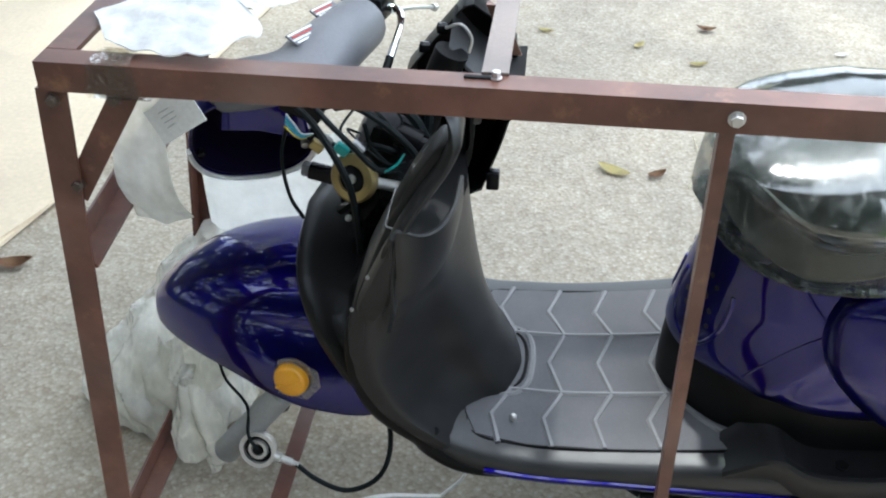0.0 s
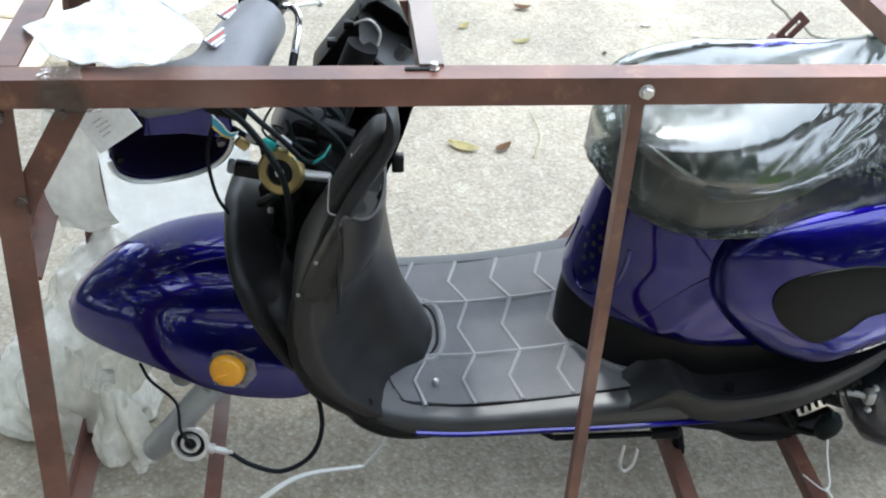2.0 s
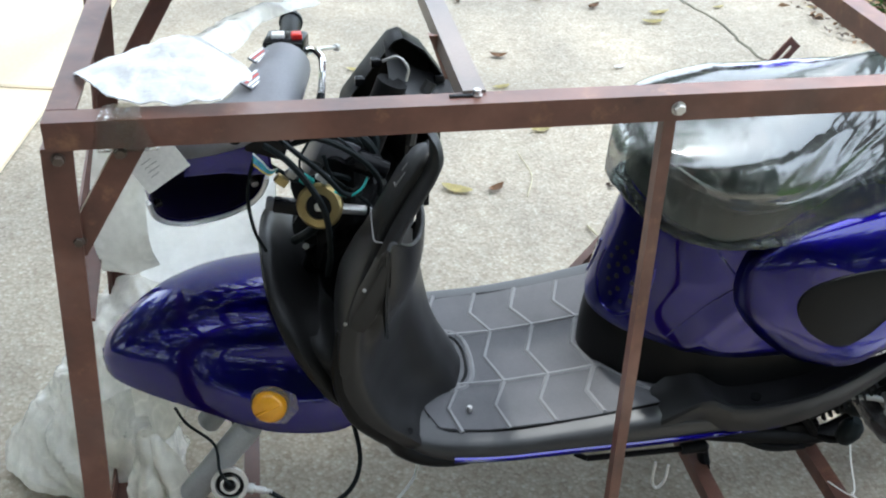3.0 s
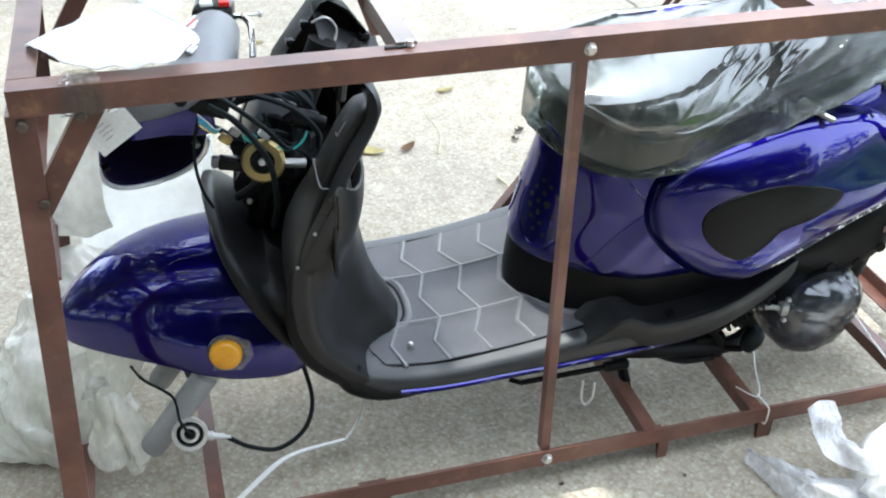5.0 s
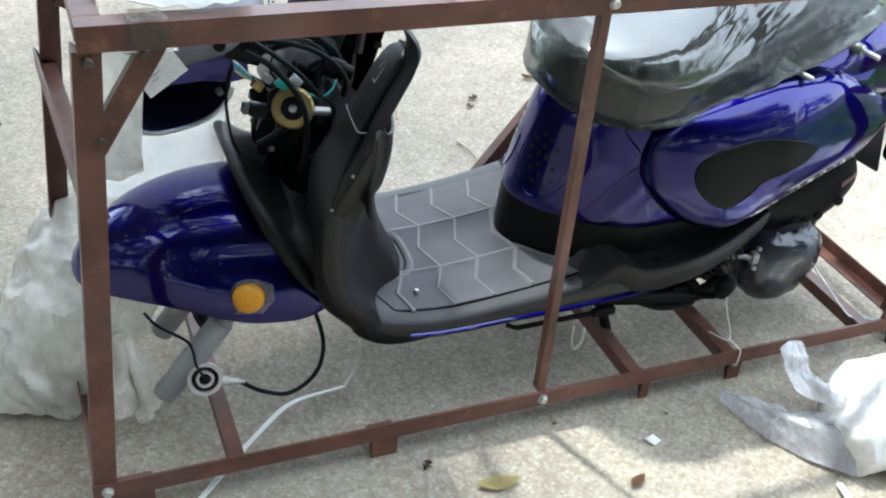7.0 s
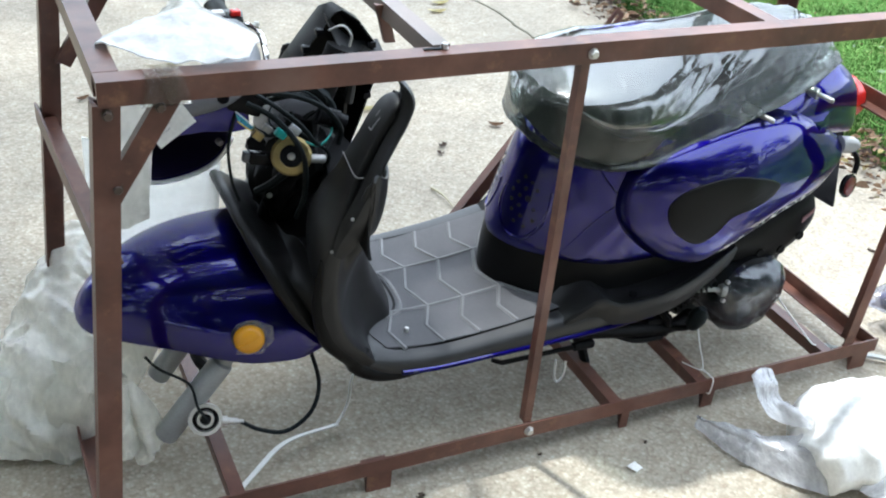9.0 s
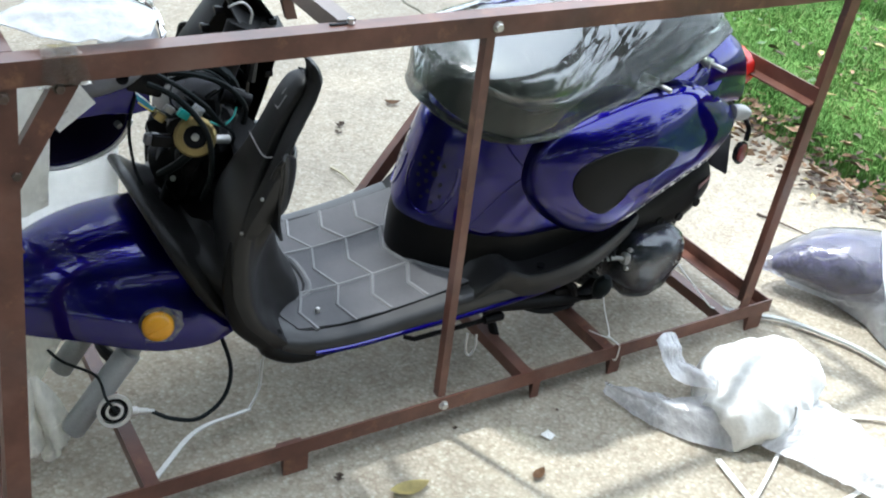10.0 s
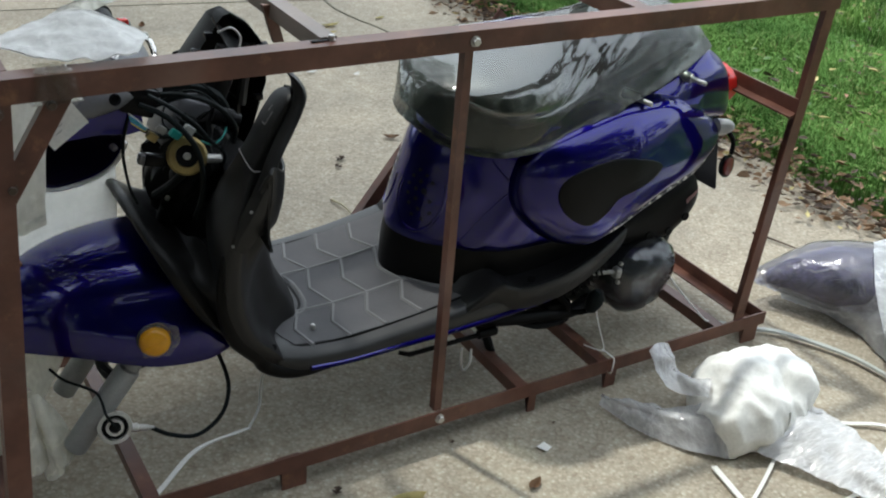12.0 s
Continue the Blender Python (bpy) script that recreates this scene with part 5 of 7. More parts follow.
# rear wheel and tyre
b = bmesh.new()
rows = []
for k in range(41):
    a = 2 * math.pi * k / 40
    cc = Vector((0.66, YM + 0.02, 0.235))
    rad = Vector((math.cos(a), 0, math.sin(a)))
    rows.append([cc + rad * (0.165 + 0.042 * math.cos(q)) + Vector((0, 0.045 * math.sin(q), 0)) for q in (2 * math.pi * j / 12 for j in range(12))])
rings(b, rows, True, False)
wheel = part("rear_wheel", b, RUBBER, scooter, "black rear tyre")
b = bmesh.new()
disc_stack(b, (0.66, YM + 0.05, 0.235), (0, -1, 0), [(0, 0.13), (0.06, 0.13), (0.06, 0.11), (0.03, 0.10), (0.03, 0.03), (0.06, 0.02)], 30)
part("rim", b, STEEL, wheel)

# ---- wiring behind the leg shield ----
def wire(pts, r, material=RUBBER, name="cable", label=""):
    b = bmesh.new()
    tube(b, pts, r, 7, 5)
    return part(name, b, material, scooter, label)


BRASS = plain("brass_plated_horn", (0.36, 0.28, 0.12), 0.35, 0.75, vary=0.2, scale=70)
TEAL = plain("teal_plastic_connector", (0.02, 0.30, 0.27), 0.4)
YELLOW = plain("yellow_wire", (0.65, 0.50, 0.05), 0.45)
BLUEW = plain("blue_wire", (0.05, 0.25, 0.45), 0.45)
REDW = plain("red_wire", (0.40, 0.03, 0.02), 0.45)
WHITEP = plain("white_nylon_plug", (0.70, 0.70, 0.68), 0.4)
GREYCOVER = plain("grey_handlebar_cover", (0.15, 0.15, 0.165), 0.42, vary=0.12, scale=40)

h_at, h_ax = Vector((-0.462, 0.160, 0.676)), Vector((-0.30, -0.92, 0.28)).normalized()
b = bmesh.new()
disc_stack(b, h_at - h_ax * 0.03, h_ax, [(0, 0.020), (0.012, 0.027), (0.020, 0.034), (0.030, 0.035), (0.034, 0.031), (0.036, 0.020), (0.030, 0.019)], 32)
horn = part("horn", b, BRASS, scooter, "round brass-coloured horn", split=30)
b = bmesh.new()
disc_stack(b, h_at - h_ax * 0.002, h_ax, [(0, 0.021), (0.005, 0.019), (0.006, 0.008)], 24)
part("horn_face", b, SHINYBLACK, horn)
b = bmesh.new()
disc_stack(b, h_at + h_ax * 0.003, h_ax, [(0, 0.007), (0.005, 0.006), (0.006, 0.003)], 12)
part("horn_nut", b, STEEL, horn)
b = bmesh.new()
disc_stack(b, (-0.440, 0.180, 0.660), (0.9, 0.2, -0.25), [(0, 0.008), (0.05, 0.008), (0.052, 0.005)], 12)
part("horn_bracket", b, STEEL, horn)
b = bmesh.new()
box(b, (-0.022, -0.010, -0.010), (0.022, 0.010, 0.010), 0.003, Matrix.Translation((-0.508, 0.184, 0.666)) @ Matrix.Rotation(radians(12), 4, "Y"))
part("relay", b, SHINYBLACK, scooter, "black relay box with a clear end")
b = bmesh.new()
box(b, (-0.006, -0.008, -0.010), (0.006, 0.008, 0.010), 0.004, Matrix.Translation((-0.534, 0.186, 0.671)) @ Matrix.Rotation(radians(12), 4, "Y"))
part("relay_cap", b, GREYCOVER, scooter)
b = bmesh.new()
disc_stack(b, (-0.405, 0.19, 0.735), (0.9, -0.15, -0.35), [(0, 0.018), (0.035, 0.018), (0.036, 0.014), (0.05, 0.014), (0.051, 0.010)], 18)
part("flasher_can", b, SHINYBLACK, scooter, "small black flasher can")
for p0, mt, r in (((-0.478, 0.17, 0.715), TEAL, 0.007), ((-0.50, 0.175, 0.725), GREYSCREW, 0.006), ((-0.455, 0.165, 0.722), CLEARLENS, 0.007), ((-0.515, 0.18, 0.712), BRASS, 0.007)):
    b = bmesh.new()
    box(b, (-r * 1.4, -r * 0.8, -r), (r * 1.4, r * 0.8, r), 0.002, Matrix.Translation(p0) @ Matrix.Rotation(radians(40), 4, "Y"))
    part("plug", b, mt, scooter, "small wiring plug")
wire([(-0.535, 0.17, 0.775), (-0.505, 0.14, 0.765), (-0.475, 0.115, 0.735), (-0.455, 0.11, 0.69), (-0.45, 0.12, 0.62), (-0.455, 0.15, 0.56)], 0.0050)
wire([(-0.520, 0.17, 0.79), (-0.49, 0.140, 0.775), (-0.455, 0.13, 0.745), (-0.425, 0.14, 0.705), (-0.40, 0.17, 0.69)], 0.0042)
wire([(-0.515, 0.20, 0.78), (-0.46, 0.165, 0.785), (-0.41, 0.15, 0.765), (-0.375, 0.16, 0.72), (-0.37, 0.18, 0.68)], 0.0048)
wire([(-0.53, 0.22, 0.765), (-0.47, 0.22, 0.782), (-0.42, 0.205, 0.780), (-0.385, 0.20, 0.755), (-0.365, 0.21, 0.71)], 0.0075, name="wire_loom")
wire([(-0.51, 0.26, 0.735), (-0.45, 0.27, 0.752), (-0.40, 0.26, 0.755), (-0.37, 0.25, 0.74), (-0.375, 0.25, 0.69)], 0.007, name="wire_loom")
wire([(-0.50, 0.24, 0.74), (-0.45, 0.21, 0.765), (-0.40, 0.23, 0.745), (-0.37, 0.26, 0.70)], 0.005)
wire([(-0.545, 0.19, 0.765), (-0.565, 0.18, 0.70), (-0.560, 0.18, 0.63), (-0.545, 0.19, 0.585)], 0.0028)
wire([(-0.53, 0.21, 0.72), (-0.49, 0.20, 0.70), (-0.44, 0.21, 0.70), (-0.40, 0.23, 0.67), (-0.38, 0.24, 0.62)], 0.005)
wire([(-0.46, 0.19, 0.63), (-0.48, 0.21, 0.60), (-0.50, 0.24, 0.57)], 0.008)
for k, mt in enumerate((YELLOW, BLUEW, TEAL, BLUEW, WHITEP)):
    wire([(-0.553, 0.165 + 0.003 * k, 0.748 + 0.003 * k), (-0.540, 0.160 + 0.002 * k, 0.738 + 0.003 * k), (-0.530, 0.165, 0.730 + 0.002 * k), (-0.520, 0.185, 0.728)], 0.0011, mt, "thin_wire")
wire([(-0.44, 0.15, 0.705), (-0.42, 0.145, 0.698), (-0.40, 0.15, 0.708), (-0.39, 0.16, 0.72)], 0.0018, TEAL, "thin_wire")
b = bmesh.new()
box(b, (-0.045, -0.05, -0.05), (0.045, 0.05, 0.05), 0.012, Matrix.Translation((-0.425, 0.29, 0.690)) @ Matrix.Rotation(radians(25), 4, "Y"))
part("control_unit", b, GREYCOVER, scooter, "grey plastic casing among the wires")
b = bmesh.new()
box(b, (-0.03, -0.03, -0.025), (0.03, 0.03, 0.025), 0.006, Matrix.Translation((-0.53, 0.21, 0.775)) @ Matrix.Rotation(radians(20), 4, "Y"))
part("switch_block", b, SHINYBLACK, scooter)
b = bmesh.new()
box(b, (-0.02, -0.02, -0.03), (0.02, 0.02, 0.03), 0.006, Matrix.Translation((-0.385, 0.30, 0.70)))
part("relay", b, SHINYBLACK, scooter)
# solid dark block stands in for the shade down inside the collar
b = bmesh.new()
rings(b, [[Vector((x, y, z)) for x, y in ((x0, y0 + 0.04), (x0, y1 - 0.04), (x0 + 0.03, y1), (-0.375, y1), (-0.375, y0), (x0 + 0.03, y0))] for z, x0, y0, y1 in ((0.36, -0.450, 0.115, 0.43), (0.43, -0.475, 0.115, 0.43), (0.475, -0.490, 0.14, 0.40), (0.50, -0.500, 0.175, 0.375))])
part("collar_shade_block", b, DARK, scooter, "solid dark block put in for the shade behind the collar", split=25)
for z in (0.597, 0.573):
    b = bmesh.new()
    bolt_mesh(b, Vector((-0.484, 0.215, z)), (-0.3, -0.8, 0.5), 0.0042, 0.004)
    part("screw", b, STEEL, scooter, split=25)
# wiring mass in front of the steering head
b = bmesh.new()
bmesh.ops.create_icosphere(b, subdivisions=4, radius=1.0)
for v in b.verts:
    q = v.co.copy()
    v.co = Vector((-0.430 + q.x * 0.062 + 0.025 * q.z, 0.285 + q.y * 0.085, 0.610 + q.z * 0.105)) + q * 0.030 * noise.noise(q * 3.1)
part("wiring_mass", b, DARK, scooter, "tangle of black wiring and brackets")
rw = random.Random(14)
for k in range(5):
    x0, z0 = rw.uniform(-0.52, -0.42), rw.uniform(0.72, 0.77)
    x1, z1 = rw.uniform(-0.46, -0.35), rw.uniform(0.58, 0.72)
    y0, y1 = rw.uniform(0.18, 0.27), rw.uniform(0.16, 0.25)
    mx, mz = (x0 + x1) / 2 + rw.uniform(-0.03, 0.04), (z0 + z1) / 2 + rw.uniform(0.0, 0.06)
    wire([(x0, y0, z0), (mx - 0.02, (y0 + y1) / 2 - 0.03, mz + 0.02), (mx + 0.03, (y0 + y1) / 2 - 0.04, mz - 0.02), (x1, y1, z1)], rw.uniform(0.0016, 0.0036))

# ---- headlamp housing and handlebar, laid loose in the crate ----
nac = thing("headlamp_housing", (-0.62, 0.24, 0.70), "empty purple and grey handlebar headlamp housing hanging in plastic wrap", "headlamp housing")
rimc, rax = Vector((-0.625, 0.240, 0.675)), Vector((0.30, -0.90, -0.30)).normalized()
ru = Vector((0.95, 0.31, 0.0))
ru = (ru - rax * ru.dot(rax)).normalized()
rv = rax.cross(ru)
if rv.z < 0:
    rv = -rv
b = bmesh.new()


def bowl_ring(k, d, shrink=0.0):
    row = []
    for i in range(36):
        a = 2 * math.pi * i / 36
        sx, sz = 0.090 * k - shrink, (0.070 if math.sin(a) < 0 else 0.085) * k - shrink
        row.append(rimc + ru * sx * math.copysign(abs(math.cos(a)) ** 0.75, math.cos(a)) + rv * sz * math.copysign(abs(math.sin(a)) ** 0.9, math.sin(a)) - rax * d)
    return row


rings(b, [bowl_ring(1.0, 0.0), bowl_ring(1.0, 0.03), bowl_ring(0.93, 0.07), bowl_ring(0.75, 0.10), bowl_ring(0.45, 0.118), bowl_ring(0.1, 0.122), bowl_ring(0.1, 0.119), bowl_ring(0.45, 0.115, 0.001), bowl_ring(0.75, 0.097, 0.002), bowl_ring(0.93, 0.068, 0.002), bowl_ring(1.0, 0.03, 0.002), bowl_ring(1.0, 0.0, 0.002), bowl_ring(1.0, 0.0)], True, False)
bowl = part("lamp_bowl", b, PURPLE, nac, "hollow purple lamp bowl")
# inner skin in a much darker violet than the bowl's outside
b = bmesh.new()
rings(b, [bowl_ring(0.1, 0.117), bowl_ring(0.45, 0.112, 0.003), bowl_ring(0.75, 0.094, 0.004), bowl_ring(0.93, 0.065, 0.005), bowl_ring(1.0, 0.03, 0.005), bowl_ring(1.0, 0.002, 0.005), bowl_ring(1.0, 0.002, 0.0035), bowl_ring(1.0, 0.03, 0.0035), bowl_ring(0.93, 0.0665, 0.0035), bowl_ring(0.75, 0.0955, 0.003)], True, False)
part("bowl_lining", b, plain("dark_violet_bowl_plastic", (0.006, 0.003, 0.028), 0.35, vary=0.2), bowl, "dark violet inside of the lamp bowl")
b = bmesh.new()
wing = []
rim = [Vector(p) for p in ((-0.655, 0.200, 0.715), (-0.645, 0.196, 0.772), (-0.580, 0.192, 0.774), (-0.530, 0.184, 0.768), (-0.526, 0.188, 0.722), (-0.552, 0.194, 0.715), (-0.600, 0.200, 0.718))]
for p, q in zip(rim, rim[1:] + rim[:1]):
    wing += [p.lerp(q, k / 4) for k in range(4)]
dome(b, wing, (-0.58, 0.213, 0.742), (0.1, -1, 0), 0.010, 4, 2.0, 0.05)
part("side_wing", b, PURPLE, nac, "dark purple side wing")
b = bmesh.new()
lip = closed_spline([(-0.650, 0.196, 0.776), (-0.636, 0.198, 0.798), (-0.565, 0.198, 0.800), (-0.490, 0.202, 0.795), (-0.505, 0.200, 0.757), (-0.580, 0.196, 0.768)], 4)
dome(b, lip, (-0.572, 0.198, 0.781), (0.05, -1, 0.2), 0.010, 4, 2.0, 0.03)
part("cover_skirt", b, GREYCOVER, nac, "grey plastic lower edge of the handlebar cover")
b = bmesh.new()
low = [rimc + ru * 0.091 * math.copysign(abs(math.cos(a)) ** 0.75, math.cos(a)) - rv * 0.071 * abs(math.sin(a)) ** 0.9 + rax * 0.002 for a in (math.pi * (1.02 + 0.96 * k / 20) for k in range(21))]
rings(b, [[p + rax * 0.005, p + rax * 0.003 + (p - rimc).normalized() * 0.004, p - rax * 0.006 + (p - rimc).normalized() * 0.004, p - rax * 0.008, p - (p - rimc).normalized() * 0.004 + rax * 0.002] for p in low])
part("chrome_rim", b, plain("bright_bezel", (0.82, 0.82, 0.83), 0.28, 0.55, vary=0.1, bumps=0.0), nac, "chrome bezel strip")
for a in (20, 200, 340):
    b = bmesh.new()
    p = rimc + (ru * 0.080 * math.cos(radians(a)) + rv * 0.056 * math.sin(radians(a))) - rax * 0.012
    disc_stack(b, p, rax, [(0, 0.006), (0.010, 0.006), (0.011, 0.004)], 10)
    part("screw_boss", b, STEEL if a == 340 else SHINYBLACK, nac)
b = bmesh.new()
rows = []
for x, y, z, w, h in ((-0.655, 0.20, 0.755, 0.02, 0.010), (-0.635, 0.205, 0.772, 0.05, 0.022), (-0.60, 0.215, 0.785, 0.062, 0.030), (-0.55, 0.235, 0.788, 0.058, 0.035), (-0.528, 0.290, 0.794, 0.051, 0.042), (-0.512, 0.360, 0.792, 0.047, 0.044), (-0.500, 0.425, 0.786, 0.044, 0.042)):
    d = Vector((0.045, 0.06, 0.01)) if y < 0.25 else Vector((0.010, 0.05, -0.004))
    d.normalize()
    s = Vector((d.y, -d.x, 0)).normalized()
    up = s.cross(d)
    rows.append([Vector((x, y, z)) + s * w * math.cos(a) + up * h * math.sin(a) for a in (2 * math.pi * k / 20 for k in range(20))])
rows = [[spline([r[i] for r in rows], 3)[k] for i in range(20)] for k in range(3 * (len(rows) - 1) + 1)]
rings(b, rows)
part("bar_cover", b, GREYCOVER, nac, "grey plastic handlebar cover")
b = bmesh.new()
disc_stack(b, (-0.575, 0.168, 0.790), (-0.1, -0.8, 0.5), [(0, 0.010), (0.003, 0.010), (0.003, 0.006), (0.0, 0.005)], 16)
part("cover_screw", b, SHINYBLACK, nac)
b = bmesh.new()
box(b, (-0.034, -0.030, -0.020), (0.034, 0.030, 0.020), 0.006, Matrix.Translation((-0.494, 0.475, 0.800)) @ Matrix.Rotation(radians(-12), 4, "Z"))
sw = part("switch_housing", b, SHINYBLACK, nac, "black switch block with a red button")
b = bmesh.new()
box(b, (-0.009, -0.010, -0.005), (0.009, 0.010, 0.006), 0.002, Matrix.Translation((-0.476, 0.468, 0.822)))
part("red_button", b, REDLENS, sw, "red stop switch")
b = bmesh.new()
box(b, (-0.012, -0.010, -0.004), (0.010, 0.010, 0.004), 0.002, Matrix.Translation((-0.505, 0.475, 0.822)))
part("grey_button", b, WHITEP, sw)
b = bmesh.new()
disc_stack(b, (-0.490, 0.50, 0.797), (0.08, 1, -0.02), [(0, 0.018), (0.10, 0.018), (0.102, 0.021), (0.112, 0.021)], 16)
part("grip", b, RUBBER, nac)
b = bmesh.new()
tube(b, [(-0.470, 0.468, 0.797), (-0.450, 0.468, 0.796), (-0.437, 0.440, 0.790), (-0.440, 0.395, 0.774), (-0.444, 0.370, 0.758)], 0.0058, 8)
part("brake_lever", b, CHROME, nac, "bright metal brake lever")
b = bmesh.new()
tube(b, [(-0.444, 0.372, 0.759), (-0.448, 0.350, 0.744)], 0.0068, 8, 0)
part("lever_tip", b, RUBBER, nac)
b = bmesh.new()
tube(b, [(-0.468, 0.475, 0.785), (-0.435, 0.525, 0.775), (-0.405, 0.580, 0.755)], 0.0032, 6)
disc_stack(b, (-0.405, 0.580, 0.755), (0.5, 0.8, -0.3), [(-0.006, 0.002), (-0.004, 0.006), (0.002, 0.007), (0.006, 0.005), (0.008, 0.001)], 12)
part("cable_rod", b, STEEL, nac)
# stickers with unreadable print
for p, w, h in (((-0.545, 0.272, 0.8330), 0.026, 0.011), ((-0.535, 0.362, 0.8335), 0.024, 0.009)):
    sm = Matrix.Translation(p) @ Matrix.Rotation(radians(62), 4, "Z") @ Matrix.Rotation(radians(22), 4, "X")
    b = bmesh.new()
    box(b, (-w, -h, -0.002), (w, h, 0.0008), 0.0, sm)
    stick = part("sticker", b, GREYCOVER, nac, "sticker with red and white print", smooth=False)
    for k in range(4):
        b = bmesh.new()
        y = h * (0.75 - 0.5 * k)
        box(b, (-w * (0.95 - 0.1 * (k % 2)), y - h * 0.13, 0.0006), (w * (0.9 - 0.25 * (k % 3)), y + h * 0.13, 0.0016), 0.0, sm)
        part("print_bar", b, REDW if k == 1 else WHITEP, stick, smooth=False)

# ---- soft things ----
MILKY = make_film("milky_plastic_bag", (1.0, 0.985, 0.915), 0.06, 16, (1.2, 1.0, 0.7), 0.84, 0.42, 0.7, 0.14, 0.55, 0.25)
HAZEBAG = make_film("hazy_streaked_film", (0.98, 0.98, 0.99), 0.04, 26, (0.5, 1.8, 1), 0.62, 0.6, 0.6, 0.16, 0.45, 0.3)
CLEARBAG = make_film("clear_plastic_bag", (0.97, 0.97, 0.98), 0.05, 30, (1.6, 0.7, 1), 0.44, 0.7, 0.7, 0.16, 0.45, 0.2)


def crumple(p, amp, f):
    p = Vector((p.x * 1.15 + p.z * 0.25, p.y * 1.15, p.z * 0.6))
    a = 1 - 2 * abs(noise.noise(p * f))
    c = 1 - 2 * abs(noise.noise(p * f * 2.1 + Vector((7, 3, 1))))
    e = noise.noise(p * f * 5.3 + Vector((2, 9, 4)))
    d = 1 - 2 * abs(noise.noise(p * f * 4.3 + Vector((1, 5, 2))))
    return amp * (0.55 * a + 0.34 * c + 0.12 * d + 0.05 * e)


def lump(name, spine, material, parent, amp=0.03, f=9.0, label="", n=72, floor=0.0, split=70):
    """A crumpled skin round a spine of (point, rx, ry) cross-sections stacked upward or along."""
    b = bmesh.new()
    pts = spline([s[0] for s in spine], 14)
    rad = spline([(s[1], s[2], 0) for s in spine], 14)
    rows = []
    for i, p in enumerate(pts):
        d = (pts[min(i + 1, len(pts) - 1)] - pts[max(i - 1, 0)]).normalized()
        u = Vector((0, 1, 0)).cross(d)
        u = u.normalized() if u.length > 0.2 else Vector((1, 0, 0))
        w = d.cross(u)
        rows.append([p + u * rad[i].x * math.cos(a) + w * rad[i].y * math.sin(a) for a in (2 * math.pi * k / n for k in range(n))])
    rings(b, rows)
    bmesh.ops.recalc_face_normals(b, faces=b.faces)
    b.normal_update()
    disp = [(v, v.normal.copy() * crumple(v.co, amp, f)) for v in b.verts]
    for v, q in disp:
        v.co += q
        v.co.z = max(v.co.z, floor)
    return part(name, b, material, parent, label, split=split)


def sheet(name, grid, material, parent, amp=0.01, f=8.0, thick=0.003, label="", sub=8):
    """A soft sheet over a grid of points, creased and given thickness."""
    rows = [spline(r, sub) for r in grid]
    rows = [[c for c in col] for col in zip(*[spline(list(col), sub) for col in zip(*rows)])]
    b = bmesh.new()
    vs = rings(b, rows, False)
    bmesh.ops.recalc_face_normals(b, faces=b.faces)
    b.normal_update()
    for v in list(b.verts):
        v.co += v.normal * crumple(v.co, amp, f)
    g = bmesh.ops.solidify(b, geom=b.faces[:], thickness=thick)
    return part(name, b, material, parent, label, split=60)


# foam wrap over the handlebar
SOFTFOAM = make_film("soft_white_foam", (0.97, 0.97, 0.96), 0.02, 16, (1, 1, 1), 0.82, 0.4, 0.3, 0.25, 0.4, 0.2)
wrap = thing("foam_wrap", (-0.63, 0.22, 0.86), "crumpled white foam sheet draped over the handlebar", "foam sheet")
sheet("sheet", [[(-0.578, -0.002, 0.918), (-0.625, 0.004, 0.916), (-0.675, 0.012, 0.915), (-0.715, 0.030, 0.914)],
                [(-0.558, 0.040, 0.921), (-0.615, 0.060, 0.925), (-0.680, 0.075, 0.922), (-0.745, 0.085, 0.914)],
                [(-0.545, 0.082, 0.919), (-0.612, 0.120, 0.936), (-0.680, 0.140, 0.926), (-0.768, 0.130, 0.905)],
                [(-0.602, 0.150, 0.945), (-0.640, 0.170, 0.936), (-0.690, 0.185, 0.915), (-0.752, 0.185, 0.888)]], SOFTFOAM, wrap, 0.012, 11, 0.002)
sheet("film_tail", [[(-0.700, 0.175, 0.895), (-0.660, 0.31, 0.860), (-0.615, 0.41, 0.850), (-0.565, 0.51, 0.845), (-0.48, 0.61, 0.83)], [(-0.650, 0.170, 0.915), (-0.625, 0.29, 0.885), (-0.585, 0.39, 0.868), (-0.540, 0.49, 0.858), (-0.45, 0.60, 0.84)], [(-0.600, 0.160, 0.905), (-0.590, 0.26, 0.868), (-0.565, 0.35, 0.850), (-0.535, 0.46, 0.845), (-0.43, 0.58, 0.835)]], MILKY, wrap, 0.012, 13, 0.001)
hang = thing("foam_sheet", (-0.68, 0.40, 0.40), "thin translucent white foam sheet hanging behind the scooter apron", "foam sheet")
THINFOAM = make_film("thin_white_foam", (0.98, 0.98, 0.955), 0.0, 10, (1, 1, 1), 0.90, 0.2, 0.3, 0.2, 0.72)
sheet("sheet", [[(-0.775, 0.41, 0.41), (-0.74, 0.40, 0.40), (-0.64, 0.40, 0.39), (-0.535, 0.40, 0.40)],
                [(-0.775, 0.40, 0.52), (-0.74, 0.39, 0.51), (-0.64, 0.395, 0.50), (-0.53, 0.40, 0.50)],
                [(-0.775, 0.39, 0.64), (-0.74, 0.38, 0.63), (-0.64, 0.385, 0.61), (-0.525, 0.395, 0.61)]], THINFOAM, hang, 0.006, 6, 0.003)
tagbag = thing("label_bag", (-0.745, 0.13, 0.66), "clear plastic bag with a printed white label over the lamp housing", "plastic bag")
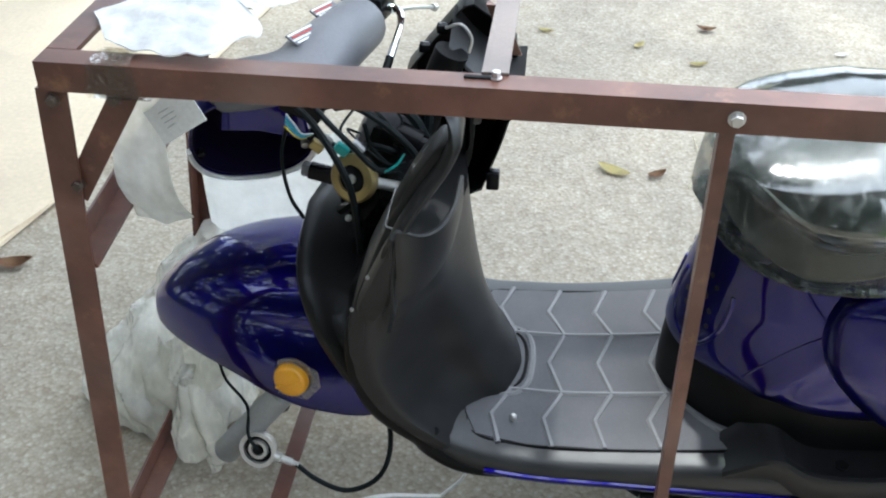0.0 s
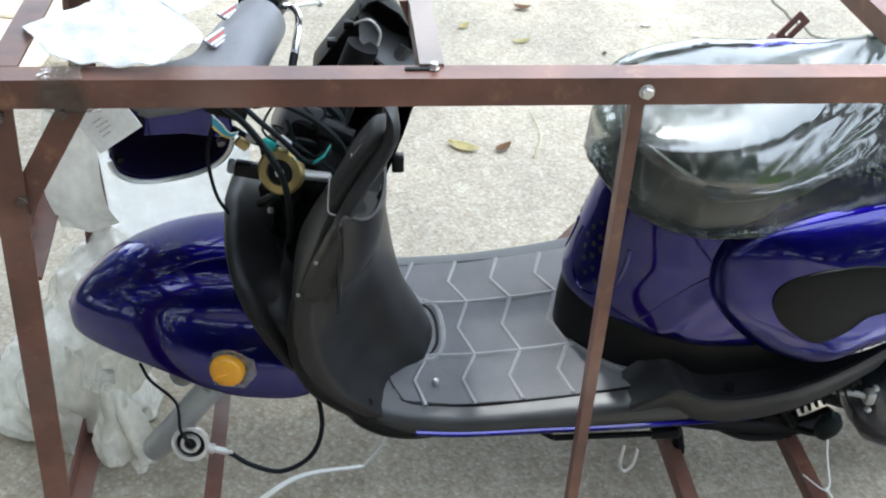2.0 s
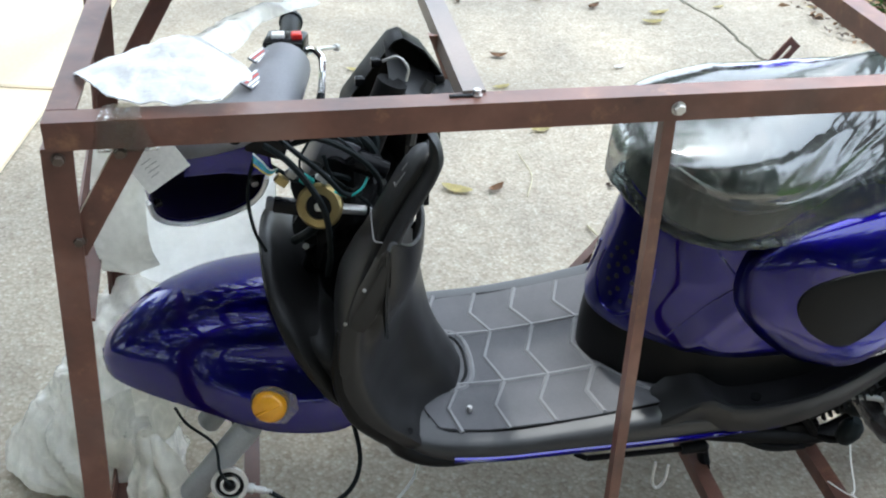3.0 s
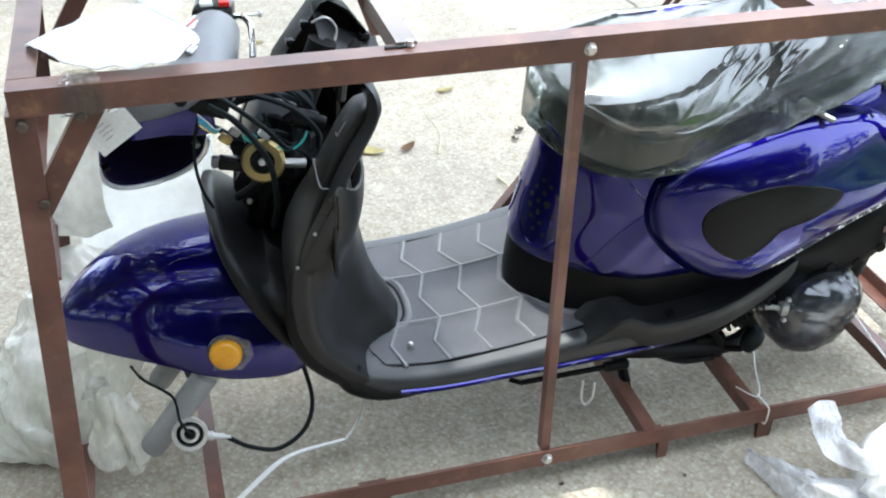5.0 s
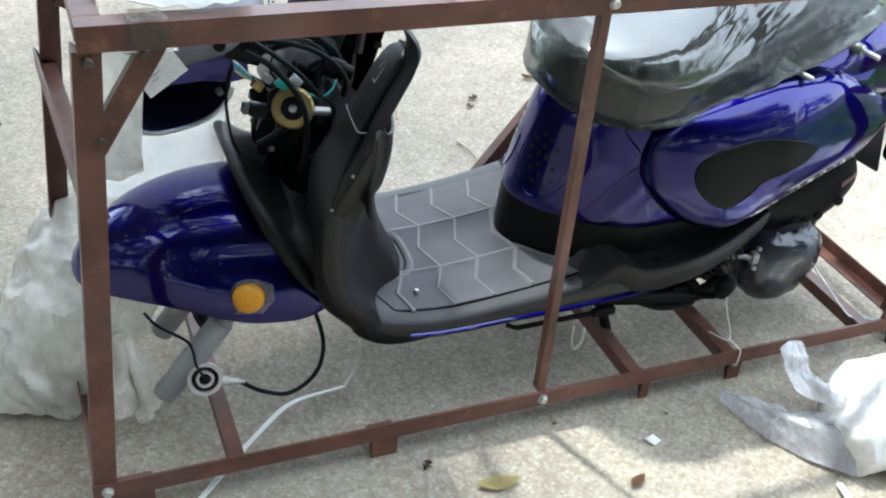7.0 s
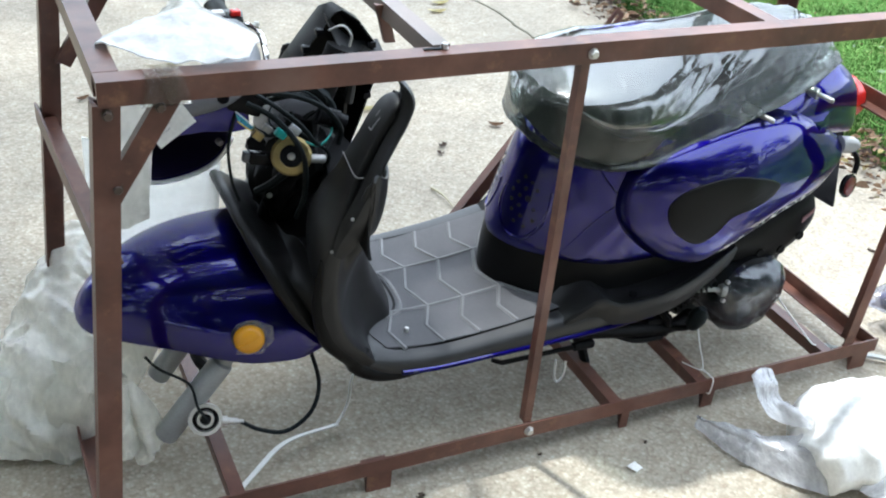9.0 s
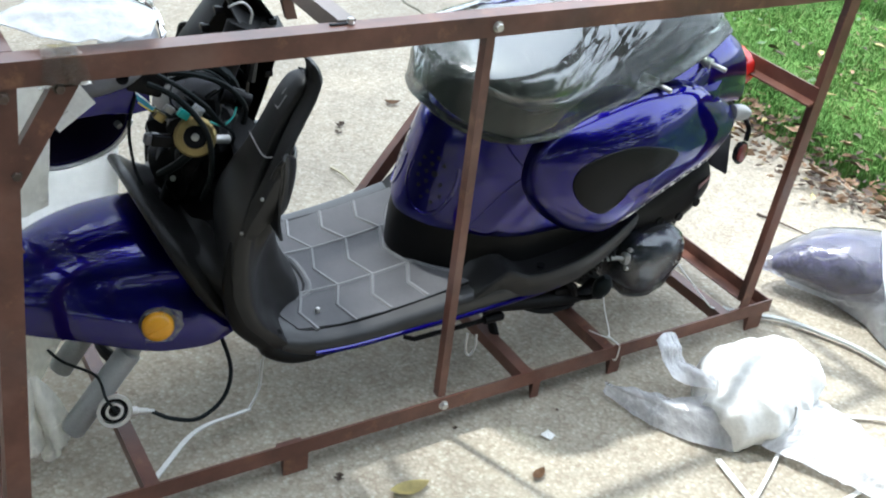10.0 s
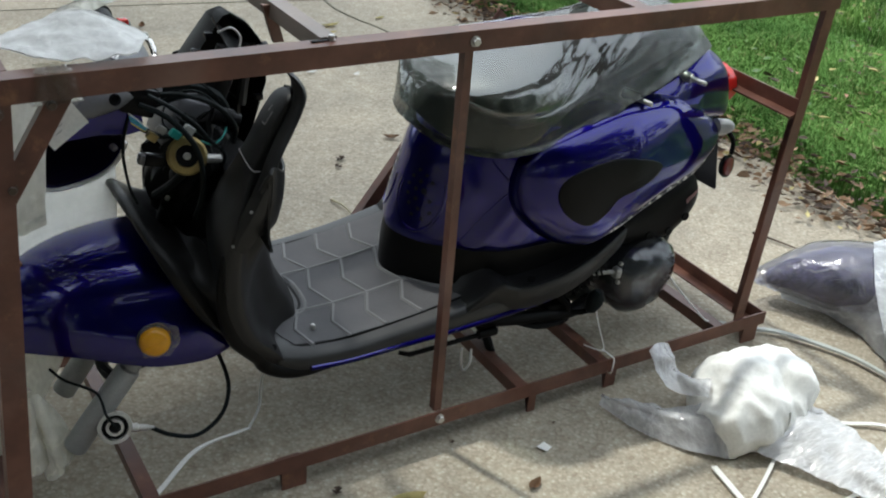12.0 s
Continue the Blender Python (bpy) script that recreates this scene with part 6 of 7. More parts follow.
BAGWHITE = make_film("white_thin_bag", (1.0, 0.995, 0.95), 0.02, 12, (1, 1, 0.6), 0.66, 0.3, 0.8, 0.15, 0.68, 0.12)
sheet("bag", [[(-0.745, 0.085, 0.858), (-0.715, 0.088, 0.855), (-0.685, 0.096, 0.845)],
              [(-0.768, 0.095, 0.76), (-0.730, 0.098, 0.755), (-0.700, 0.106, 0.735)],
              [(-0.782, 0.115, 0.67), (-0.742, 0.115, 0.655), (-0.705, 0.128, 0.64)],
              [(-0.785, 0.16, 0.585), (-0.74, 0.155, 0.575), (-0.70, 0.165, 0.58)]], BAGWHITE, tagbag, 0.010, 11, 0.001)
b = bmesh.new()
lm = Matrix.Translation((-0.677, 0.100, 0.790)) @ Matrix.Rotation(radians(-14), 4, "X") @ Matrix.Rotation(radians(-33), 4, "Y")
box(b, (-0.034, -0.0008, -0.026), (0.034, 0.0008, 0.026), 0.0, lm)
lab = part("label", b, PAPER, tagbag, "white printed label", smooth=False)
for k, (x0, x1) in enumerate(((-0.028, 0.012), (-0.028, 0.024), (-0.028, 0.020), (-0.028, 0.006))):
    b = bmesh.new()
    z = 0.012 - 0.007 * k
    box(b, (x0 * 0.6, -0.0016, z - 0.0005), (x1 * 0.4 - 0.006, -0.0009, z + 0.0004), 0.0, lm)
    part("print_bar", b, GREYSCREW, lab, smooth=False)

# tape wound round the near top rail
tape = thing("tape_band", (-0.70, 0.0, 0.88), "clear packing tape wound round the crate rail", "tape")
b = bmesh.new()
for x0, x1, sk in ((-0.725, -0.680, 0.006), (-0.705, -0.672, -0.012)):
    rows = []
    for k in range(5):
        x = x0 + (x1 - x0) * k / 4
        rows.append([Vector((x + sk, 0.032, TOP + 0.004)), Vector((x + sk * 0.4, 0.01, TOP + 0.006 + 0.002 * (k % 2))), Vector((x, -0.0105, TOP + 0.003)), Vector((x - sk * 0.3, -0.0125 - 0.002 * (k % 2), 0.89)), Vector((x - sk, -0.0115, 0.868)), Vector((x - sk, 0.0, 0.862)), Vector((x - sk, 0.02, 0.863))])
    rings(b, rows, False)
part("band", b, make_film("scuffed_tape", (0.95, 0.93, 0.86), 0.0, 60, milky=0.06, crease=1.0, shine=1.0), tape)

# plastic bag bundle at the front end of the crate
bagl = thing("plastic_bag", (-0.88, 0.32, 0.0), "crumpled milky plastic bag stuffed with packing at the crate end", "plastic bag", "discarded bags")
lump("bag", [((-0.90, 0.39, 0.01), 0.145, 0.11), ((-0.885, 0.395, 0.07), 0.125, 0.105), ((-0.865, 0.415, 0.14), 0.090, 0.090), ((-0.845, 0.465, 0.195), 0.068, 0.075), ((-0.820, 0.525, 0.240), 0.056, 0.065), ((-0.775, 0.575, 0.285), 0.045, 0.055), ((-0.720, 0.600, 0.305), 0.038, 0.045), ((-0.660, 0.612, 0.300), 0.022, 0.030)], MILKY, bagl, 0.034, 9.0, floor=0.004, n=120, split=36)
lump("packing", [((-0.87, 0.39, 0.02), 0.09, 0.075), ((-0.88, 0.40, 0.06), 0.095, 0.08), ((-0.86, 0.415, 0.12), 0.055, 0.055), ((-0.845, 0.455, 0.17), 0.03, 0.03)], FOAM, bagl, 0.03, 9, n=60, floor=0.006)
# gathered neck and the two fanned ends of the bag mouth
sheet("neck", [[(-0.855, 0.34, 0.19), (-0.825, 0.31, 0.225), (-0.785, 0.31, 0.24)], [(-0.84, 0.28, 0.165), (-0.80, 0.25, 0.215), (-0.77, 0.25, 0.225)], [(-0.79, 0.20, 0.215), (-0.772, 0.185, 0.240), (-0.76, 0.19, 0.235)]], MILKY, bagl, 0.012, 16, 0.001)
sheet("flap", [[(-0.779, 0.195, 0.232), (-0.770, 0.178, 0.244), (-0.762, 0.182, 0.238)], [(-0.795, 0.20, 0.165), (-0.775, 0.165, 0.165), (-0.755, 0.185, 0.165)], [(-0.812, 0.20, 0.110), (-0.785, 0.165, 0.088), (-0.742, 0.185, 0.092)], [(-0.815, 0.205, 0.082), (-0.785, 0.170, 0.072), (-0.738, 0.190, 0.078)]], MILKY, bagl, 0.010, 22, 0.001)
sheet("flap", [[(-0.770, 0.190, 0.236), (-0.763, 0.180, 0.244), (-0.752, 0.186, 0.238)], [(-0.758, 0.195, 0.150), (-0.745, 0.165, 0.160), (-0.722, 0.185, 0.185)], [(-0.755, 0.190, 0.085), (-0.728, 0.160, 0.100), (-0.706, 0.180, 0.125)], [(-0.752, 0.190, 0.030), (-0.732, 0.165, 0.055), (-0.708, 0.180, 0.085)]], MILKY, bagl, 0.009, 22, 0.001)
sheet("flap", [[(-0.79, 0.27, 0.33), (-0.735, 0.25, 0.30), (-0.68, 0.25, 0.285)], [(-0.79, 0.25, 0.25), (-0.745, 0.24, 0.235), (-0.70, 0.25, 0.24)], [(-0.79, 0.24, 0.18), (-0.765, 0.235, 0.175), (-0.735, 0.245, 0.19)]], MILKY, bagl, 0.010, 9, 0.001)
sheet("flap", [[(-0.87, 0.34, 0.20), (-0.84, 0.31, 0.21), (-0.80, 0.30, 0.21)], [(-0.93, 0.32, 0.13), (-0.885, 0.29, 0.12), (-0.83, 0.285, 0.12)], [(-0.99, 0.33, 0.02), (-0.92, 0.295, 0.02), (-0.86, 0.285, 0.025)]], MILKY, bagl, 0.022, 10, 0.001)

# white foam in a clear bag on the driveway
bagr = thing("foam_bag", (0.66, -0.22, 0.0), "clear plastic bag holding crumpled white foam on the driveway", "plastic bag", "discarded bags")
lump("foam", [((0.545, -0.275, 0.045), 0.045, 0.055), ((0.60, -0.265, 0.060), 0.070, 0.085), ((0.655, -0.245, 0.070), 0.092, 0.10), ((0.70, -0.245, 0.060), 0.078, 0.09), ((0.75, -0.24, 0.066), 0.088, 0.095), ((0.80, -0.255, 0.048), 0.05, 0.06)], FOAM, bagr, 0.030, 8, floor=0.004)
sheet("foam_strip", [[(0.60, -0.35, 0.02), (0.655, -0.44, 0.014), (0.705, -0.545, 0.012), (0.76, -0.645, 0.010), (0.795, -0.70, 0.008)], [(0.69, -0.32, 0.07), (0.74, -0.41, 0.05), (0.765, -0.52, 0.035), (0.79, -0.635, 0.025), (0.806, -0.70, 0.014)], [(0.775, -0.28, 0.06), (0.825, -0.37, 0.04), (0.832, -0.495, 0.03), (0.826, -0.62, 0.02), (0.818, -0.70, 0.010)]], HAZEBAG, bagr, 0.016, 15, 0.002)
sheet("bag_end", [[(0.54, -0.24, 0.11), (0.49, -0.17, 0.10), (0.47, -0.13, 0.14), (0.475, -0.10, 0.165)], [(0.56, -0.22, 0.13), (0.52, -0.16, 0.12), (0.505, -0.12, 0.15), (0.50, -0.095, 0.175)], [(0.58, -0.20, 0.10), (0.55, -0.15, 0.10), (0.54, -0.11, 0.13), (0.535, -0.085, 0.155)]], CLEARBAG, bagr, 0.014, 17, 0.001)
sheet("bag_end", [[(0.53, -0.34, 0.02), (0.46, -0.25, 0.012), (0.41, -0.15, 0.012), (0.395, -0.06, 0.015)], [(0.54, -0.28, 0.08), (0.47, -0.20, 0.06), (0.425, -0.13, 0.05), (0.405, -0.05, 0.04)], [(0.56, -0.23, 0.09), (0.50, -0.17, 0.06), (0.45, -0.11, 0.05), (0.415, -0.045, 0.03)]], CLEARBAG, bagr, 0.016, 16, 0.001)

# bubble-wrapped body panel
wrapd = thing("wrapped_part", (1.3, -0.1, 0.0), "dark purple body part in bubble wrap on the driveway", "wrapped part")
INDIGO, nt, p = mat("indigo_bubble_wrapped_panel")
vor = node(nt, "ShaderNodeTexVoronoi", Scale=95.0)
nt.links.new(coords(nt), vor.inputs["Vector"])
r = ramp(nt, noise_tex(nt, coords(nt), 9, 4), [(0.35, (0.022, 0.018, 0.055)), (0.65, (0.085, 0.080, 0.175))])
dots = ramp(nt, vor.outputs["Distance"], [(0.2, (1.5, 1.5, 1.5)), (0.6, (0.6, 0.6, 0.6))])
nt.links.new(mixc(nt, 1.0, r.outputs[0], dots.outputs[0], "MULTIPLY"), p.inputs["Base Color"])
p.inputs["Roughness"].default_value = 0.3
bump(nt, p, vor.outputs["Distance"], 0.2, 0.003)
lump("panel", [((1.12, 0.135, 0.075), 0.012, 0.014), ((1.18, 0.100, 0.085), 0.040, 0.050), ((1.27, 0.030, 0.100), 0.070, 0.095), ((1.36, -0.080, 0.098), 0.080, 0.120), ((1.40, -0.220, 0.090), 0.074, 0.145), ((1.36, -0.360, 0.075), 0.062, 0.150), ((1.26, -0.480, 0.050), 0.045, 0.110)], INDIGO, wrapd, 0.007, 6, floor=0.006, label="bubble-wrapped indigo panel")
lump("bubble_wrap", [((1.09, 0.150, 0.075), 0.014, 0.018), ((1.17, 0.105, 0.088), 0.050, 0.062), ((1.265, 0.030, 0.106), 0.082, 0.110), ((1.36, -0.080, 0.104), 0.090, 0.136), ((1.40, -0.220, 0.096), 0.084, 0.162), ((1.36, -0.365, 0.080), 0.070, 0.166), ((1.24, -0.495, 0.054), 0.050, 0.124)], make_film("thin_wrap_film", (0.95, 0.95, 0.99), 0.03, 12, (1, 1, 1), 0.10, 0.5, 0.8, 0.14, 0.5, 0.30), wrapd, 0.010, 7.5, floor=0.003)
COVER = make_film("white_cover_film", (0.95, 0.97, 1.0), 0.06, 14, (1.6, 0.8, 1), 0.42, 0.6, 1.0, 0.14, 0.45, 0.45)
sheet("white_film", [[(1.13, 0.13, 0.09), (1.23, 0.00, 0.13), (1.25, -0.17, 0.15), (1.20, -0.32, 0.14), (1.12, -0.50, 0.07)], [(1.15, 0.12, 0.05), (1.215, -0.02, 0.06), (1.215, -0.17, 0.07), (1.17, -0.30, 0.06), (1.10, -0.48, 0.04)], [(1.17, 0.11, 0.008), (1.225, -0.035, 0.008), (1.205, -0.17, 0.008), (1.155, -0.285, 0.008), (1.10, -0.40, 0.008)]], COVER, wrapd, 0.010, 7, 0.001)
sheet("white_film", [[(1.323, -0.011, 0.205), (1.150, -0.185, 0.155), (1.054, -0.366, 0.06), (1.054, -0.465, 0.010)], [(1.455, -0.063, 0.255), (1.229, -0.281, 0.215), (1.121, -0.420, 0.115), (1.105, -0.516, 0.010)], [(1.603, -0.124, 0.245), (1.377, -0.342, 0.215), (1.245, -0.474, 0.10), (1.193, -0.553, 0.015)], [(1.75, -0.20, 0.15), (1.53, -0.42, 0.11), (1.40, -0.54, 0.05), (1.32, -0.60, 0.010)]], COVER, wrapd, 0.016, 9, 0.001)

# ---- straps, cords and strings ----
strap = thing("white_strap", (-0.45, 0.15, 0.0), "cut white plastic packing strap lying under the scooter", "strap")
b = bmesh.new()
path = spline([(-0.72, -0.06, 0.006), (-0.63, 0.03, 0.008), (-0.545, 0.110, 0.010), (-0.46, 0.175, 0.012), (-0.345, 0.195, 0.010)], 8)
rings(b, [[p + Vector((-0.004, 0.004, 0)), p + Vector((0.004, -0.004, 0.003)), p + Vector((0.004, -0.004, 0.006)), p + Vector((-0.004, 0.004, 0.004))] for p in path])
part("band", b, STRAP, strap)
b = bmesh.new()
tube(b, [(-0.345, 0.195, 0.012), (-0.305, 0.235, 0.03), (-0.285, 0.26, 0.09), (-0.24, 0.26, 0.15), (-0.21, 0.26, 0.21)], 0.0028, 6)
part("twisted_end", b, STRAP, strap)
hose = thing("clear_strap", (1.05, -0.1, 0.0), "flat translucent plastic strap trailing over the driveway", "strap")
b = bmesh.new()
path = spline([(0.87, 0.12, 0.01), (0.905, 0.082, 0.012), (0.961, 0.032, 0.012), (1.026, -0.019, 0.012), (1.083, -0.111, 0.012), (1.116, -0.186, 0.012), (1.13, -0.271, 0.012), (1.14, -0.335, 0.010)], 8)
rings(b, [[p + Vector((0.006, 0.005, 0)), p + Vector((-0.006, -0.005, 0)), p + Vector((-0.005, -0.004, 0.006)), p + Vector((0.005, 0.004, 0.006))] for p in path])
part("band", b, plain("translucent_strap", (0.42, 0.44, 0.42), 0.3, vary=0.1), hose)
for pts, r in (([(0.492, -0.335, 0.010), (0.474, -0.446, 0.007), (0.456, -0.542, 0.006), (0.44, -0.63, 0.006)], 0.007),
               ([(0.485, -0.452, 0.008), (0.54, -0.425, 0.008), (0.595, -0.396, 0.010), (0.66, -0.36, 0.016)], 0.004),
               ([(0.43, -0.55, 0.006), (0.52, -0.545, 0.006), (0.612, -0.538, 0.006), (0.72, -0.53, 0.006), (0.785, -0.516, 0.006), (0.88, -0.47, 0.006), (0.96, -0.44, 0.006), (1.055, -0.42, 0.006)], 0.005),
               ([(0.84, -0.34, 0.02), (0.889, -0.358, 0.008), (0.961, -0.407, 0.011), (0.996, -0.491, 0.006), (1.001, -0.60, 0.006), (0.98, -0.70, 0.006)], 0.005)):
    cord = thing("white_strap", pts[1], "white plastic packing strap in loose loops on the driveway", "strap", "loose straps")
    b = bmesh.new()
    path = spline(pts, 8)
    rows = []
    for i, p in enumerate(path):
        d = (path[min(i + 1, len(path) - 1)] - path[max(i - 1, 0)]).normalized()
        q = Vector((-d.y, d.x, 0)) * r
        rows.append([p + q, p - q, p - q + Vector((0, 0, 0.0025)), p + q + Vector((0, 0, 0.0025))])
    rings(b, rows)
    part("band", b, STRAP, cord)
string = thing("tie_string", (0.46, 0.03, 0.08), "white string tying the scooter to the bottom rail", "string", "tie strings")
b = bmesh.new()
tube(b, [(0.452, 0.070, 0.200), (0.456, 0.05, 0.15), (0.468, 0.035, 0.10), (0.462, 0.025, 0.090)], 0.0016, 6)
tube(b, [(0.462, 0.03, 0.091), (0.464, -0.004, 0.0915), (0.465, -0.012, 0.085), (0.463, -0.0115, 0.05), (0.464, 0.01, 0.046)], 0.0016, 6)
tube(b, [(0.43, 0.06, 0.094), (0.45, 0.03, 0.092), (0.464, 0.02, 0.092)], 0.0012, 6)
part("cord", b, STRAP, string)
string2 = thing("tie_string", (0.75, 0.05, 0.1), "white string tying the rear axle to the crate beam", "string", "tie strings")
b = bmesh.new()
tube(b, [(0.64, 0.15, 0.30), (0.70, 0.10, 0.20), (0.775, 0.035, 0.10), (0.79, 0.02, 0.088)], 0.0022, 6)
part("cord", b, STRAP, string2)

# ---- cardboard sheet at the far left ----
card = thing("cardboard_sheet", (-1.9, 1.8, 0.0), "large flattened pale cardboard box lying on the driveway", "cardboard")
b = bmesh.new()
prism(b, [(-1.475, 0.78, 0.004), (-1.36, 1.30, 0.004), (-1.21, 2.30, 0.004), (-1.12, 3.20, 0.004), (-3.2, 3.9, 0.004), (-3.2, 0.6, 0.004)], (0, 0, 0.010))
part("panel", b, CARD, card, smooth=False)
b = bmesh.new()
prism(b, [(-1.56, 0.62, 0.002), (-1.42, 0.97, 0.016), (-1.40, 1.06, 0.018), (-1.9, 1.2, 0.018), (-2.2, 0.7, 0.016)], (0, 0, 0.008))
part("flap", b, CARD, card, smooth=False)
b = bmesh.new()
prism(b, [(-3.1, 2.60, 0.0150), (-1.22, 2.15, 0.0150), (-1.22, 2.17, 0.0150), (-3.1, 2.62, 0.0150)], (0, 0, 0.003))
part("fold", b, plain("cardboard_crease", (0.52, 0.42, 0.28), 0.8), card, smooth=False)

# ---- leaves and bits on the driveway ----
LEAFY = plain("yellow_dry_leaf", (0.48, 0.41, 0.17), 0.6, vary=0.35, scale=80)
LEAFB = plain("brown_dry_leaf", (0.20, 0.11, 0.055), 0.7, vary=0.45, scale=80)
LITTER = plain("tan_leaf_litter", (0.23, 0.145, 0.085), 0.8, vary=0.6, scale=60)
LEAFD = plain("dark_dead_leaf", (0.07, 0.045, 0.03), 0.7, vary=0.4, scale=80)


def leaf_mesh(b, at, size, turn, curl, lobes=0, aspect=0.45):
    n = 14
    rows = []
    for side in (-1, 0, 1):
        row = []
        for i in range(n + 1):
            t = i / n
            w = aspect * math.sin(math.pi * t) ** 0.8 * (1 + (0.5 * math.cos(lobes * math.pi * t) if lobes else 0))
            x, y = (t - 0.5) * size, side * w * size * 0.5
            z = curl * size * (abs(y / size) * 0.8 + 0.4 * (2 * t - 1) ** 2) + 0.004
            row.append(Vector((at[0] + x * math.cos(turn) - y * math.sin(turn), at[1] + x * math.sin(turn) + y * math.cos(turn), at[2] + z)))
        rows.append(row)
    rings(b, rows, False)
    bmesh.ops.solidify(b, geom=b.faces[:], thickness=0.0008)


def leaf(at, size, turn, material, label, lobes=0, aspect=0.45, curl=0.3):
    b = bmesh.new()
    leaf_mesh(b, (at[0], at[1], 0.0), size, turn, curl, lobes, aspect)
    ob = part("fallen_leaf", b, material)
    return tagged(ob, label, "leaf", "fallen leaves")


for x, y, s, a, k in ((-0.03, 1.36, 0.10, -0.55, 0), (0.08, 1.35, 0.06, 0.6, 1), (0.298, 1.71, 0.07, 0.1, 0), (0.24, 2.05, 0.065, 0.2, 0), (0.06, 2.17, 0.06, 1.0, 0), (0.70, 2.18, 0.05, 0.3, 3), (0.86, 2.10, 0.04, 0.8, 3), (1.03, 2.71, 0.09, 0.1, 0), (0.97, 2.61, 0.09, -0.1, 0),
                      (0.78, 2.80, 0.07, 0.6, 1), (0.57, 2.92, 0.07, 0.2, 0), (0.24, 2.93, 0.06, 1.2, 1), (0.285, 2.32, 0.07, -0.2, 1), (-0.245, 2.25, 0.06, -0.3, 0), (-1.40, 0.76, 0.09, 0.3, 1), (-0.143, -0.134, 0.085, -0.1, 0), (-0.256, -0.052, 0.05, 0.9, 2), (0.114, -0.209, 0.042, 0.4, 1), (0.44, 1.38, 0.075, 0.5, 2), (0.685, 1.48, 0.06, -0.4, 1),
                      (0.41, 1.33, 0.06, 2.0, 2), (1.30, 2.75, 0.06, 0.3, 0), (0.50, 1.95, 0.05, 0.9, 2), (-0.6, 2.0, 0.05, 0.4, 1), (-0.95, 1.5, 0.05, 1.1, 2), (1.2, 1.3, 0.06, 0.2, 1), (0.03, -0.02, 0.025, 0.3, 2), (0.27, -0.06, 0.02, 0.9, 2), (-0.32, 0.62, 0.04, 0.7, 1)):
    if k == 0:
        leaf((x, y), s, a, LEAFY, "yellow fallen leaf on the driveway", 0, 0.42)
    elif k == 1:
        leaf((x, y), s, a, LEAFB, "curled brown leaf on the driveway", 0, 0.5, 0.6)
    elif k == 2:
        leaf((x, y), s * 0.52, a, LEAFD, "dark dead leaf on the driveway", 5, 0.62, 0.5)
    else:
        leaf((x, y), s, a, PAPER, "pale dry leaf on the driveway", 0, 0.5)
b = bmesh.new()
prism(b, [(0.190, -0.110, 0.003), (0.211, -0.106, 0.006), (0.219, -0.125, 0.003), (0.200, -0.133, 0.004), (0.191, -0.124, 0.007)], (0, 0, 0.001))
tagged(part("paper_scrap", b, PAPER, smooth=False), "torn scrap of white paper on the driveway", "paper scrap")
STALK = plain("pale_dry_stalk", (0.40, 0.36, 0.24), 0.7, vary=0.3)
for pts, r, lb in (([(1.392, 0.437, 0.005), (1.42, 0.36, 0.008), (1.45, 0.284, 0.005)], 0.004, "thin dark twig on the driveway"), ([(0.285, 1.12, 0.006), (0.295, 1.06, 0.012), (0.30, 1.0, 0.006)], 0.004, "pale dry stalk on the driveway"), ([(0.16, 1.30, 0.004), (0.20, 1.42, 0.006), (0.19, 1.58, 0.004)], 0.0022, "thin dry stem on the driveway")):
    b = bmesh.new()
    tube(b, pts, r, 6, 5, r * 0.5)
    tagged(part("twig", b, LEAFD if "dark" in lb else STALK), lb, "twig", "twigs")
# joints and a crack in the slab
b = bmesh.new()
for pts in ([(1.20, 3.4, 0.0012), (1.175, 2.91, 0.0012), (1.24, 2.60, 0.0012), (1.26, 2.20, 0.0012), (1.36, 2.05, 0.0012), (1.86, 1.9, 0.0012)], [(1.20, 3.1, 0.0012), (0.3, 3.25, 0.0012), (-1.0, 3.4, 0.0012)]):
    p = spline(pts, 10)
    for q in p:
        q.x += 0.012 * noise.noise(q * 14)
    rings(b, [[q + Vector((-0.006, -0.003, 0)), q + Vector((0.006, 0.003, 0)), q + Vector((0.005, 0.003, 0.0012)), q + Vector((-0.005, -0.003, 0.0012))] for q in p])
tagged(part("slab_joint", b, plain("dark_joint_dirt", (0.10, 0.09, 0.06), 0.9, vary=0.4)), "dark dirt-filled crack in the driveway", "crack", kind="structure")

# ---- lawn ----
rng = random.Random(5)


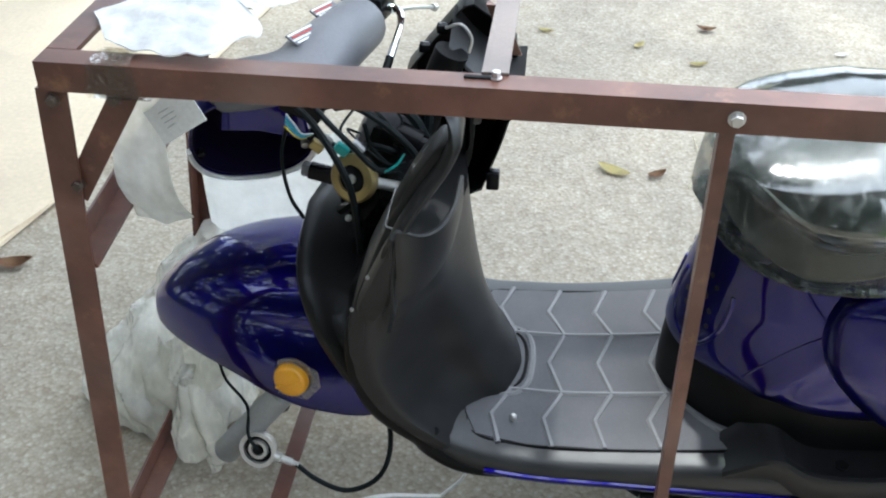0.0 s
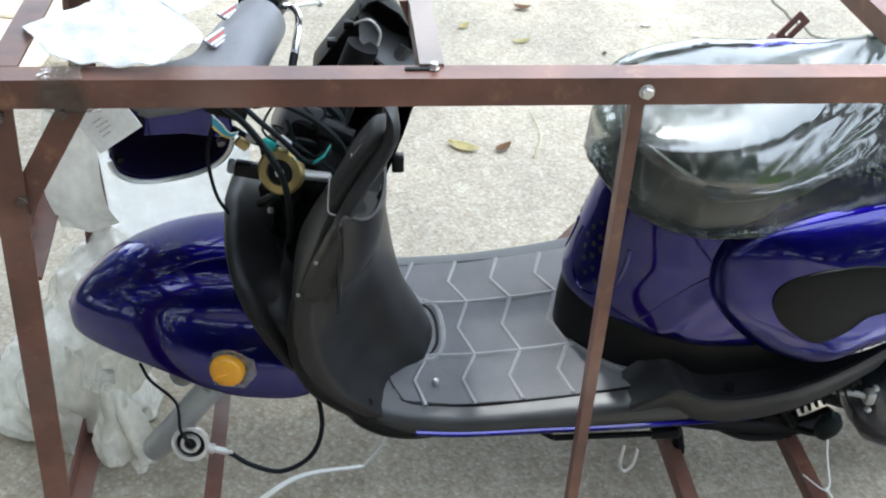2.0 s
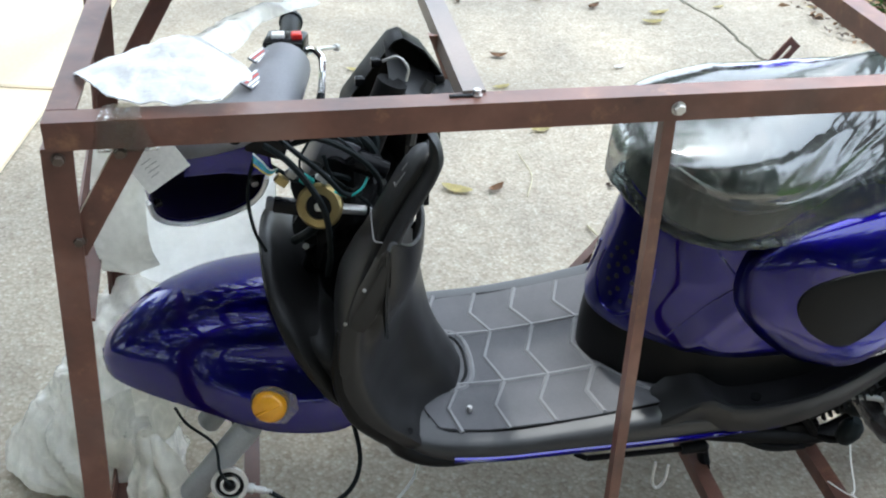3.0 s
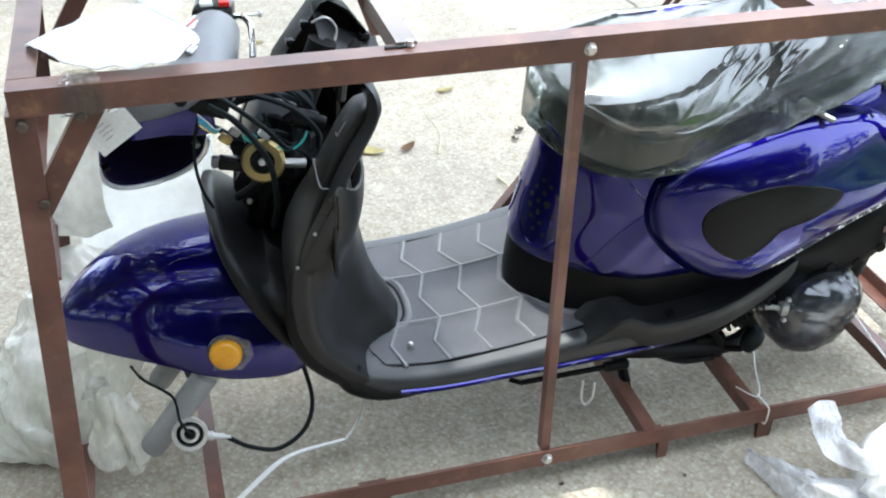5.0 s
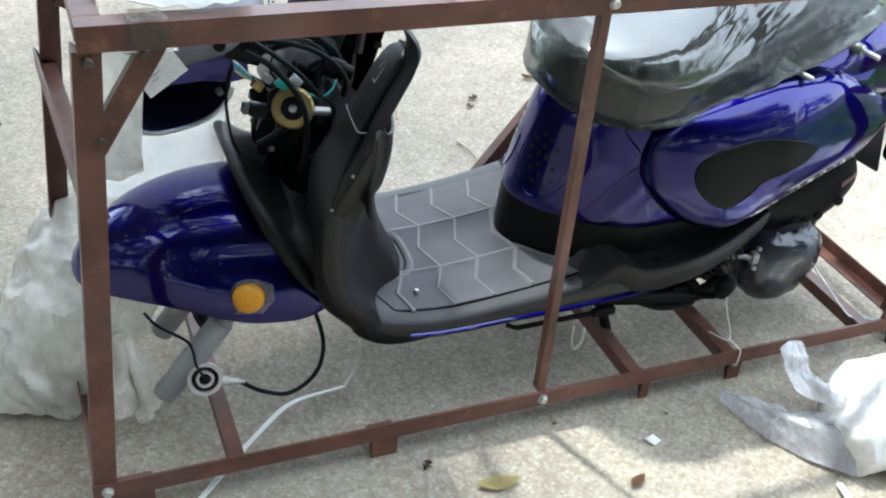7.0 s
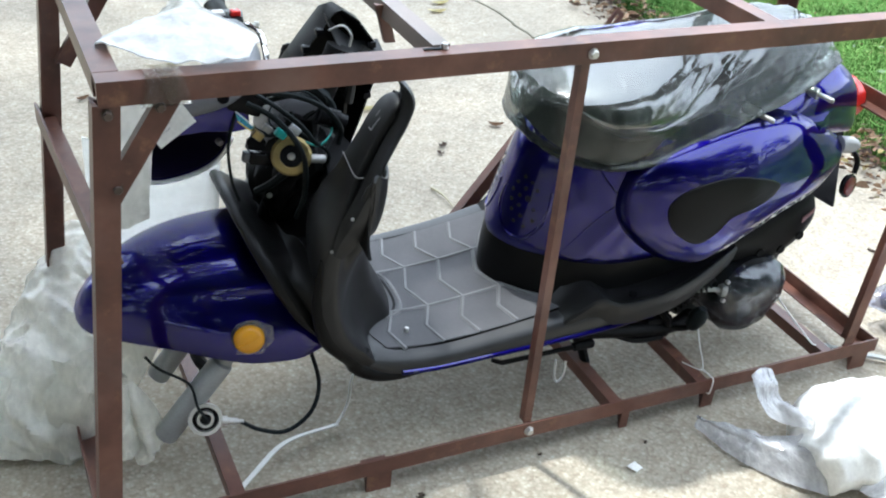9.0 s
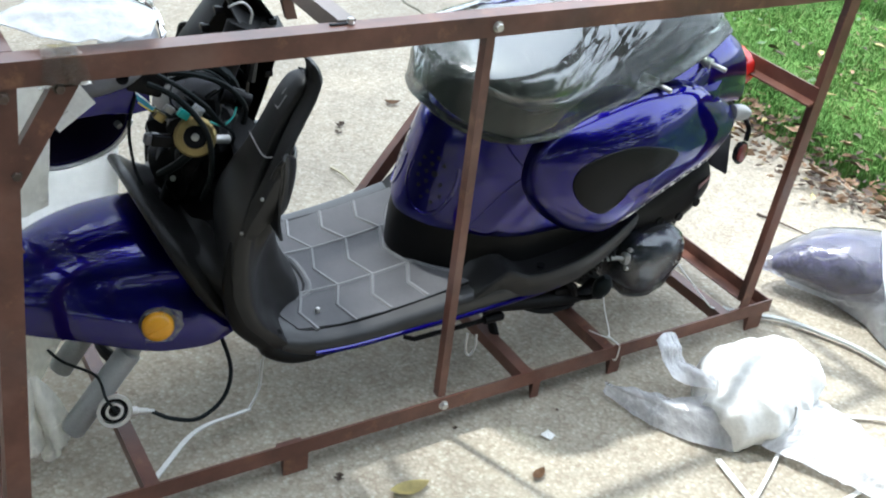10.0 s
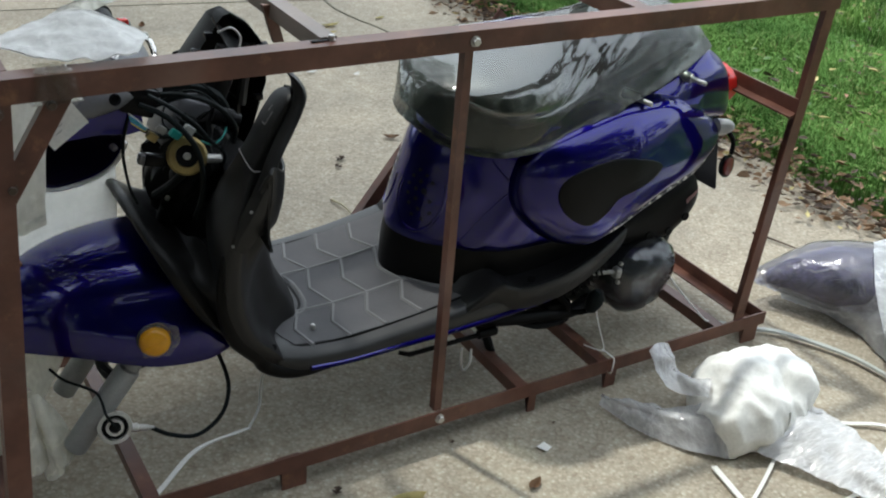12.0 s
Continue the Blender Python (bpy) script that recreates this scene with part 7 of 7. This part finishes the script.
def build_lawn():
    verts, faces = [], []
    for _ in range(200000):
        y = rng.uniform(-3.0, 5.0)
        x = 1.84 + abs(rng.gauss(0, 1)) * 1.1 + rng.uniform(0, 0.35) + 0.10 * noise.noise(Vector((y * 2.1, 0, 0)))
        cl = noise.noise(Vector((x * 1.9, y * 1.9, 3.0)))
        if cl < -0.35 and rng.random() < 0.7 or x > 5.5:
            continue
        h = rng.uniform(0.03, 0.095) * (1.0 + 0.7 * cl)
        a, w = rng.uniform(0, 6.283), rng.uniform(0.0011, 0.0024)
        lean = rng.uniform(0.4, 1.5) * h
        dx, dy = math.cos(a), math.sin(a)
        px, py = -dy * w, dx * w
        z0 = -0.06
        i = len(verts)
        verts += [(x - px, y - py, z0), (x + px, y + py, z0), (x + dx * lean * 0.4 + px * 0.8, y + dy * lean * 0.4 + py * 0.8, z0 + h * 0.75 + 0.05), (x + dx * lean * 0.4 - px * 0.8, y + dy * lean * 0.4 - py * 0.8, z0 + h * 0.75 + 0.05), (x + dx * lean, y + dy * lean, z0 + h + 0.045)]
        faces += [(i, i + 1, i + 2, i + 3), (i + 3, i + 2, i + 4)]
    me = bpy.data.meshes.new("grass")
    me.from_pydata(verts, [], faces)
    m, nt, p = mat("grass_blades")
    geo = nt.nodes.new("ShaderNodeNewGeometry")
    r = ramp(nt, geo.outputs["Random Per Island"], [(0.0, (0.075, 0.165, 0.040)), (0.5, (0.125, 0.255, 0.066)), (0.92, (0.18, 0.31, 0.095)), (1.0, (0.31, 0.31, 0.16))])
    patch = ramp(nt, noise_tex(nt, coords(nt), 1.3, 3), [(0.35, (0.55, 0.62, 0.5)), (0.5, (1.0, 1.0, 0.9)), (0.7, (1.35, 1.2, 1.0))])
    nt.links.new(mixc(nt, 1.0, r.outputs[0], patch.outputs[0], "MULTIPLY"), p.inputs["Base Color"])
    p.inputs["Roughness"].default_value = 0.9
    p.inputs["Specular IOR Level"].default_value = 0.08
    me.materials.append(m)
    tagged(new("grass", me), "bright green unmown lawn grass beside the driveway", "grass", kind="stuff")
    # broad weeds among the grass
    verts, faces = [], []
    for _ in range(260):
        y, x = rng.uniform(0.3, 5.5), 2.3 + abs(rng.gauss(0, 0.9))
        s, a = rng.uniform(0.012, 0.028), rng.uniform(0, 6.283)
        z = rng.uniform(0.0, 0.07)
        i = len(verts)
        c, q = math.cos(a) * s, math.sin(a) * s
        verts += [(x - c, y - q, z), (x - q * 0.5, y + c * 0.5, z + s * 0.3), (x + c, y + q, z + s * 0.4), (x + q * 0.5, y - c * 0.5, z + s * 0.1)]
        faces.append((i, i + 1, i + 2, i + 3))
    me = bpy.data.meshes.new("weeds")
    me.from_pydata(verts, [], faces)
    me.materials.append(plain("weed_leaf", (0.07, 0.14, 0.035), 0.5, vary=0.5, scale=25))
    tagged(new("weeds", me), "low broad-leaved weeds in the lawn", "weeds", kind="stuff")
    # leaf litter along the lawn edge
    for mt, nleaf, nm in ((LITTER, 1900, "brown"), (LEAFD, 1300, "dark"), (LEAFY, 110, "yellow")):
        b = bmesh.new()
        rows = []
        vv, ff = [], []
        for _ in range(nleaf):
            y = rng.uniform(-0.6, 3.4)
            x = 1.80 + rng.gauss(0.03, 0.09) + 0.08 * noise.noise(Vector((y * 3, 1, 0))) if rng.random() < 0.82 else rng.uniform(1.9, 4.0)
            s, a = rng.uniform(0.007, 0.025), rng.uniform(0, 6.283)
            z = 0.004 + rng.uniform(0, 0.02) if x < 1.86 else rng.uniform(0.0, 0.06)
            tl, cu = rng.uniform(-2.2, 2.2), rng.uniform(0.1, 1.1)
            i = len(vv)
            c, q = math.cos(a), math.sin(a)
            for u, w, hh in ((-1, 0, 0.2), (-0.25, 0.36, cu), (0.5, 0.22, cu * 0.7), (1.2, 0.1, 0.5), (0.4, -0.3, cu), (-0.4, -0.38, cu), (0, 0, 0)):
                vv.append((x + (u * c - w * q) * s, y + (u * q + w * c) * s, z + hh * s * 0.6 + tl * w * s * 0.4 + 0.004))
            ff += [(i + 6, i + k, i + (k + 1) % 6) for k in range(6)]
        for cx, cy, spread, many in ((2.5, 0.80, 0.13, 60), (3.05, 1.30, 0.16, 45), (2.64, 1.23, 0.10, 30), (3.4, 1.2, 0.15, 30), (2.2, 0.45, 0.10, 35)):
            for _ in range(many // 3 if mt is not LEAFY else 3):
                x, y, s, a = rng.gauss(cx, spread), rng.gauss(cy, spread), rng.uniform(0.012, 0.032), rng.uniform(0, 6.283)
                z, i = rng.uniform(0.03, 0.075), len(vv)
                c, q = math.cos(a), math.sin(a)
                for u, w, hh in ((-1, 0, 0.2), (-0.25, 0.42, 0.6), (0.5, 0.3, 0.5), (1.2, 0.1, 0.4), (0.4, -0.36, 0.7), (-0.4, -0.44, 0.5), (0, 0, 0)):
                    vv.append((x + (u * c - w * q) * s, y + (u * q + w * c) * s, z + hh * s * 0.5))
                ff += [(i + 6, i + k, i + (k + 1) % 6) for k in range(6)]
        me = bpy.data.meshes.new("leaf_litter")
        me.from_pydata(vv, [], ff)
        me.materials.append(mt)
        tagged(new("leaf_litter", me), nm + " dead leaves drifted along the lawn edge", "leaf litter", kind="stuff")


build_lawn()

# ---- unseen trees added round the drive to shade it and mirror in the paint ----
BARK = plain("tree_bark", (0.12, 0.095, 0.07), 0.85, vary=0.4, scale=10, bumps=0.6, bdist=0.02)
LEAF = plain("tree_leaf", (0.038, 0.065, 0.018), 0.5, vary=0.5, scale=2)


def build_tree(seed, height, spread, low, clumps=110):
    r = random.Random(seed)
    t = thing("tree", (0, 0, 0), "unseen broad leafy tree added for shade and reflections", "tree", "garden trees")
    b = bmesh.new()
    tube(b, [(0, 0, -0.1), (0.1, 0.05, height * 0.25), (-0.05, 0.1, height * 0.55), (0.05, 0, height * 0.85)], 0.22, 9, 5, 0.05)
    for k in range(9):
        a, z = r.uniform(0, 6.283), height * r.uniform(0.3, 0.75)
        L = spread * r.uniform(0.5, 0.9)
        tube(b, [(0, 0, z), (math.cos(a) * L * 0.5, math.sin(a) * L * 0.5, z + L * 0.35), (math.cos(a) * L, math.sin(a) * L, z + L * 0.5)], 0.07, 6, 4, 0.015)
    part("trunk", b, BARK, t)
    verts, faces = [], []
    for k in range(clumps):
        a, q = r.uniform(0, 6.283), math.sqrt(r.random()) * spread
        z = low + (height - low) * r.random() * (1.05 - 0.55 * q / spread)
        cx, cy, cr = math.cos(a) * q, math.sin(a) * q, r.uniform(0.35, 0.75)
        for _ in range(60):
            d = Vector((r.gauss(0, 1), r.gauss(0, 1), r.gauss(0, 0.7)))
            d = d.normalized() * cr * r.random() ** 0.4
            s = r.uniform(0.06, 0.13)
            u = Vector((r.gauss(0, 1), r.gauss(0, 1), r.gauss(0, 0.5))).normalized()
            w = u.orthogonal().normalized()
            c = Vector((cx, cy, z)) + d
            i = len(verts)
            verts += [c - u * s, c + w * s * 0.5, c + u * s, c - w * s * 0.5]
            faces.append((i, i + 1, i + 2, i + 3))
    me = bpy.data.meshes.new("crown")
    me.from_pydata(verts, [], faces)
    me.materials.append(LEAF)
    c = new("crown", me)
    c.parent = t
    return t


tree = build_tree(3, 8.5, 3.0, 1.2)
tree.location = (-1.2, -7.4, -0.06)
for x, y, a, s in ((2.8, -9.6, 70, 1.0), (12.5, -6.5, 140, 0.62), (10.5, 3.0, 20, 0.62), (-6.9, -5.2, 200, 1.0), (-7.6, 0.8, 300, 1.0), (-9.5, 6.0, 90, 1.1), (0.5, 20.0, 250, 0.75), (9.0, 14.5, 40, 0.65), (-4.0, -9.0, 10, 1.2), (1.2, -9.5, 330, 1.3), (6.0, -12.5, 210, 1.2), (13.5, 8.5, 120, 0.6), (-9.5, -4.0, 60, 1.2)):
    copy_thing(tree, Matrix.Translation((x, y, -0.06)) @ Matrix.Rotation(radians(a), 4, "Z") @ Matrix.Scale(s, 4))
# unseen wide crowns added to block sky light from the sides
canopy = build_tree(23, 9.5, 4.0, 3.6, 230)
canopy.location = (3.6, -9.8, -0.06)
for x, y, a in ((-5.4, -6.6, 130),):
    copy_thing(canopy, Matrix.Translation((x, y, -0.06)) @ Matrix.Rotation(radians(a), 4, "Z"))
# unseen high crowns added to keep direct sun off the drive
shade = build_tree(11, 9.0, 3.2, 5.5, 150)
shade.location = (-1.6, 5.4, -0.06)
shade.rotation_euler = (0, 0, radians(75))
for x, y, a in ((-6.0, 1.8, 40), (-6.6, 6.0, 280)):
    copy_thing(canopy, Matrix.Translation((x, y, -0.06)) @ Matrix.Rotation(radians(a), 4, "Z"))
copy_thing(shade, Matrix.Translation((-3.58, 1.4, -0.06)) @ Matrix.Rotation(radians(200), 4, "Z"))
# unseen crown added over the near edge of the drive to cut sky light
over = build_tree(31, 9.0, 3.0, 2.6, 260)
over.location = (-1.0, -5.0, -0.06)


# clipped hedges, unseen and added behind and beside the camera to block low sky
def build_screen_hedge(seed, p0, p1, height):
    r = random.Random(seed)
    t = thing("hedge", (*p0, -0.06), "unseen tall dense green hedge added to block low sky light", "hedge", "garden hedges")
    verts, faces = [], []
    d = Vector((p1[0] - p0[0], p1[1] - p0[1], 0))
    side = Vector((-d.y, d.x, 0)).normalized()
    for _ in range(int(d.length * 620)):
        c = Vector((*p0, -0.06)) + d * r.random() + side * r.uniform(-0.35, 0.35)
        c.z += height * (1 - 0.12 * r.random()) * r.random() ** 0.85 + 0.12 * noise.noise(c * 1.3)
        s = r.uniform(0.06, 0.13)
        u = Vector((r.gauss(0, 1), r.gauss(0, 1), r.gauss(0, 0.6))).normalized()
        w = u.orthogonal().normalized()
        i = len(verts)
        verts += [c - u * s, c + w * s * 0.6, c + u * s, c - w * s * 0.6]
        faces.append((i, i + 1, i + 2, i + 3))
    me = bpy.data.meshes.new("foliage")
    me.from_pydata([v - Vector((*p0, -0.06)) for v in verts], [], faces)
    me.materials.append(LEAF)
    leaves = new("foliage", me)
    leaves.parent = t
    b = bmesh.new()
    for k in range(int(d.length / 0.8)):
        at = d * ((k + 0.5) * 0.8 / d.length)
        tube(b, [at, at + Vector((0.05, 0.03, height * 0.5)), at + Vector((-0.04, 0.02, height * 0.85))], 0.03, 6, 3, 0.01)
    stems = part("stems", b, BARK)
    stems.parent = t


build_screen_hedge(41, (-7.0, -6.9), (9.0, -6.9), 3.2)
build_screen_hedge(42, (-6.6, -6.9), (-6.6, 9.0), 3.0)
